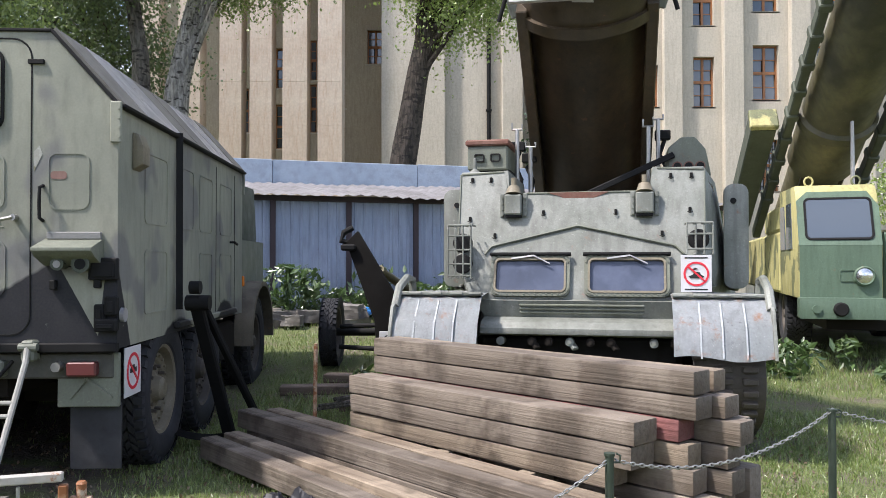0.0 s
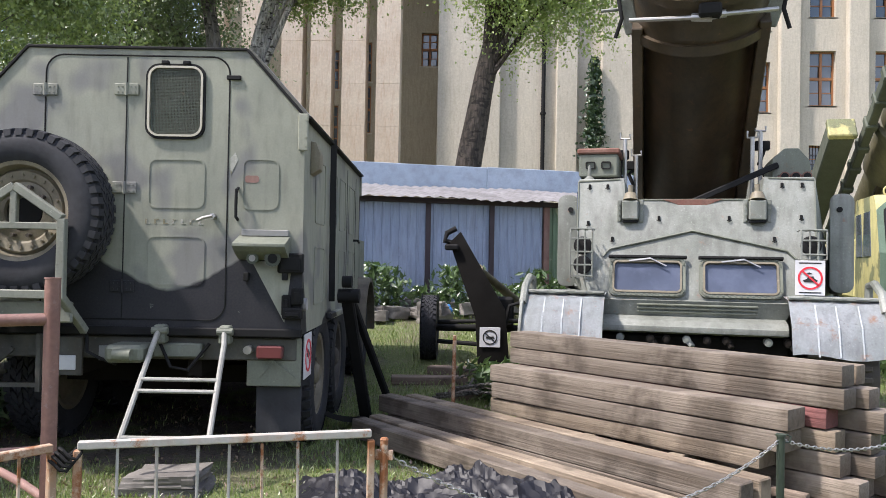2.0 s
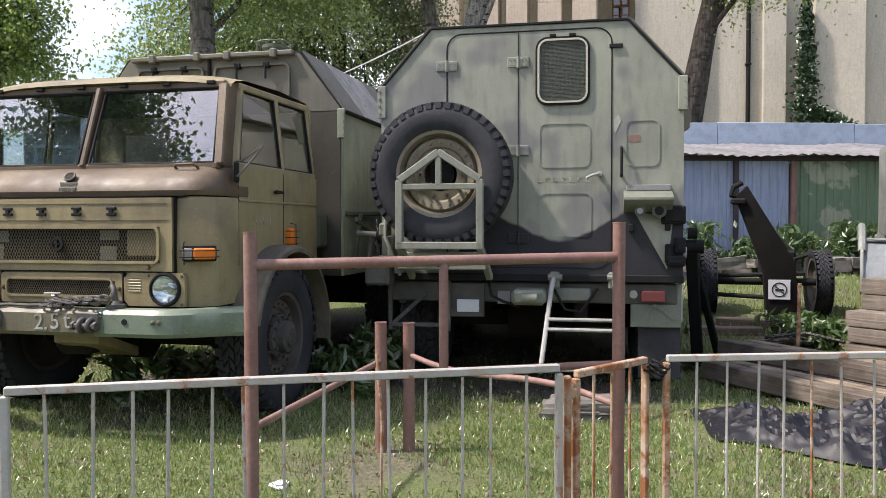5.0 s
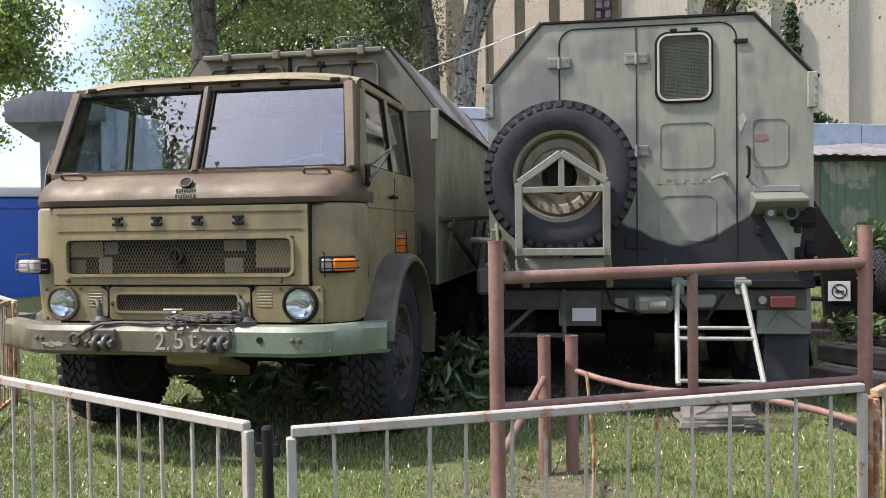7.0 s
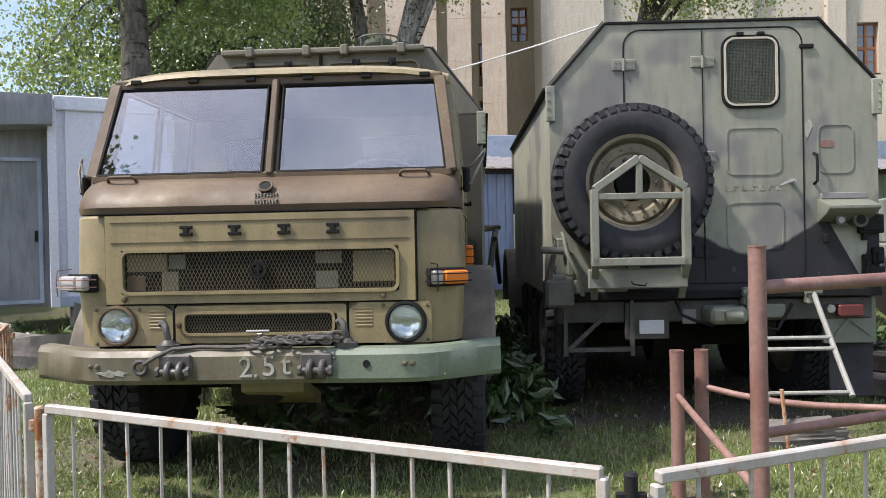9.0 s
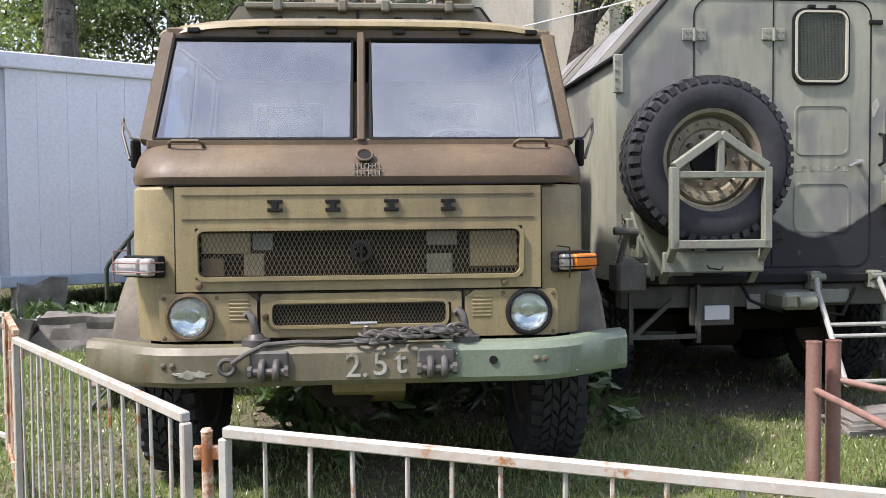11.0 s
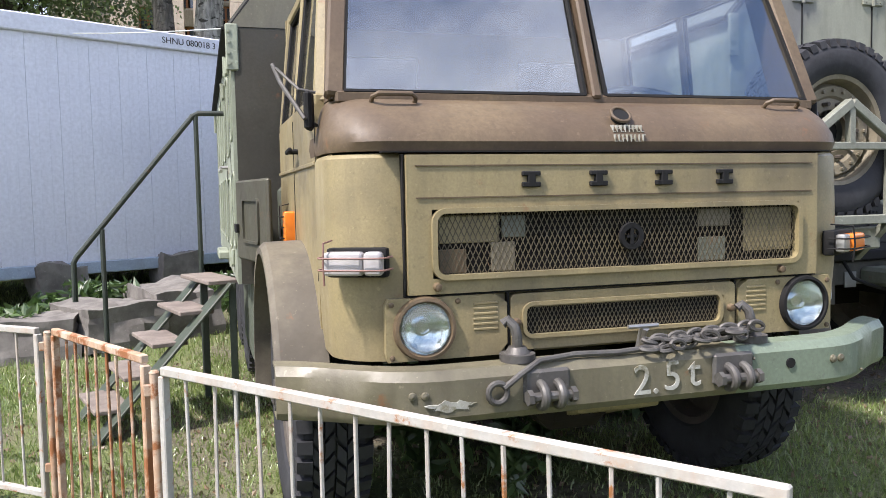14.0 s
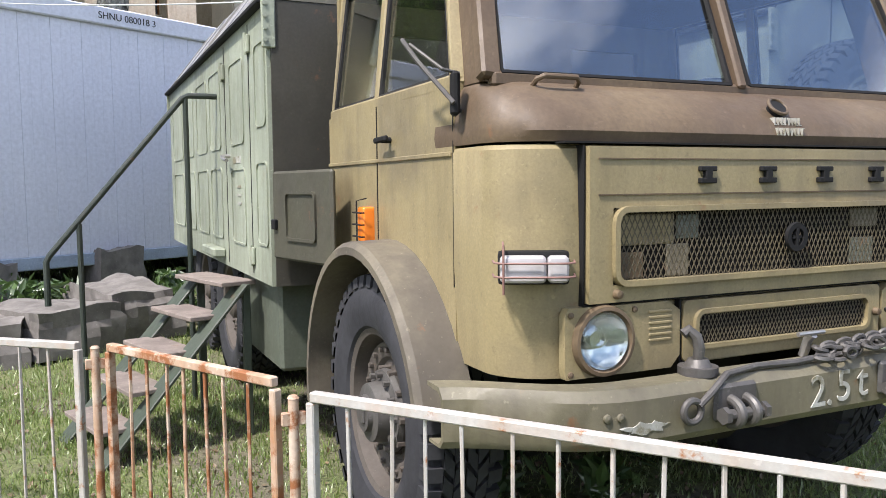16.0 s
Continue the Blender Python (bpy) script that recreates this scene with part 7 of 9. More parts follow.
def chain(p, q, sag, name="chain"):
    p, q = Vector(p), Vector(q)
    n = int((q - p).length / 0.026)
    b = bmesh.new()
    lk = [(0.017 * math.cos(a), 0.008 * math.sin(a), 0) for a in np.linspace(0, 2 * math.pi, 9)]
    pipe(b, lk, 0.0035, 5)
    me = bpy.data.meshes.new("l")
    b.to_mesh(me)
    b.free()
    bm = bm_new()
    for k in range(n):
        f = k / (n - 1)
        c = p.lerp(q, f) - UPZ * sag * 4 * f * (1 - f)
        slope = (q - p) / 1.0 - UPZ * sag * 4 * (1 - 2 * f)
        rot = slope.to_track_quat("X", "Z").to_matrix().to_4x4()
        t = Matrix.Translation(c) @ rot @ Matrix.Rotation(radians(90 if k % 2 else 0), 4, "X")
        s = len(bm.verts)
        bm.from_mesh(me)
        bm.verts.ensure_lookup_table()
        bmesh.ops.transform(bm, matrix=t, verts=bm.verts[s:])
    bpy.data.meshes.remove(me)
    return solid(name, bm, CHROME, "galvanised steel link chain hung between posts", "chain", "barrier chains", kind="")


chain((-1.17, 2.60, 0.74), (0.75, 3.62, 0.62), 0.32)
chain((0.75, 3.62, 0.62), (2.07, 4.27, 0.72), 0.14)
chain((2.07, 4.27, 0.72), (4.2, 4.6, 0.7), 0.14)

# ---- rocks and blocks ----
def rock(x, y, sx, sy, sz, rot, seed, name="stone_block", label="rough grey quarry stone lying in the grass", group="quarry stones", z=None):
    b = bmesh.new()
    bmesh.ops.create_cube(b, size=1.0)
    bmesh.ops.subdivide_edges(b, edges=b.edges[:], cuts=5, use_grid_fill=True)
    for v in b.verts:
        p = v.co.copy()
        k = 1 + 0.30 * noise.noise(p * 1.6 + Vector((seed, 0, 0))) + 0.12 * noise.noise(p * 4 + Vector((0, seed, 0))) + 0.05 * noise.noise(p * 11 + Vector((0, 0, seed)))
        v.co = Vector((p.x * sx, p.y * sy, (p.z + 0.5) * sz)) * (1 + (k - 1) * 0.55)
    bm = bm_new()
    merge(bm, b)
    return solid(name, bm, STONE, label, "stone", group, at=pose(x, y, (gz(x, y) if z is None else z) - 0.03, random.uniform(-5, 5), random.uniform(-5, 5), rot), smooth=12)


random.seed(3)
for x, y, sx, sy, sz, rot, sd in ((-9.3, 8.6, 1.05, 0.7, 0.40, 10, 1), (-8.55, 8.9, 0.75, 0.9, 0.42, 30, 2), (-7.95, 9.4, 0.6, 1.1, 0.48, 20, 3), (-10.3, 8.2, 1.0, 0.6, 0.38, 15, 4), (-11.3, 7.9, 0.8, 0.6, 0.36, 5, 5)):
    rock(x, y, sx, sy, sz, rot, sd)
for i in range(5):
    x = -10.4 + i * 1.2
    rock(x, 9.75 + i * 0.69, 0.55, 0.4, 0.60, 29 + random.uniform(-6, 6), 20 + i, label="grey stone block under the white container", group="container footing stones")
for k in range(46):
    f = random.random()
    x = -4.2 + 6.4 * f
    y = 13.2 + 0.31 * (x + 3.4) + random.uniform(-0.5, 0.65)
    rock(x, y, random.uniform(0.3, 0.7), random.uniform(0.25, 0.45), random.uniform(0.12, 0.26), random.uniform(-10, 40), 40 + k, "rubble_stone", "broken grey stone slab piled along the shed", "rubble by the shed", z=gz(x, y) + random.choice((0, 0.08, 0.16)))
for k in range(2):
    rock(-2.78 + random.uniform(-0.06, 0.06), 4.62 + random.uniform(-0.1, 0.1), 0.52 - 0.05 * k, 0.34 - 0.02 * k, 0.075, random.uniform(-8, 8), 100 + k, "stone_slab", "flat broken stone slab stacked as a step", "step slabs", z=0.015 + 0.066 * k)

# ---- tracked missile launcher ----
T = pose(1.12, 6.70, 0, 0, 0, -13)
tank = thing("tracked_launcher", T, "pale grey-green tracked launcher vehicle with raised dark cradle", "military vehicle")
# black steel of the gun trail; on the launcher belly it paints the shade
GAP = plain("black_steel_and_shade", (0.012, 0.011, 0.010), 0.95)
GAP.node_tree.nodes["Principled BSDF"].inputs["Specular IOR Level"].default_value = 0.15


def plate(bm, pts, thick=0.03):
    """A flat plate through a loop of 3D points, given thickness backwards along its normal."""
    b = bmesh.new()
    vs = [b.verts.new(p) for p in pts]
    f = b.faces.new(vs)
    f.normal_update()
    n = f.normal.copy()
    if n.y > 0:
        n.negate()
    vs2 = [b.verts.new(v.co - n * thick) for v in vs]
    b.faces.new(vs2[::-1])
    k = len(vs)
    for i in range(k):
        b.faces.new((vs[i], vs2[i], vs2[(i + 1) % k], vs[(i + 1) % k]))
    bmesh.ops.recalc_face_normals(b, faces=b.faces[:])
    return merge(bm, b)


def fy(z):
    """Depth of the sloping front plate at height z."""
    return 0.0 + (z - 1.2) * 0.32


bm = bm_new()
wall = [(-0.90, 1.18), (0.90, 1.18), (1.04, 1.6), (1.06, 2.32), (0.66, 2.34), (0.62, 2.13), (-0.62, 2.13), (-0.66, 2.34), (-1.06, 2.32), (-1.04, 1.6)]
plate(bm, [(x, fy(z), z) for x, z in wall], 0.05)
part("front_armour", bm, TANKPAINT, tank)
for s in (-1, 1):
    fl = 0.16 if s > 0 else 0.0
    bm = bm_new()
    plate(bm, [(s * 0.90, fy(1.18), 1.18), (s * 1.04, fy(1.6), 1.6), (s * 1.06, fy(2.32), 2.32), (s * 1.10 + fl, 1.5, 2.30), (s * 1.30 + fl, 1.6, 1.2)], 0.04)
    box(bm, min(s * 0.66, s * 1.06), max(s * 0.66, s * 1.06), fy(2.32), 1.5, 2.28, 2.335, 0.01)
    plate(bm, [(s * 0.64, fy(2.13) + 0.01, 2.13), (s * 0.66, fy(2.34), 2.34), (s * 0.66, 1.5, 2.32), (s * 0.64, 1.5, 2.13)], 0.03)
    part("side_armour", bm, TANKPAINT, tank)
bm = bm_new()
box(bm, -0.66, 0.66, fy(2.13) + 0.02, 1.5, 2.06, 2.12)
part("cab_roof", bm, TANKPAINT, tank)
bm = bm_new()
box(bm, -1.2, 1.2, 0.4, 5.6, 0.75, 1.25, 0.02)
box(bm, -1.05, 1.05, 1.5, 5.6, 1.25, 1.95, 0.03)
part("hull", bm, TANKPAINT, tank)
RUSTRED = worn("rust_red_edge", (0.17, 0.07, 0.05), (0.22, 0.12, 0.09), rough=0.8, patch=8)
bm = bm_new()
prism(bm, [(-0.27, 2.128), (-0.17, 2.095), (-0.10, 2.065), (0.0, 2.075), (0.08, 2.06), (0.16, 2.085), (0.26, 2.128)], "y", -0.006, 0.0, m=Matrix.Translation((0, fy(2.1) - 0.002, 0)))
part("rust_stain", bm, RUSTRED, tank)
TGLASS = plain("hazy_blue_glass", (0.085, 0.10, 0.145), 0.08, grain=3, amt=0.6, bump=0.02)
SLOPE = math.degrees(math.atan(0.32))
for x0, x1 in ((-0.735, -0.06), (0.06, 0.755)):
    m = Matrix.Translation((0, fy(1.2), 1.2)) @ Matrix.Rotation(radians(-SLOPE), 4, "X")
    bm = bm_new()
    rim(bm, x0, x1, 0.02, 0.385, 0.06, 0.035, -0.04, 0.0, m)
    for k in range(44):
        q = rounded(x0 + 0.017, x1 - 0.017, 0.037, 0.368, 0.05, 10)
        px, pz = q[int(k * len(q) / 44)]
        rod(bm, (px, -0.05, pz), (px, -0.035, pz), 0.008, 6, None, m)
    for i in range(13):
        fx = x0 + 0.05 + (x1 - x0 - 0.1) * i / 12
        for pz in (0.037, 0.368):
            rod(bm, (fx, -0.05, pz), (fx, -0.035, pz), 0.008, 6, None, m)
    wf = part("windscreen_frame", bm, GREYGREEN, tank, "bolted grey-green window frame")
    bm = bm_new()
    rim(bm, x0 + 0.03, x1 - 0.03, 0.05, 0.355, 0.05, 0.018, -0.05, -0.005, m)
    part("rubber_seal", bm, RIMPAINT, wf)
    bm = bm_new()
    prism(bm, rounded(x0 + 0.045, x1 - 0.045, 0.065, 0.34, 0.04), "y", -0.016, -0.008, m=m)
    part("pane", bm, TGLASS, wf)
    bm = bm_new()
    box(bm, x0 - 0.01, x1 + 0.01, -0.065, -0.02, 0.375, 0.40, 0.004, m)
    n = 16
    for k in range(n):
        x = x0 + 0.02 + (x1 - x0 - 0.04) * k / (n - 1)
        rod(bm, (x, -0.07, 0.388), (x, -0.02, 0.388), 0.008, 6, None, m)
    part("hinge_strip", bm, BLACKMETAL, wf)
    bm = bm_new()
    xm = (x0 + x1) / 2
    bar(bm, (xm - 0.16, -0.055, 0.345), (xm + 0.03, -0.06, 0.37), 0.012, 0.014, 0, m)
    bar(bm, (xm + 0.03, -0.06, 0.37), (xm + 0.17, -0.055, 0.30), 0.010, 0.010, 0, m)
    part("wiper", bm, CHROME, wf)
bm = bm_new()
P = [(-0.80, 1.585), (-0.74, 1.655), (0.0, 1.83), (0.80, 1.655), (0.87, 1.585)]
pipe(bm, [(x, fy(z) - 0.012, z) for x, z in P], 0.012, 6)
part("rain_rib", bm, GREYGREEN, tank)
for x, z in ((-0.78, 2.26), (-0.95, 2.26), (0.78, 2.26), (0.95, 2.26), (-0.30, 1.95), (0.32, 1.95), (-0.95, 1.90), (0.93, 1.96), (-0.72, 1.75), (0.70, 1.76)):
    bm = bm_new()
    box(bm, x - 0.012, x + 0.012, fy(z) - 0.02, fy(z) + 0.01, z - 0.02, z + 0.02, 0.004)
    pipe(bm, [(x - 0.02, fy(z) - 0.02, z - 0.02), (x, fy(z) - 0.03, z - 0.03), (x + 0.02, fy(z) - 0.02, z - 0.02)], 0.004, 6)
    part("lashing_eye", bm, BLACKMETAL, tank)
bm = bm_new()
for a, c in (((-0.62, 2.125), (0.62, 2.125)), ((-1.052, 2.31), (-0.665, 2.33)), ((0.665, 2.33), (1.052, 2.31))):
    bar(bm, (a[0], fy(a[1]) - 0.004, a[1]), (c[0], fy(c[1]) - 0.004, c[1]), 0.012, 0.016, 0.003)
for sg in (-1, 1):
    bar(bm, (sg * 1.04, fy(1.6) - 0.004, 1.6), (sg * 1.06, fy(2.31) - 0.004, 2.31), 0.012, 0.016, 0.003, up=(0, 1, 0))
part("edge_weld", bm, GREYGREEN, tank)
# brackets with buffers
for x in (-0.56, 0.56):
    z, y = 2.02, fy(2.0)
    bm = bm_new()
    box(bm, x - 0.075, x + 0.075, y - 0.10, y + 0.02, z - 0.09, z + 0.09, 0.012)
    for dx in (-0.10, 0.10):
        box(bm, x + dx - 0.02, x + dx + 0.02, y - 0.04, y + 0.01, z - 0.11, z + 0.10, 0.005)
        for k in range(4):
            rod(bm, (x + dx, y - 0.06, z - 0.085 + k * 0.05), (x + dx, y - 0.03, z - 0.085 + k * 0.05), 0.013, 8)
    br = part("buffer_bracket", bm, TANKPAINT, tank)
    bm = bm_new()
    rod(bm, (x, y - 0.04, z + 0.09), (x, y - 0.02, z + 0.16), 0.075, 14, 0.05)
    rod(bm, (x, y - 0.02, z + 0.16), (x, y - 0.015, z + 0.24), 0.024, 10)
    part("buffer_cap", bm, RIMPAINT, br)
    # black strip that stands in for the shadow under the bracket
    bm = bm_new()
    box(bm, x - 0.07, x + 0.07, y - 0.085, y - 0.02, z - 0.115, z - 0.09, 0.004)
    part("painted_shadow", bm, BLACKMETAL, br)
# lower nose: ribbed recess, curved lip, underside coloured near-black for its shade, lugs
bm = bm_new()
plate(bm, [(-0.86, -0.03, 1.19), (0.86, -0.03, 1.19), (0.78, 0.03, 1.04), (-0.78, 0.03, 1.04)], 0.03)
part("nose_plate", bm, TANKPAINT, tank)
for k in range(3):
    bm = bm_new()
    box(bm, -0.48, 0.55, -0.03 + 0.012 * k, 0.02, 1.145 - 0.032 * k, 1.162 - 0.032 * k, 0.004)
    part("nose_rib", bm, GREYGREEN, tank)
bm = bm_new()
prism(bm, [(0.02, 1.05), (-0.14, 1.02), (-0.20, 0.97), (-0.20, 0.92), (-0.10, 0.90), (0.2, 0.92)], "x", -0.79, 0.78, 0.01)
part("nose_lip", bm, TANKPAINT, tank)
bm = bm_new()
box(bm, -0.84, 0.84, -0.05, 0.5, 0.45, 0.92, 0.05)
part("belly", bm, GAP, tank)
for k, x in enumerate((-0.62, -0.36, -0.22, -0.05, 0.12, 0.28, 0.62, 0.78)):
    bm = bm_new()
    rod(bm, (x, -0.17, 0.86), (x, -0.06, 0.86), 0.035, 12)
    rod(bm, (x, -0.18, 0.86), (x, -0.16, 0.86), 0.018, 8)
    if k % 2:
        bar(bm, (x, -0.12, 0.87), (x + 0.05, -0.16, 0.80), 0.06, 0.03, 0.006)
    part("towing_lug", bm, UNDER if k % 3 else TANKPAINT, tank)
# mudguards
for s in (-1, 1):
    fl = 0.16 if s > 0 else 0.0
    prof = [(0.55, 1.25), (0.0, 1.255), (-0.30, 1.235), (-0.36, 1.20), (-0.52, 1.03), (-0.60, 0.80)]
    bm = bm_new()
    x0, x1 = s * 0.75, s * 1.45
    secs = []
    for x in np.linspace(x0, x1, 9):
        e = 0.02 * math.sin(x * 9)
        secs.append([bm.verts.new((x, y, z + (e if i > 3 else 0))) for i, (y, z) in enumerate(prof)])
    for p, q in zip(secs, secs[1:]):
        for i in range(len(prof) - 1):
            bm.faces.new((p[i], p[i + 1], q[i + 1], q[i]))
    bmesh.ops.solidify(bm, geom=bm.faces[:], thickness=0.02)
    bmesh.ops.recalc_face_normals(bm, faces=bm.faces[:])
    mg = part("mudguard", bm, TANKFENDER, tank, "chalky white-grey mudguard with rust stains", smooth=40)
    for f in (0.28, 0.5, 0.74):
        x = x0 + (x1 - x0) * f
        bm = bm_new()
        for a, c in zip(prof[3:], prof[4:]):
            bar(bm, (x, a[0] - 0.008, a[1]), (x, c[0] - 0.008, c[1]), 0.012, 0.008)
        part("rib", bm, TANKFENDER, mg)
    bm = bm_new()
    bar(bm, (x0, -0.30, 1.255), (x1, -0.30, 1.255), 0.06, 0.03, 0.006)
    for f in (0.08, 0.3, 0.55, 0.8):
        x = x0 + (x1 - x0) * f
        rod(bm, (x - 0.05, -0.33, 1.255), (x + 0.05, -0.33, 1.255), 0.016, 8)
    part("hinge_strip", bm, TANKPAINT, mg)
    bm = bm_new()
    prism(bm, [(-0.30, 1.25), (-0.5, 1.15), (-0.58, 0.95), (-0.62, 0.8), (-0.55, 0.78), (-0.35, 1.0), (-0.1, 1.2)], "x", s * 1.45, s * 1.475, 0.004)
    pipe(bm, [(s * 1.46, 0.15, 1.25), (s * 1.46, 0.13, 1.36), (s * 1.46, -0.05, 1.38), (s * 1.46, -0.3, 1.30), (s * 1.46, -0.42, 1.15)], 0.035, 8)
    part("side_guard", bm, TANKPAINT, mg)
    # upright rounded fin with a hole
    bm = bm_new()
    prism(bm, [(0.9, 1.25), (0.75, 1.3), (0.70, 2.05), (0.75, 2.17), (0.85, 2.20), (1.3, 2.2), (1.5, 1.25)], "x", s * 1.20 + fl, s * 1.235 + fl, 0.01)
    fin = part("side_fin", bm, TANKPAINT, tank)
    bm = bm_new()
    prism(bm, rounded(min(s * 1.09, s * 1.30) + fl, max(s * 1.09, s * 1.30) + fl, 1.28, 2.21, 0.08), "y", 0.69, 0.73, 0.008)
    part("fin_edge", bm, TANKPAINT, fin)
    bm = bm_new()
    rod(bm, (s * 1.17 + fl, 0.675, 2.06), (s * 1.17 + fl, 0.69, 2.06), 0.026, 12)
    part("fin_hole", bm, BLACKMETAL, fin)
    # side door window
    bm = bm_new()
    plate(bm, [(s * 1.072 + fl * 0.14, 0.45, 1.75), (s * 1.088 + fl * 0.06, 0.48, 2.22), (s * 1.105 + fl * 0.55, 1.0, 2.22), (s * 1.145 + fl * 0.6, 1.05, 1.75)], 0.01)
    part("side_pane", bm, TGLASS, tank)
    bm = bm_new()
    for zz in np.arange(1.3, 1.7, 0.09):
        bar(bm, (s * 1.07 + fl * 0.1, 0.35, zz), (s * 1.16 + fl * 0.6, 1.0, zz), 0.02, 0.02)
    part("door_step", bm, TANKPAINT, tank)
    # caged headlamps
    bm = bm_new()
    hx = s * 0.98
    hy = 0.02
    for z in ((1.68, 1.50) if s < 0 else (1.70,)):
        lathe(bm, [(0.001, 0.10), (0.06, 0.09), (0.085, 0.03), (0.085, 0.0), (0.075, -0.01), (0.001, -0.02)], 24, Matrix.Translation((hx, hy, z)) @ Matrix.Rotation(radians(90), 4, "Z"))
    hl = part("headlamp", bm, BLACKMETAL, tank)
    bm = bm_new()
    z0 = 1.38 if s < 0 else 1.58
    for dx in (-0.10, -0.033, 0.033, 0.10):
        pipe(bm, [(hx + dx, 0.10, 1.83), (hx + dx, -0.10, 1.83), (hx + dx, -0.12, 1.80), (hx + dx, -0.12, z0), (hx + dx, 0.02, z0)], 0.008, 6)
    for z in (1.83, 1.74, 1.62, 1.5, 1.4):
        if z >= z0:
            rod(bm, (hx - 0.10, -0.12, z), (hx + 0.10, -0.12, z), 0.008, 6)
    part("lamp_cage", bm, TANKPAINT, hl)
    # running gear
    loop = []
    for i in range(15):
        a = radians(90 + 160 * i / 14)
        loop.append((0.02 + 0.44 * math.cos(a), 0.62 + 0.40 * math.sin(a)))
    loop = [(y, 1.02) for y in np.arange(5.4, 0.1, -0.14)] + loop + [(y, 0.05) for y in np.arange(0.30, 5.4, 0.14)]
    lp = [loop[0]]
    for p, q in zip(loop, loop[1:]):
        dl = math.hypot(q[0] - p[0], q[1] - p[1])
        n = max(1, round(dl / 0.13))
        for k in range(1, n + 1):
            lp.append((p[0] + (q[0] - p[0]) * k / n, p[1] + (q[1] - p[1]) * k / n))
    TRACK = RIMDARK
    tk = thing("t", Matrix.Identity(4), "track", "track")
    tk.name = "track"
    tk.parent = tank
    for key in ("label", "category"):
        del tk[key]
    proto = None
    for i in range(1, len(lp) - 1):
        d = Vector((0, lp[i + 1][0] - lp[i - 1][0], lp[i + 1][1] - lp[i - 1][1])).normalized()
        if proto is None:
            b = bm_new()
            box(b, -0.26, 0.26, -0.048, 0.048, -0.012, 0.02, 0.006)
            for xx in (-0.2, -0.02, 0.16):
                box(b, xx, xx + 0.11, -0.03, 0.012, 0.018, 0.06, 0.006)
            box(b, -0.05, 0.05, -0.03, 0.03, -0.06, -0.01, 0.006)
            ob = part("track_shoe", b, TRACK, tk)
            proto = ob.data
        else:
            ob = new("track_shoe", proto)
            ob.parent = tk
        up = Vector((1, 0, 0)).cross(d)
        rot = Matrix((Vector((1, 0, 0)), d, up)).transposed().to_4x4()
        if up.z * (1 if lp[i][1] > 0.6 else -1) < -0.2 or (abs(up.z) <= 0.2 and up.y > 0):
            rot = rot @ Matrix.Rotation(math.pi, 4, "Y")
        rot.translation = Vector((s * 1.16, lp[i][0], lp[i][1]))
        ob.matrix_basis = rot
    for y in (0.05, 0.9, 1.7, 2.5, 3.3, 4.1, 4.9):
        bm = bm_new()
        r = 0.36 if y > 0.5 else 0.34
        zc = 0.42 if y > 0.5 else 0.6
        lathe(bm, [(0.05, 0.16), (0.10, 0.14), (0.25, 0.10), (r - 0.05, 0.14), (r, 0.14), (r, -0.14), (0.05, -0.14)], 28, Matrix.Translation((s * 1.16, y, zc)))
        part("road_wheel", bm, UNDER, tank)
# climbing ban notice
bm = bm_new()
box(bm, 0.83, 1.065, -0.135, -0.128, 1.275, 1.57, 0.001)
ns = part("warning_sign", bm, WHITESIGN, tank, "white no-climbing sign with red ring")
bm = bm_new()
lathe(bm, [(0.082, 0.0), (0.098, 0.0), (0.098, 0.004), (0.082, 0.004)], 32, Matrix.Translation((0.948, -0.135, 1.42)) @ Matrix.Rotation(radians(-90), 4, "Z"), close=True)
bar(bm, (0.885, -0.14, 1.48), (1.01, -0.14, 1.365), 0.014, 0.004, up=(0, 1, 0))
part("red_ring", bm, REDSIGN, ns)
bm = bm_new()
prism(bm, [(0.888, 1.40), (0.903, 1.385), (0.993, 1.385), (1.008, 1.40), (0.983, 1.415), (0.973, 1.435), (0.933, 1.435), (0.923, 1.415)], "y", -0.139, -0.1355)
prism(bm, [(0.913, 1.455), (0.938, 1.47), (0.963, 1.46), (0.938, 1.452)], "y", -0.139, -0.1355)
part("pictogram", bm, BLACKSIGN, ns)
for z in (1.548, 1.297):
    bm = bm_new()
    box(bm, 0.86, 1.035, -0.137, -0.134, z - 0.005, z + 0.005)
    part("print_line", bm, BLACKSIGN, ns)
# roof gear
bm = bm_new()
box(bm, -1.12, -0.72, 0.95, 1.5, 2.42, 2.66, 0.015)
bx = part("stowage_box", bm, GREYGREEN, tank)
bm = bm_new()
box(bm, -1.14, -0.70, 0.93, 1.52, 2.66, 2.72, 0.015)
part("lid", bm, RUSTRED, bx, "rusty red-brown lid")
for x in (-1.0, -0.84):
    bm = bm_new()
    rim(bm, x - 0.05, x + 0.05, 2.50, 2.58, 0.02, 0.012, 0.93, 0.96)
    part("catch", bm, BLACKMETAL, bx)
bm = bm_new()
box(bm, -1.1, -0.7, 1.0, 1.45, 2.33, 2.42)
part("box_stand", bm, BLACKMETAL, bx)
bm = bm_new()
lathe(bm, [(0.07, 0), (0.065, 0.02), (0.02, 0.06), (0.015, 0.16), (0.001, 0.17)], 14, Matrix.Translation((-0.98, 0.6, 2.33)) @ Matrix.Rotation(radians(-90), 4, "Y"))
part("aerial_base", bm, TANKPAINT, tank)
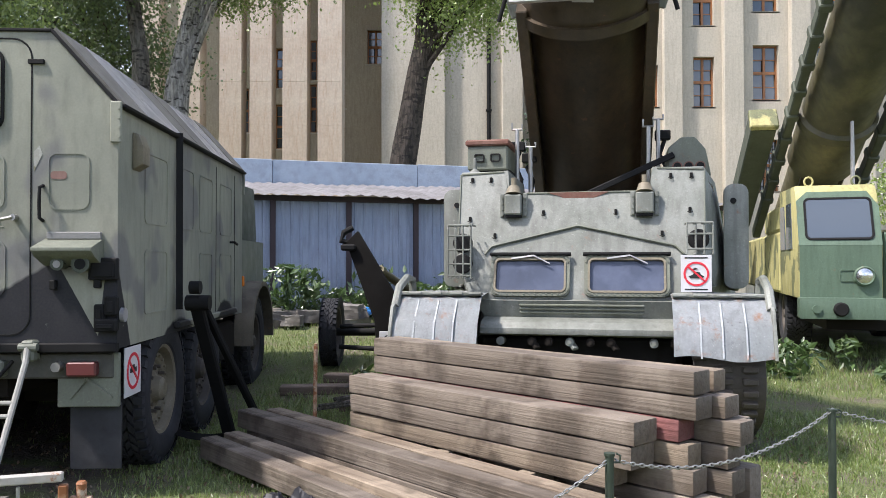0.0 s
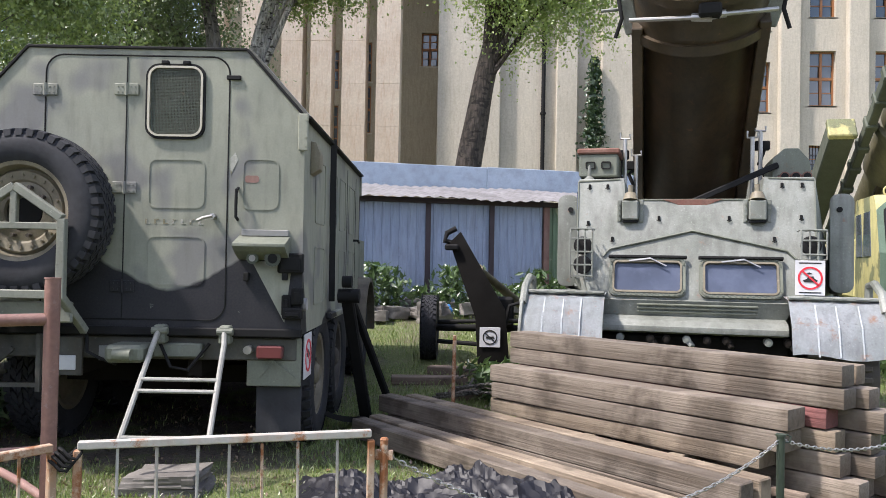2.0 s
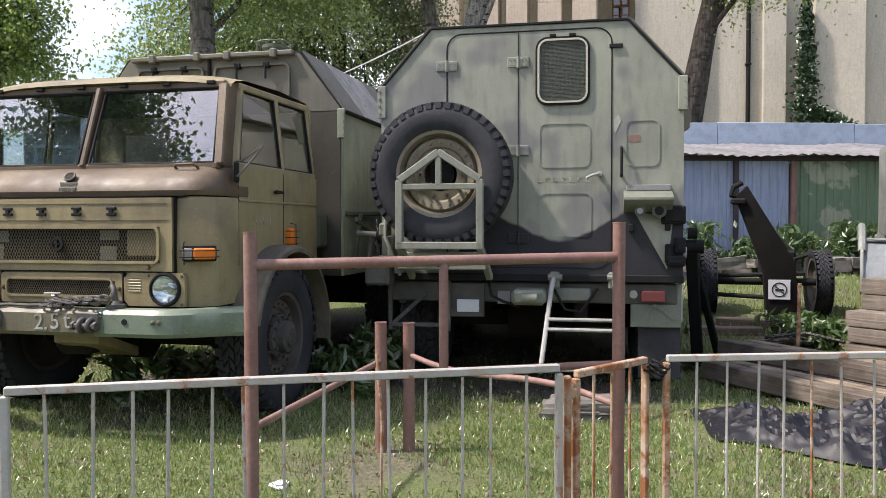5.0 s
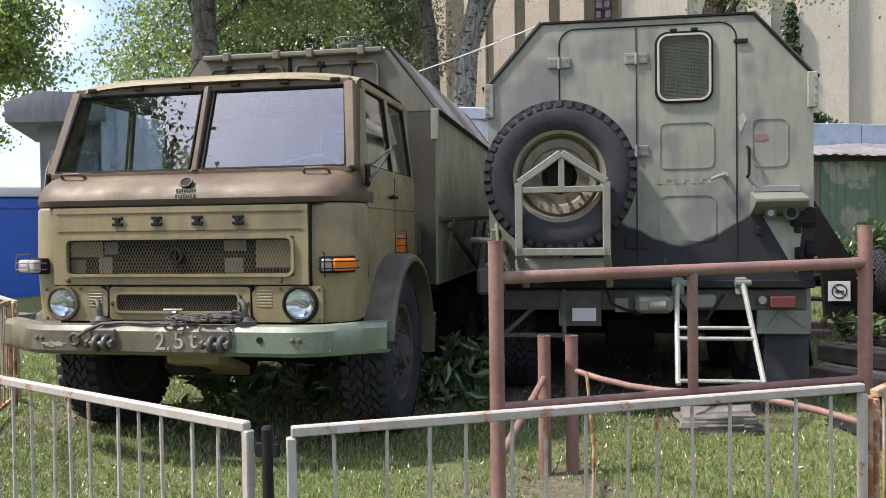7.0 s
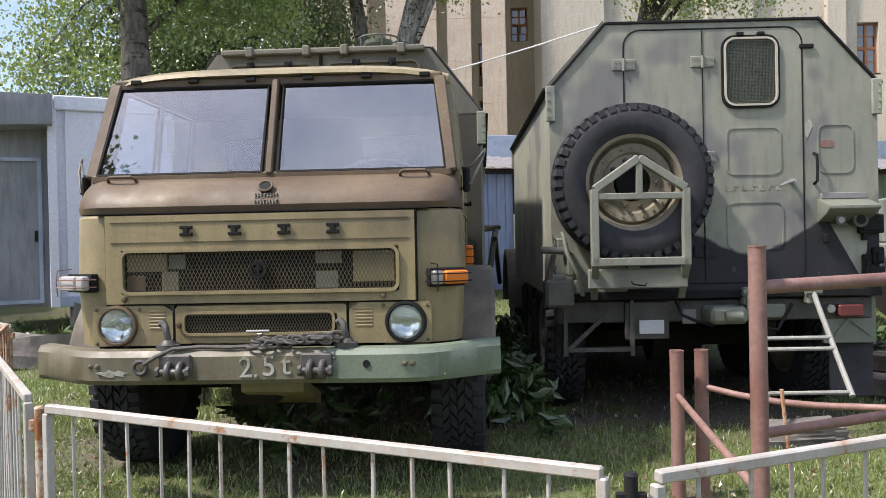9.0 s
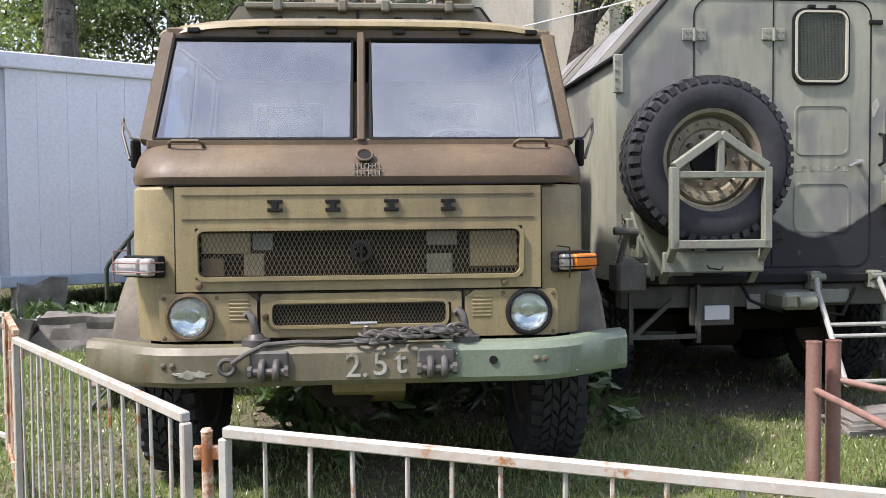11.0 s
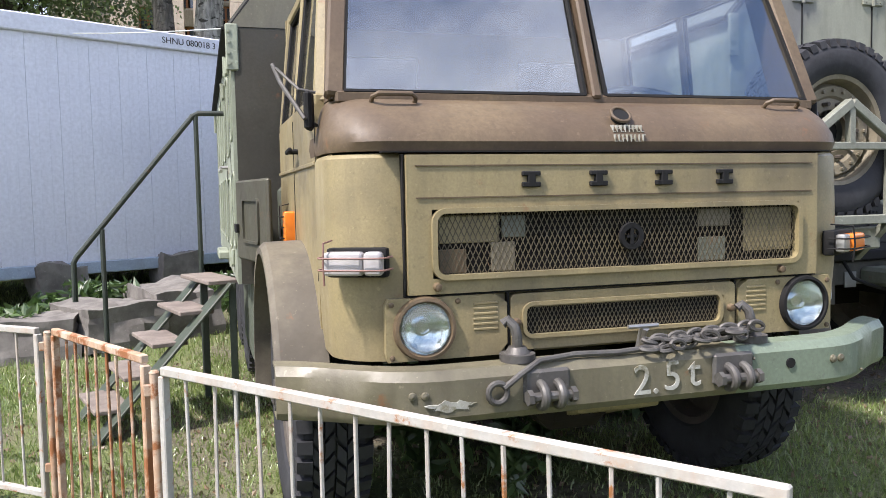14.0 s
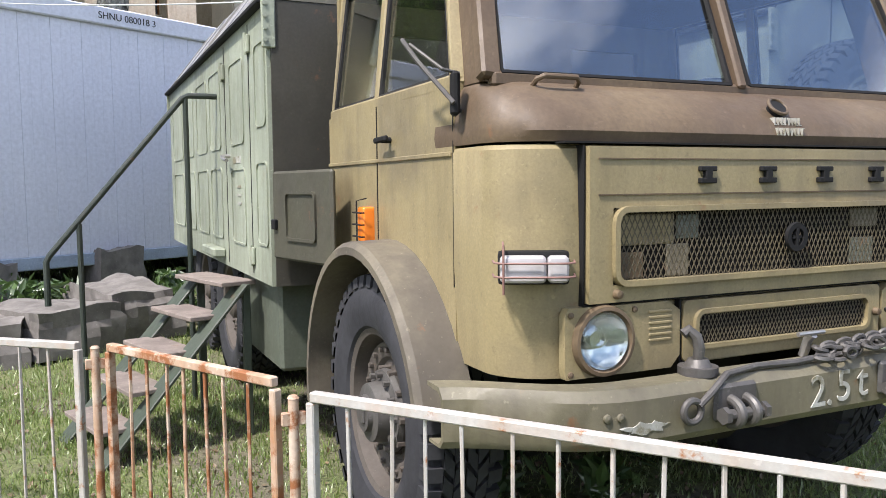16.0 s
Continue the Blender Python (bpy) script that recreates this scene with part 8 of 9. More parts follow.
for x, y, h in ((-0.66, 1.2, 0.75), (-0.55, 1.4, 0.6), (0.62, 1.3, 0.75), (0.72, 1.5, 0.85)):
    bm = bm_new()
    rod(bm, (x, y, 2.1), (x, y, 2.1 + h), 0.022, 10)
    pipe(bm, [(x - 0.05, y, 2.12 + h + 0.05), (x - 0.05, y, 2.1 + h), (x + 0.05, y, 2.1 + h), (x + 0.05, y, 2.1 + h + 0.05)], 0.012, 6)
    part("support_rod", bm, CHROME, tank)
bm = bm_new()
prism(bm, [(0.80, 2.34), (0.80, 2.62), (0.92, 2.72), (1.05, 2.72), (1.15, 2.6), (1.2, 2.34)], "y", 1.2, 1.9, 0.02)
part("roof_housing", bm, GREYGREEN, tank)
bm = bm_new()
for k in range(3):
    rod(bm, (0.86 + 0.10 * k, 0.75, 2.385), (0.86 + 0.10 * k, 1.2, 2.385), 0.045, 14)
sm = part("smoke_tubes", bm, RUSTRED, tank)
bm = bm_new()
for k in range(3):
    rod(bm, (0.86 + 0.10 * k, 0.745, 2.385), (0.86 + 0.10 * k, 0.75, 2.385), 0.034, 14)
part("tube_mouth", bm, BLACKMETAL, sm)
bm = bm_new()
bar(bm, (0.02, 1.0, 2.16), (0.85, 1.2, 2.55), 0.07, 0.06, 0.01)
part("hydraulic_arm", bm, BLACKMETAL, tank)
for x, y, z0, z1 in ((-0.72, 1.7, 2.2, 2.7), (-0.62, 1.9, 2.2, 2.6), (-0.8, 1.8, 2.2, 2.5), (0.78, 1.9, 2.3, 2.8)):
    bm = bm_new()
    pipe(bm, [(x, y, z0), (x + 0.04, y, z0 + 0.2), (x - 0.03, y, z0 + 0.35), (x + 0.02, y, z1)], 0.022, 8)
    box(bm, x - 0.08, x + 0.08, y - 0.05, y + 0.05, z1, z1 + 0.1, 0.01)
    part("cable_bundle", bm, BLACKMETAL, tank)
# launching cradle: trough between two side rails, with collar at its head
C0, C1 = Vector((0.02, 2.75, 2.08)), Vector((0.06, 0.66, 3.90))
ax = (C1 - C0).normalized()
side = Vector((1, 0, 0))
upn = side.cross(ax).normalized()
if upn.z < 0:
    upn.negate()


def cradle_pt(f, u, v):
    return C0.lerp(C1, f) + side * u + upn * v


bm = bm_new()
secs = []
for f in (0.0, 0.1, 0.3, 0.5, 0.7, 0.9, 1.0):
    secs.append([bm.verts.new(cradle_pt(f, 0.565 * math.cos(a), 0.18 - 0.46 * math.sin(a))) for a in np.linspace(0, math.pi, 25)])
for p, q in zip(secs, secs[1:]):
    for i in range(24):
        bm.faces.new((p[i], p[i + 1], q[i + 1], q[i]))
bmesh.ops.solidify(bm, geom=bm.faces[:], thickness=0.03)
bmesh.ops.recalc_face_normals(bm, faces=bm.faces[:])
part("cradle_trough", bm, TROUGH, tank, "dark brown launching trough", smooth=50)
for s in (-1, 1):
    bm = bm_new()
    bar(bm, cradle_pt(-0.05, s * 0.57, 0.0), cradle_pt(1.02, s * 0.59, 0.0), 0.11, 0.30, 0.01, up=upn)
    part("cradle_rail", bm, TROUGH, tank)
    bm = bm_new()
    bar(bm, cradle_pt(0.97, s * 0.62, 0.0), cradle_pt(1.08, s * 0.72, 0.16), 0.16, 0.12, 0.015, up=upn)
    rod(bm, cradle_pt(1.05, s * 0.70, 0.1), cradle_pt(1.05, s * 0.95, 0.08), 0.018, 8)
    part("collar_lug", bm, TANKPAINT, tank)


def collar(f0, f1, r0, r1, name, mt):
    bm = bm_new()
    secs = []
    for f, r in ((f0, r0), (f1, r0), (f1, r1), (f0, r1)):
        secs.append([bm.verts.new(cradle_pt(f, r * 1.06 * math.cos(a), 0.18 - r * 0.92 * math.sin(a))) for a in np.linspace(-0.25, math.pi + 0.25, 33)])
    for p, q in zip(secs, secs[1:] + secs[:1]):
        for i in range(32):
            bm.faces.new((p[i], p[i + 1], q[i + 1], q[i]))
    bmesh.ops.recalc_face_normals(bm, faces=bm.faces[:])
    return part(name, bm, mt, tank, smooth=40)


collar(0.955, 0.995, 0.64, 0.52, "collar_ring", TROUGH)
collar(0.995, 1.14, 0.60, 0.56, "collar_sleeve", TROUGH)
collar(1.14, 1.17, 0.64, 0.50, "collar_ring", TROUGH)
collar(1.17, 1.45, 0.56, 0.50, "nose_sleeve", DARKGREEN)
bm = bm_new()
secs = [bm.verts.new(cradle_pt(1.30, 0.5 * math.cos(a), 0.18 - 0.46 * math.sin(a))) for a in np.linspace(0, 2 * math.pi, 33)[:-1]]
bm.faces.new(secs)
part("nose_bulkhead", bm, TROUGH, tank)
for s, v0, u1, v1 in ((-1, -0.34, 0.02, -0.45), (1, -0.30, 0.08, -0.42)):
    bm = bm_new()
    rod(bm, cradle_pt(1.10, s * 0.66, v0), cradle_pt(1.12, u1, v1), 0.022, 10)
    rod(bm, cradle_pt(1.12, u1 + s * 0.12, v1 + 0.01), cradle_pt(1.12, u1 - s * 0.06, v1 - 0.02), 0.038, 10)
    part("lock_rod", bm, CHROME, tank)
bm = bm_new()
box(bm, -0.10, 0.10, -0.08, 0.08, -0.06, 0.06, 0.02, Matrix.Translation(cradle_pt(1.14, 0.06, -0.44)))
part("lock_block", bm, BLACKMETAL, tank)
for s in (-1, 1):
    bm = bm_new()
    pipe(bm, [cradle_pt(1.0, s * 0.7, 0.2), cradle_pt(1.1, s * 0.78, 0.1), cradle_pt(1.05, s * 0.74, -0.08), cradle_pt(1.0, s * 0.8, -0.2)], 0.02, 8)
    part("cable_loop", bm, BLACKMETAL, tank)

# ---- large wheeled launcher in yellow and green ----
Z = pose(6.45, 11.1, 0, 0, 0, -16)
maz = thing("wheeled_launcher", Z, "large wheeled missile launcher lorry in yellow and green", "military vehicle")
for s in (-1, 1):
    cx = s * 0.85
    bm = bm_new()
    prism(bm, [(0.0, 1.0), (0.0, 1.75), (0.28, 2.5), (0.42, 2.66), (2.0, 2.70), (2.0, 1.0)], "x", cx - 0.55, cx + 0.55, 0.04)
    cb = part("cab", bm, YELLOW, maz, "cab with yellow flank and fresh green nose")
    bm = bm_new()
    prism(bm, [(-0.02, 0.98), (-0.025, 1.76), (0.0, 1.76), (0.02, 0.98)], "x", cx - 0.53, cx + 0.53)
    part("nose_panel", bm, MAZGREEN, cb)
    m = Matrix.Translation((cx, -0.012, 1.76)) @ Matrix.Rotation(radians(-20.5), 4, "X")
    bm = bm_new()
    prism(bm, [(-0.54, 0.0), (0.54, 0.0), (0.54, 0.6), (0.40, 0.84), (-0.40, 0.84), (-0.54, 0.7)], "y", -0.012, 0.012, m=m)
    part("windscreen_surround", bm, MAZGREEN, cb)
    bm = bm_new()
    rim(bm, -0.45, 0.45, 0.08, 0.74, 0.08, 0.03, -0.03, 0.0, m)
    part("rubber_seal", bm, BLACKMETAL, cb)
    bm = bm_new()
    prism(bm, rounded(-0.42, 0.42, 0.11, 0.71, 0.06), "y", -0.022, -0.014, m=m)
    part("windscreen_pane", bm, DARKGLASS, cb)
    bm = bm_new()
    prism(bm, rounded(cx - 0.56, cx + 0.56, 0.72, 1.02, 0.03), "y", -0.14, 0.05, 0.01)
    bp = part("bumper", bm, MAZGREEN, maz)
    bm = bm_new()
    lathe(bm, [(0.001, 0.06), (0.08, 0.06), (0.10, 0.03), (0.10, 0.0), (0.001, 0.0)], 24, Matrix.Translation((cx - 0.02, -0.14, 0.86)) @ Matrix.Rotation(radians(-90), 4, "Z"))
    part("fog_lamp", bm, BLACKMETAL, bp)
    bm = bm_new()
    rod(bm, (cx - 0.33, -0.14, 0.86), (cx - 0.33, -0.17, 0.86), 0.06, 16)
    part("plug", bm, MAZGREEN, bp)
    hm = Matrix.Translation((cx - 0.30 * s * (1 if s < 0 else 1), -0.02, 1.33)) @ Matrix.Rotation(radians(-90), 4, "Z")
    bm = bm_new()
    lathe(bm, [(0.11, 0.0), (0.135, 0.0), (0.14, 0.05), (0.12, 0.075), (0.11, 0.06)], 28, hm, close=True)
    hh = part("headlamp", bm, MAZGREEN, cb)
    bm = bm_new()
    lathe(bm, [(0.001, 0.085), (0.06, 0.08), (0.115, 0.055), (0.115, 0.0), (0.001, 0.0)], 28, hm)
    part("lens", bm, LENS, hh)
    bm = bm_new()
    rim(bm, cx - 0.02, cx + 0.33, 1.25, 1.42, 0.04, 0.015, -0.035, -0.02)
    part("pressed_panel", bm, MAZGREEN, cb)
    for y0, y1 in ((0.55, 1.15), (1.3, 1.85)):
        bm = bm_new()
        prism(bm, [(y0, 1.72), (y0 + 0.12, 2.42), (y1, 2.42), (y1, 1.72)], "x", s * 1.395, s * 1.412)
        part("side_pane", bm, DARKGLASS, cb)
    for x in (-0.3, 0.35):
        bm = bm_new()
        pipe(bm, [(cx + x + 0.06 * math.cos(a), 0.7, 2.74 + 0.07 * math.sin(a)) for a in np.linspace(0, 6.28, 13)], 0.016, 6)
        part("lifting_eye", bm, YELLOW, cb)
bm = bm_new()
box(bm, -0.28, 0.28, 0.1, 2.0, 0.9, 1.95, 0.03)
for k in range(7):
    box(bm, -0.22 + 0.065 * k, -0.19 + 0.065 * k, 0.06, 0.12, 1.1, 1.85)
part("radiator_hood", bm, MAZGREEN, maz)
bm = bm_new()
box(bm, -1.4, 1.4, 2.1, 9.0, 1.0, 2.05, 0.05)
box(bm, -1.38, -0.6, 2.1, 4.5, 2.05, 2.5, 0.05)
part("hull", bm, YELLOW, maz)
bm = bm_new()
box(bm, -1.0, 1.0, 0.2, 9.0, 0.55, 1.0)
part("chassis", bm, UNDER, maz)
for y in (2.95, 4.5, 6.0, 7.5):
    for s in (-1, 1):
        wheel(maz, pose(s * 1.05, y, 0.62, 0, 0, 0 if s > 0 else 180), 0.62, 0.40)
L0, L1 = Vector((-0.85, 4.2, 2.2)), Vector((-0.35, -0.9, 5.45))
la = (L1 - L0).normalized()
bm = bm_new()
lathe(bm, [(0.46, 0.0), (0.46, 2.0), (0.54, 2.05), (0.54, 3.0), (0.60, 3.05), (0.60, 3.2), (0.54, 3.25), (0.54, 7.5), (0.001, 7.5)], 40, Matrix.Translation(L0) @ la.to_track_quat("X", "Z").to_matrix().to_4x4())
part("missile_tube", bm, OLIVE_TUBE, maz, "olive drab missile tube raised forward", smooth=40)
for u in (-0.72, 0.72):
    bm = bm_new()
    q = Vector((u, 0, -0.12))
    bar(bm, L0 + q, L0 + la * 6.2 + q, 0.14, 0.2, 0.02)
    for k in range(9):
        c = L0 + la * (1.2 + 0.55 * k) + q
        bar(bm, c - la * 0.07, c + la * 0.07, 0.19, 0.26, 0.02)
    part("launch_rail", bm, DARKGREEN, maz)
bm = bm_new()
q = Vector((-1.12, 0, -0.1))
bar(bm, L0 + la * 0.4 + q, L0 + la * 3.2 + q, 0.40, 0.34, 0.02)
cas = part("side_casing", bm, DARKGREEN, maz)
bm = bm_new()
bar(bm, L0 + la * 3.2 + q, L0 + la * 3.32 + q, 0.44, 0.38, 0.02)
part("end_cap", bm, YELLOW, cas, "yellow-green end cap")
bm = bm_new()
for sx, uy in ((-0.5, 0.6), (0.45, 0.6)):
    rod(bm, (sx, 0.9, 2.6), (sx, 0.95, 5.2), 0.03, 8)
part("stay_rod", bm, CHROME, maz)
bm = bm_new()
q = Vector((0.0, 0, -0.3))
bar(bm, L0 + la * -0.5 + q, L0 + la * 5.0 + q, 0.7, 0.25, 0.03)
part("erector_beam", bm, TROUGH, maz)

# ---- old field gun carriage ----
G = pose(-0.72, 10.3, gz(-0.6, 10.3))
gun = thing("field_gun", G, "small black field gun carriage with raised trail and rubber tyres", "gun")
bm = bm_new()
prism(bm, [(-0.44, 1.56), (-0.30, 1.70), (0.28, 0.72), (0.34, 0.02), (-0.06, 0.02), (-0.10, 0.62)], "y", -0.75, -0.60, 0.015, pose(0, 0, 0))
part("trail", bm, GAP, gun)
bm = bm_new()
pipe(bm, [(-0.36, -0.7, 1.55), (-0.50, -0.72, 1.58), (-0.47, -0.72, 1.68), (-0.36, -0.7, 1.74)], 0.035, 8)
box(bm, -0.50, -0.32, -0.8, -0.66, 1.46, 1.54, 0.02)
part("tow_eye", bm, BLACKMETAL, gun)
bm = bm_new()
rod(bm, (-0.7, 0.1, 0.42), (0.75, 0.1, 0.42), 0.05, 12)
rod(bm, (-0.6, -0.1, 0.25), (0.3, -0.3, 0.22), 0.03, 10)
rod(bm, (-0.6, 0.0, 0.5), (0.5, -0.2, 0.55), 0.03, 10)
part("axle", bm, BLACKMETAL, gun)
for s in (-1, 1):
    wheel(gun, pose(s * 0.72, 0.1, 0.42, 0, 0, 0 if s > 0 else 180), 0.44, 0.20, lugs=34)
bm = bm_new()
rod(bm, (-0.06, -0.35, 1.22), (0.55, 0.9, 0.72), 0.05, 14, 0.065)
lathe(bm, [(0.045, 0.0), (0.065, 0.0), (0.065, 0.05), (0.045, 0.05)], 16, Matrix.Translation((-0.07, -0.37, 1.23)) @ Vector((0.61, 1.25, -0.5)).to_track_quat("X", "Z").to_matrix().to_4x4(), close=True)
part("barrel", bm, OLIVE_TUBE, gun)
bm = bm_new()
box(bm, -0.03, 0.42, -0.02, 0.3, 0.45, 0.85, 0.03)
part("cradle", bm, BLACKMETAL, gun)
bm = bm_new()
pipe(bm, [(0.3, -0.3, 0.5), (0.35, -0.3, 0.75), (0.5, -0.3, 0.8)], 0.025, 8)
part("hand_crank", bm, BLACKMETAL, gun)
bm = bm_new()
box(bm, -0.04, 0.22, -0.77, -0.76, 0.25, 0.50, 0.002)
gs = part("warning_sign", bm, WHITESIGN, gun, "small white no-climbing sign")
bm = bm_new()
lathe(bm, [(0.078, 0.0), (0.092, 0.0), (0.092, 0.004), (0.078, 0.004)], 28, Matrix.Translation((0.09, -0.771, 0.375)) @ Matrix.Rotation(radians(-90), 4, "Z"), close=True)
bar(bm, (0.03, -0.775, 0.43), (0.15, -0.775, 0.32), 0.012, 0.004, up=(0, 1, 0))
box(bm, 0.04, 0.14, -0.776, -0.772, 0.36, 0.385)
part("pictogram", bm, BLACKSIGN, gs)

# ---- trees, weeds and grass ----
def leaf_mat(name, c1, c2, trans=0.45):
    mt = bpy.data.materials.new(name)
    mt.use_nodes = True
    n, l = mt.node_tree.nodes, mt.node_tree.links
    n.clear()
    geo = n.new("ShaderNodeNewGeometry")
    col = n.new("ShaderNodeMixRGB")
    col.inputs["Color1"].default_value, col.inputs["Color2"].default_value = (*c1, 1), (*c2, 1)
    l.new(geo.outputs["Random Per Island"], col.inputs["Fac"])
    d, t, g = n.new("ShaderNodeBsdfDiffuse"), n.new("ShaderNodeBsdfTranslucent"), n.new("ShaderNodeBsdfGlossy")
    g.inputs["Roughness"].default_value = 0.4
    m1, m2 = n.new("ShaderNodeMixShader"), n.new("ShaderNodeMixShader")
    m1.inputs[0].default_value, m2.inputs[0].default_value = trans, 0.10
    out = n.new("ShaderNodeOutputMaterial")
    l.new(col.outputs["Color"], d.inputs["Color"])
    l.new(col.outputs["Color"], t.inputs["Color"])
    l.new(d.outputs[0], m1.inputs[1])
    l.new(t.outputs[0], m1.inputs[2])
    l.new(m1.outputs[0], m2.inputs[1])
    l.new(g.outputs[0], m2.inputs[2])
    l.new(m2.outputs[0], out.inputs["Surface"])
    return mt


LEAF = leaf_mat("poplar_leaf", (0.11, 0.18, 0.035), (0.32, 0.41, 0.11), 0.55)
LEAFDARK = leaf_mat("dark_leaf", (0.06, 0.105, 0.03), (0.15, 0.22, 0.065), 0.5)
LEAFBRIGHT = leaf_mat("bright_leaf", (0.16, 0.26, 0.05), (0.36, 0.46, 0.12), 0.55)
IVY = leaf_mat("ivy_leaf", (0.02, 0.05, 0.02), (0.05, 0.10, 0.03), 0.2)
GRASS = leaf_mat("grass_blade", (0.135, 0.205, 0.045), (0.27, 0.34, 0.10), 0.4)
DRYGRASS = leaf_mat("dry_grass_blade", (0.20, 0.17, 0.08), (0.30, 0.26, 0.13), 0.3)
WEED = leaf_mat("nettle_leaf", (0.05, 0.10, 0.025), (0.10, 0.17, 0.045), 0.35)


def bark_mat(name, c1, c2, marks):
    mt, n, l, b = nodes_of(name)
    nt = mt.node_tree
    c = mix_col(nt, noise_fac(nt, 5, 8, 0.40, 0.60, (2.5, 2.5, 0.7)), c1, c2)
    c = mix_col(nt, noise_fac(nt, 3.2, 7, 0.55, 0.62, (1.2, 1.2, 2.8)), c, marks)
    l.new(c, b.inputs["Base Color"])
    b.inputs["Roughness"].default_value = 0.95
    add_bump(nt, b, noise_fac(nt, 9, 7, 0.3, 0.7, (2.2, 2.2, 0.5)), 1.0, 0.06)
    return mt


BARK_DARK = bark_mat("dark_furrowed_bark", (0.11, 0.09, 0.075), (0.05, 0.042, 0.036), (0.035, 0.03, 0.026))
BARK_PALE = bark_mat("pale_poplar_bark", (0.46, 0.44, 0.41), (0.21, 0.20, 0.185), (0.05, 0.045, 0.04))
BARK_GREY = bark_mat("grey_bark", (0.20, 0.185, 0.165), (0.11, 0.10, 0.09), (0.05, 0.045, 0.04))


def leaves_mesh(name, centres, size, rng, mat, parent=None, droop=0.0, aspect=1.25):
    """Many small four-cornered leaves about the given centres."""
    n = len(centres)
    a = rng.normal(size=(n, 3))
    a[:, 2] -= droop
    a /= np.linalg.norm(a, axis=1)[:, None]
    b = rng.normal(size=(n, 3))
    b -= a * (a * b).sum(1)[:, None]
    b /= np.linalg.norm(b, axis=1)[:, None]
    s = size * rng.uniform(0.6, 1.3, n)[:, None]
    nrm = np.cross(a, b)
    p = np.stack([centres - a * s * aspect * 0.5, centres + b * s * 0.42 + nrm * s * 0.12, centres + a * s * aspect * 0.5, centres - b * s * 0.42 + nrm * s * 0.12], 1).reshape(-1, 3)
    me = bpy.data.meshes.new(name)
    me.from_pydata(p.tolist(), [], np.arange(4 * n).reshape(n, 4).tolist())
    me.materials.append(mat)
    ob = new(name, me)
    if parent:
        ob.parent = parent
    return ob


def tree(x, y, line, r0, bark, leaf, seed, crown, count=9000, size=0.16, label="", limbs=9, hang=0.0, z0=None):
    """Tapered trunk through the given line of (dx, dy, z), limbs that fork, and leaf clumps along the twigs."""
    rng = np.random.default_rng(seed)
    rnd = random.Random(seed)
    t = thing("tree", pose(x, y, gz(x, y) if z0 is None else z0), label, "tree", "trees behind the yard")
    bm = bm_new()
    pts = [Vector(p) for p in line]
    fine = []
    for a, c in zip(pts, pts[1:]):
        for k in range(6):
            fine.append(a.lerp(c, k / 6))
    fine.append(pts[-1])
    top = pts[-1].z
    rings, seg = [], 14
    for p in fine:
        r = r0 * (1 - 0.75 * p.z / top) * (1 + 0.35 * math.exp(-p.z * 1.5))
        rings.append([bm.verts.new(p + Vector((math.cos(2 * math.pi * k / seg), math.sin(2 * math.pi * k / seg), 0)) * r * (1 + 0.10 * noise.noise(Vector((math.cos(2 * math.pi * k / seg) * 2, math.sin(2 * math.pi * k / seg) * 2, p.z * 0.8 + seed))))) for k in range(seg)])
    for p, q in zip(rings, rings[1:]):
        for k in range(seg):
            bm.faces.new((p[k], p[(k + 1) % seg], q[(k + 1) % seg], q[k]))
    twigs = []
    (cx, cy, cz), (rx, ry, rz) = crown
    count, size, limbs = int(count * 3.2), size * 0.56, int(limbs * 1.4)
    for k in range(limbs):
        f = rnd.uniform(0.45, 0.98)
        base = fine[int(f * (len(fine) - 1))]
        while True:
            u = Vector((rnd.uniform(-1, 1), rnd.uniform(-1, 1), rnd.uniform(-1, 1)))
            if 0.35 < u.length < 1:
                break
        end = Vector((cx + u.x * rx, cy + u.y * ry, cz + u.z * rz))
        mid = base.lerp(end, 0.5) + Vector((0, 0, 0.12 * (end - base).length))
        rr = r0 * 0.28 * (1 - 0.5 * f)
        prev, pr = base, rr
        for q, r2 in ((base.lerp(mid, 0.6), rr * 0.8), (mid, rr * 0.6), (mid.lerp(end, 0.5) - Vector((0, 0, hang * 0.2)), rr * 0.4), (end - Vector((0, 0, hang * 0.5)), rr * 0.15)):
            rod(bm, prev, q, pr, 6, r2)
            prev, pr = q, r2
        twigs += [(base.lerp(mid, 0.8), 0.8), (mid, 1.0), (mid.lerp(end, 0.5), 1.1), (end, 1.2)]
        for j in range(5):
            e2 = mid.lerp(end, rnd.uniform(0.2, 0.9))
            e3 = e2 + Vector((rnd.uniform(-1, 1) * rx, rnd.uniform(-1, 1) * ry, rnd.uniform(-0.8, 0.6) * rz)) * 0.45
            rod(bm, e2, e3, rr * 0.3, 5, rr * 0.08)
            twigs += [(e2.lerp(e3, 0.5), 0.8), (e3, 1.0)]
    part("trunk", bm, bark, t, smooth=60)
    cl, each = [], max(10, count // len(twigs))
    for p, w in twigs:
        k = int(each * w * rng.uniform(0.5, 1.4))
        s = 0.165 * (rx + ry) / 2 * rng.uniform(0.6, 1.3)
        c = rng.normal(size=(k, 3)) * np.array([s, s, s * 0.7]) + np.array(p)
        if hang:
            c[:, 2] -= hang * rng.random(k) ** 2 * 1.2
        cl.append(c)
    ob = leaves_mesh("crown", np.concatenate(cl), size, rng, leaf, t, droop=0.8 if hang else 0.2)
    tagged(ob, kind="stuff")
    return t


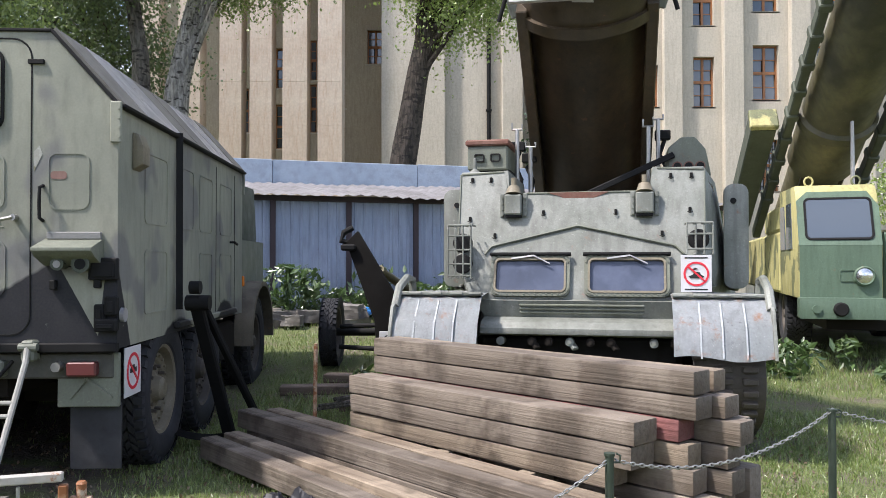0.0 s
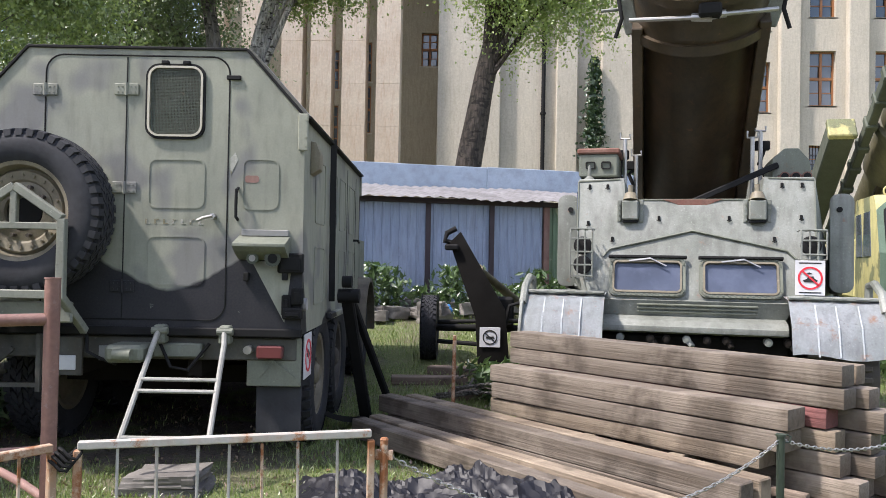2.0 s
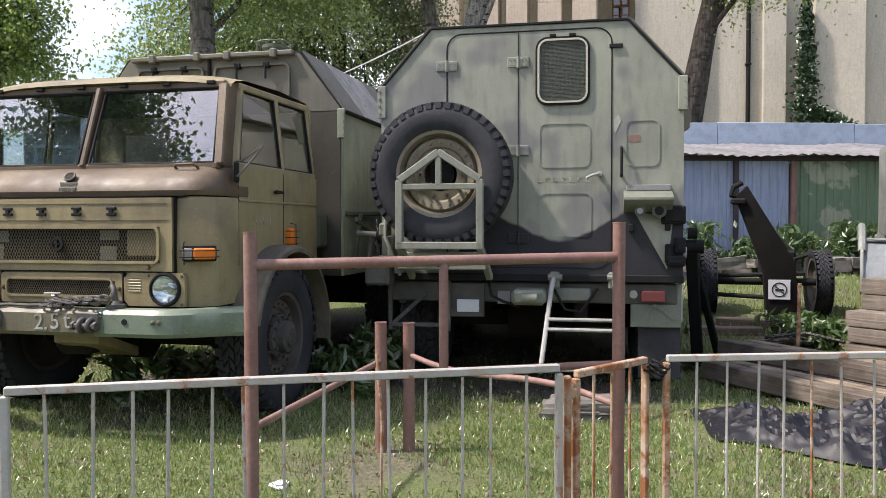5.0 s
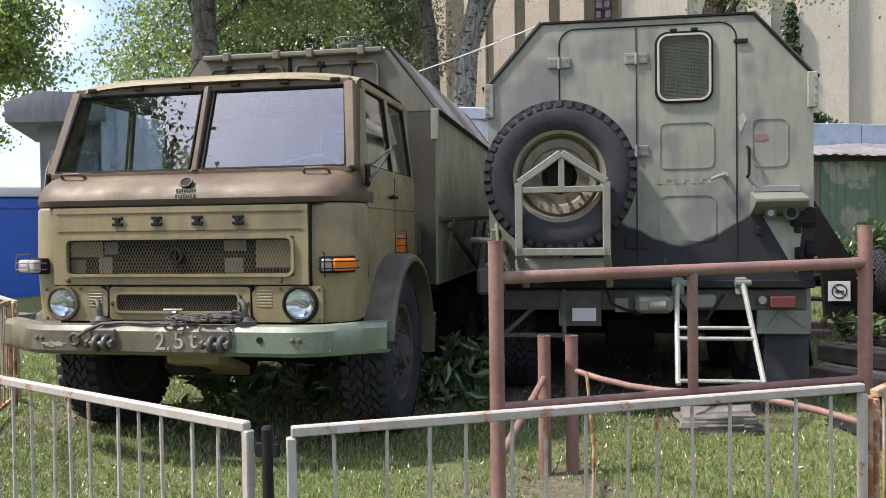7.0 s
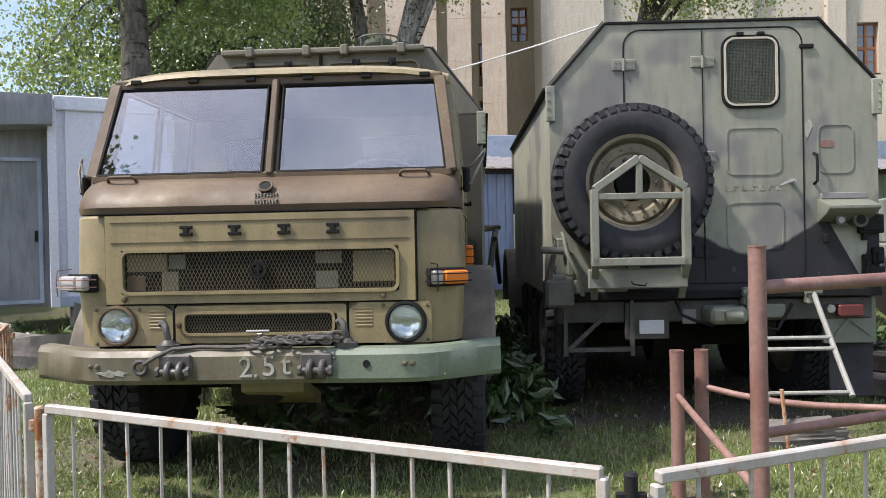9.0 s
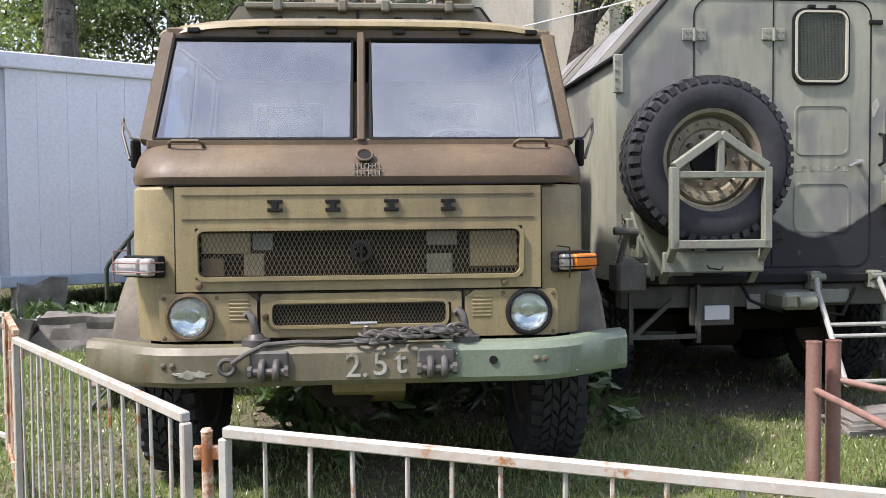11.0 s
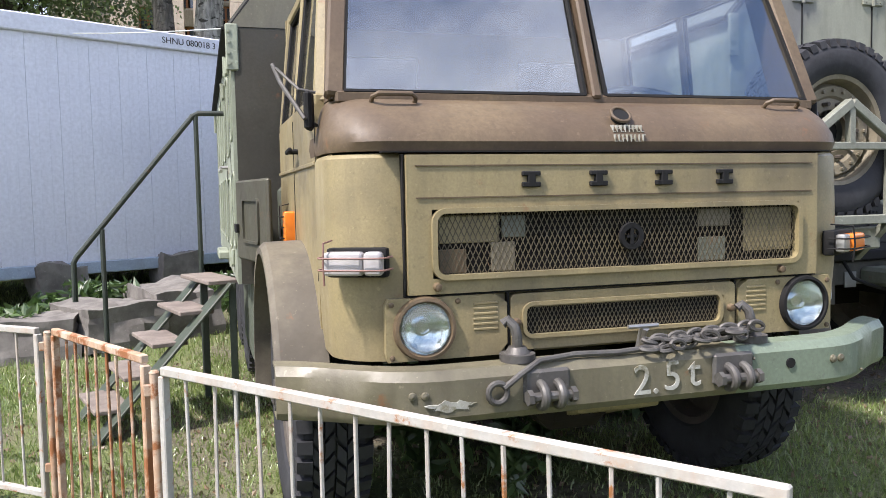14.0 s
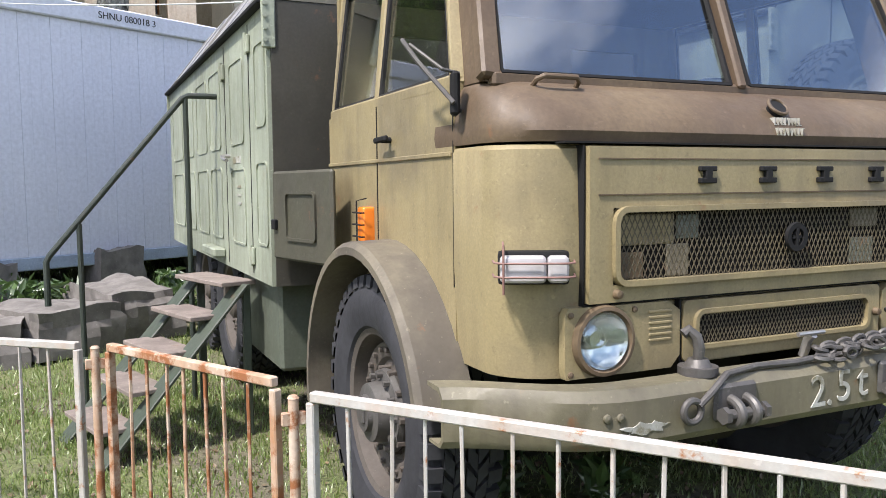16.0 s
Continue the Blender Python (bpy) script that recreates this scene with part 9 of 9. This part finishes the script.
tree(-7.5, 22.2, [(-0.3, 0, -0.3), (-0.15, 0, 3), (0.1, 0, 6), (0.8, 0, 9), (1.6, 0, 14)], 0.50, BARK_PALE, LEAF, 1, ((2.2, -0.5, 11.6), (2.6, 2.4, 3.2)), 15000, 0.145, "pale-barked poplar with a leafy crown behind the shed", 12, 0.6)
tree(-8.5, 22.6, [(0, 0, -0.3), (0.0, 0, 4), (-0.1, 0, 7), (-0.5, 0, 9.5), (-0.8, 0, 14)], 0.36, BARK_GREY, LEAFDARK, 2, ((-2.4, -0.5, 11.2), (3.0, 2.8, 3.2)), 18000, 0.145, "grey-barked tree with dark foliage behind the lorries", 12, 0.4)
tree(-1.45, 21.5, [(-0.1, 0, -0.3), (0.1, 0, 2), (0.45, 0, 4.2), (0.8, -0.2, 6.2), (1.4, -0.3, 9), (2.0, -0.3, 13)], 0.46, BARK_DARK, LEAFBRIGHT, 3, ((2.0, -0.8, 10.2), (2.8, 2.2, 2.6)), 14000, 0.13, "leaning dark-barked tree with hanging leaves", 11, 1.0)
tree(-12.6, 16.0, [(0, 0, -0.3), (0.1, 0, 4), (0.0, 0, 8), (0.2, 0, 13)], 0.42, BARK_GREY, LEAF, 4, ((0.0, 0.0, 9.0), (3.6, 3.2, 3.8)), 17000, 0.16, "broad leafy tree behind the white container", 13, 0.3)
tree(-18.3, 15.6, [(0, 0, -0.3), (0.1, 0, 3), (0.2, 0, 6), (0.1, 0, 10)], 0.30, BARK_GREY, LEAFBRIGHT, 5, ((0.0, 0.0, 6.6), (1.6, 1.6, 3.8)), 8000, 0.16, "bright green tree beyond the container", 13, 0.3)
tree(-17.2, -6.2, [(0, 0, -0.3), (0.1, 0, 5), (0.2, 0, 10), (0.1, 0, 17)], 0.40, BARK_GREY, LEAFDARK, 10, ((0.0, 0.0, 13.8), (2.9, 2.9, 4.2)), 6500, 0.26, "tall tree mirrored in the windscreen of the lorry", 12, 1.0, z0=0.0)
tree(-13.0, 26.0, [(0, 0, -0.3), (0.0, 0, 5), (0.1, 0, 9), (0.0, 0, 15)], 0.4, BARK_DARK, LEAFDARK, 6, ((0.0, 0.0, 9.5), (4.4, 3.5, 5.0)), 17000, 0.19, "dark leafy tree in front of the colonnade", 13, 0.3)
tree(-17.5, 27.0, [(0, 0, -0.3), (0.0, 0, 5), (0.1, 0, 9), (0.0, 0, 14)], 0.4, BARK_GREY, LEAF, 7, ((0.0, 0.0, 8.0), (4.8, 4.0, 5.5)), 13000, 0.20, "tall leafy tree far beyond the yard", 12, 0.3)
tree(-18.5, 8.0, [(0, 0, -0.3), (0.0, 0, 3), (0.2, 0, 6), (0.0, 0, 10)], 0.3, BARK_GREY, LEAFBRIGHT, 8, ((0.0, 0.0, 5.8), (3.2, 3.0, 3.6)), 13000, 0.15, "leafy young tree beside the yard", 11, 0.3)
tree(13.5, 21.0, [(0, 0, -0.3), (0.0, 0, 2), (0.1, 0, 4), (0.0, 0, 6)], 0.15, BARK_GREY, LEAFBRIGHT, 9, ((0.0, 0.0, 3.4), (1.8, 1.4, 1.8)), 4000, 0.16, "low bright green tree behind the launcher", 8, 0.2)

# creeper on the facade
rng = np.random.default_rng(21)
vz = np.concatenate([rng.uniform(0.5, 10.3, 3600), rng.uniform(2.5, 6.2, 3400)])
vw = 0.50 * (1 - (vz / 10.6) ** 3) + 0.12 + 0.9 * np.clip((6.2 - vz) / 1.2, 0, 1)
vc = np.stack([4.05 + 1.0 * np.clip((6.2 - vz) / 1.0, 0, 1) + vw * rng.normal(size=7000) * 0.45, np.full(7000, 33.4) + rng.uniform(-0.25, 0.05, 7000), vz], 1)
tagged(leaves_mesh("wall_creeper", vc, 0.17, rng, IVY), "dark green creeper climbing the pale facade", "creeper", kind="stuff")

# weeds along the shed and between the lorries
rng = np.random.default_rng(5)


def weed_patch(name, spots, height, spread, per, size, label):
    cs = []
    for x, y, h in spots:
        k = int(per * h)
        zz = rng.random(k) ** 0.7 * height * h
        rr = spread * (0.35 + 0.65 * zz / (height * h + 1e-6)) * rng.normal(size=k)
        th = rng.uniform(0, 2 * math.pi, k)
        cs.append(np.stack([x + rr * np.cos(th), y + rr * np.sin(th), gz(x, y) + 0.03 + zz], 1))
    return tagged(leaves_mesh(name, np.concatenate(cs), size, rng, WEED, None, 0.3, 2.4), label, "weeds", kind="stuff")


spots = [(x, 14.0 + 0.31 * (x + 3.4) + rng.uniform(-0.8, 0.1), rng.uniform(0.4, 1.1)) for x in np.arange(-4.0, 2.6, 0.22)]
weed_patch("shed_weeds", spots, 0.9, 0.18, 200, 0.075, "tall green nettles growing along the shed")
spots = [(-9.5 + rng.uniform(-2, 2.6), 9.2 + rng.uniform(-0.3, 1.3), rng.uniform(0.3, 0.9)) for _ in range(26)]
weed_patch("stone_weeds", spots, 0.5, 0.16, 110, 0.07, "green weeds between the quarry stones")
spots = [(-4.65 + rng.uniform(-0.2, 0.25), 4.6 + rng.uniform(0, 4), rng.uniform(0.3, 0.9)) for _ in range(24)] + [(-5.8 + rng.uniform(-1.0, 0.9), 6.2 + rng.uniform(-2.2, 1.5), rng.uniform(0.2, 0.6)) for _ in range(20)]
weed_patch("lorry_weeds", spots, 0.45, 0.14, 120, 0.07, "leafy weeds between and under the lorries")
spots = [(-0.5 + rng.uniform(-0.5, 0.5), 8.4 + rng.uniform(-0.6, 0.8), rng.uniform(0.3, 0.7)) for _ in range(9)] + [(4.5 + rng.uniform(-1, 2.2), 10.4 + rng.uniform(-0.5, 1), rng.uniform(0.3, 0.9)) for _ in range(12)]
weed_patch("yard_weeds", spots, 0.5, 0.16, 120, 0.07, "leafy weeds in the yard grass")


def grass_patch(name, mat, n, x0, x1, y0, y1, h, seed, label, dens):
    """Blades of grass as bent strips, thinner over bare earth."""
    r = np.random.default_rng(seed)
    x, y = r.uniform(x0, x1, n), r.uniform(y0, y1, n)
    keep = np.array([noise.noise(Vector((a * 0.55, b * 0.55, 2.0))) * 0.9 + noise.noise(Vector((a * 2.3, b * 2.3, 6.0))) * 0.5 + dens > q for a, b, q in zip(x, y, r.uniform(-0.25, 0.45, n))])
    keep &= r.random(n) > np.array([0.93 * bare(a, b) for a, b in zip(x, y)])
    edge = np.minimum.reduce([x - x0, x1 - x, y - y0, y1 - y])
    keep &= r.random(n) < np.clip(edge / 1.6, 0, 1) ** 0.7
    x, y = x[keep], y[keep]
    n = len(x)
    z = np.array([gz(a, b) for a, b in zip(x, y)]) - 0.004
    th = r.uniform(0, 2 * math.pi, n)
    hh = h * r.uniform(0.45, 1.4, n)
    ln = hh * r.uniform(0.2, 0.8, n)
    w = 0.0022 + 0.0028 * r.random(n)
    ph = r.uniform(0, 2 * math.pi, n)
    dx, dy, ex, ey = np.cos(th), np.sin(th), np.cos(ph) * w, np.sin(ph) * w
    base = np.stack([x, y, z], 1)
    p = np.stack([base - np.stack([ex, ey, 0 * z], 1), base + np.stack([ex, ey, 0 * z], 1), base + np.stack([dx * ln * 0.35 + ex * 0.8, dy * ln * 0.35 + ey * 0.8, hh * 0.6], 1), base + np.stack([dx * ln, dy * ln, hh], 1), base + np.stack([dx * ln * 0.35 - ex * 0.8, dy * ln * 0.35 - ey * 0.8, hh * 0.6], 1)], 1).reshape(-1, 3)
    idx = np.arange(n)[:, None] * 5
    q4 = (idx + np.array([[0, 1, 2, 4]])).tolist()
    t3 = (idx + np.array([[4, 2, 3]])).tolist()
    me = bpy.data.meshes.new(name)
    me.from_pydata(p.tolist(), [], q4 + t3)
    me.materials.append(mat)
    return tagged(new(name, me), label, "grass", kind="stuff")


grass_patch("grass", GRASS, 330000, -10.6, 4.6, -0.8, 8.3, 0.040, 31, "short trodden green grass", 0.36)
grass_patch("grass", GRASS, 130000, -12.5, 9.6, 5.8, 15.2, 0.07, 32, "rougher green grass towards the shed", 0.32)
grass_patch("dry_grass", DRYGRASS, 16000, -9.0, 8.0, 1.4, 12.5, 0.06, 33, "scattered dry straw-coloured grass", 0.04)

# litter: dead leaves and chips on the bare earth
r = np.random.default_rng(9)
k = 5000
lx, ly = r.uniform(-9, 3, k), r.uniform(1.5, 8, k)
lc = np.stack([lx, ly, np.array([gz(a, b) for a, b in zip(lx, ly)]) + 0.012], 1)
LITTER = leaf_mat("dead_leaf", (0.14, 0.09, 0.05), (0.26, 0.19, 0.11), 0.1)
tagged(leaves_mesh("leaf_litter", lc, 0.028, r, LITTER), "brown dead leaves and chips scattered on the ground", "litter", kind="stuff")

# slack cables over the yard
bm = bm_new()
pipe(bm, [(-9.0 + 5.0 * f, 10.5 - 5.5 * f, 3.34 - 0.15 * 4 * f * (1 - f) - 0.36 * f) for f in np.linspace(0, 1, 13)], 0.006, 6)
solid("cable", bm, plain("white_cable", (0.55, 0.58, 0.55), 0.5), "slack pale cable hung above the lorries", "cable")

# small leavings in the yard
bm = bm_new()
b = bmesh.new()
bmesh.ops.create_icosphere(b, subdivisions=3, radius=0.14)
for v in b.verts:
    v.co = v.co * (1 + 0.5 * noise.noise(v.co * 9)) * 1.0
    v.co.z *= 0.6
merge(bm, b)
solid("plastic_bag", bm, plain("blue_film", (0.05, 0.25, 0.62), 0.35), "crumpled blue plastic bag on the rubble", "bag", at=pose(-1.35, 13.75, gz(-1.35, 13.75) + 0.22), smooth=25)
bm = bm_new()
b = bmesh.new()
bmesh.ops.create_icosphere(b, subdivisions=3, radius=0.05)
for v in b.verts:
    v.co = v.co * (1 + 0.6 * noise.noise(v.co * 30))
    v.co.z *= 0.4
merge(bm, b)
solid("paper_scrap", bm, WHITESIGN, "crumpled white paper scrap on the grass", "litter", at=pose(-4.2, 2.55, gz(-4.2, 2.55) + 0.012), smooth=20)
rs = random.Random(12)
for k in range(14):
    bm = bm_new()
    a = rs.uniform(0, 6.28)
    ln = rs.uniform(0.3, 0.8)
    pipe(bm, [(-0.5 * ln, 0, 0), (0, rs.uniform(-0.05, 0.05), rs.uniform(0.02, 0.08)), (0.5 * ln, 0, rs.uniform(0, 0.06))], rs.uniform(0.008, 0.02), 6)
    x, y = -0.55 + rs.uniform(-0.45, 0.45), 7.9 + rs.uniform(-0.4, 0.6)
    solid("dead_branch", bm, BARK_GREY, "dry grey branch lying in the grass", "branch", "dead branches", at=pose(x, y, gz(x, y) + 0.02 + 0.015 * k, 0, 0, math.degrees(a)))
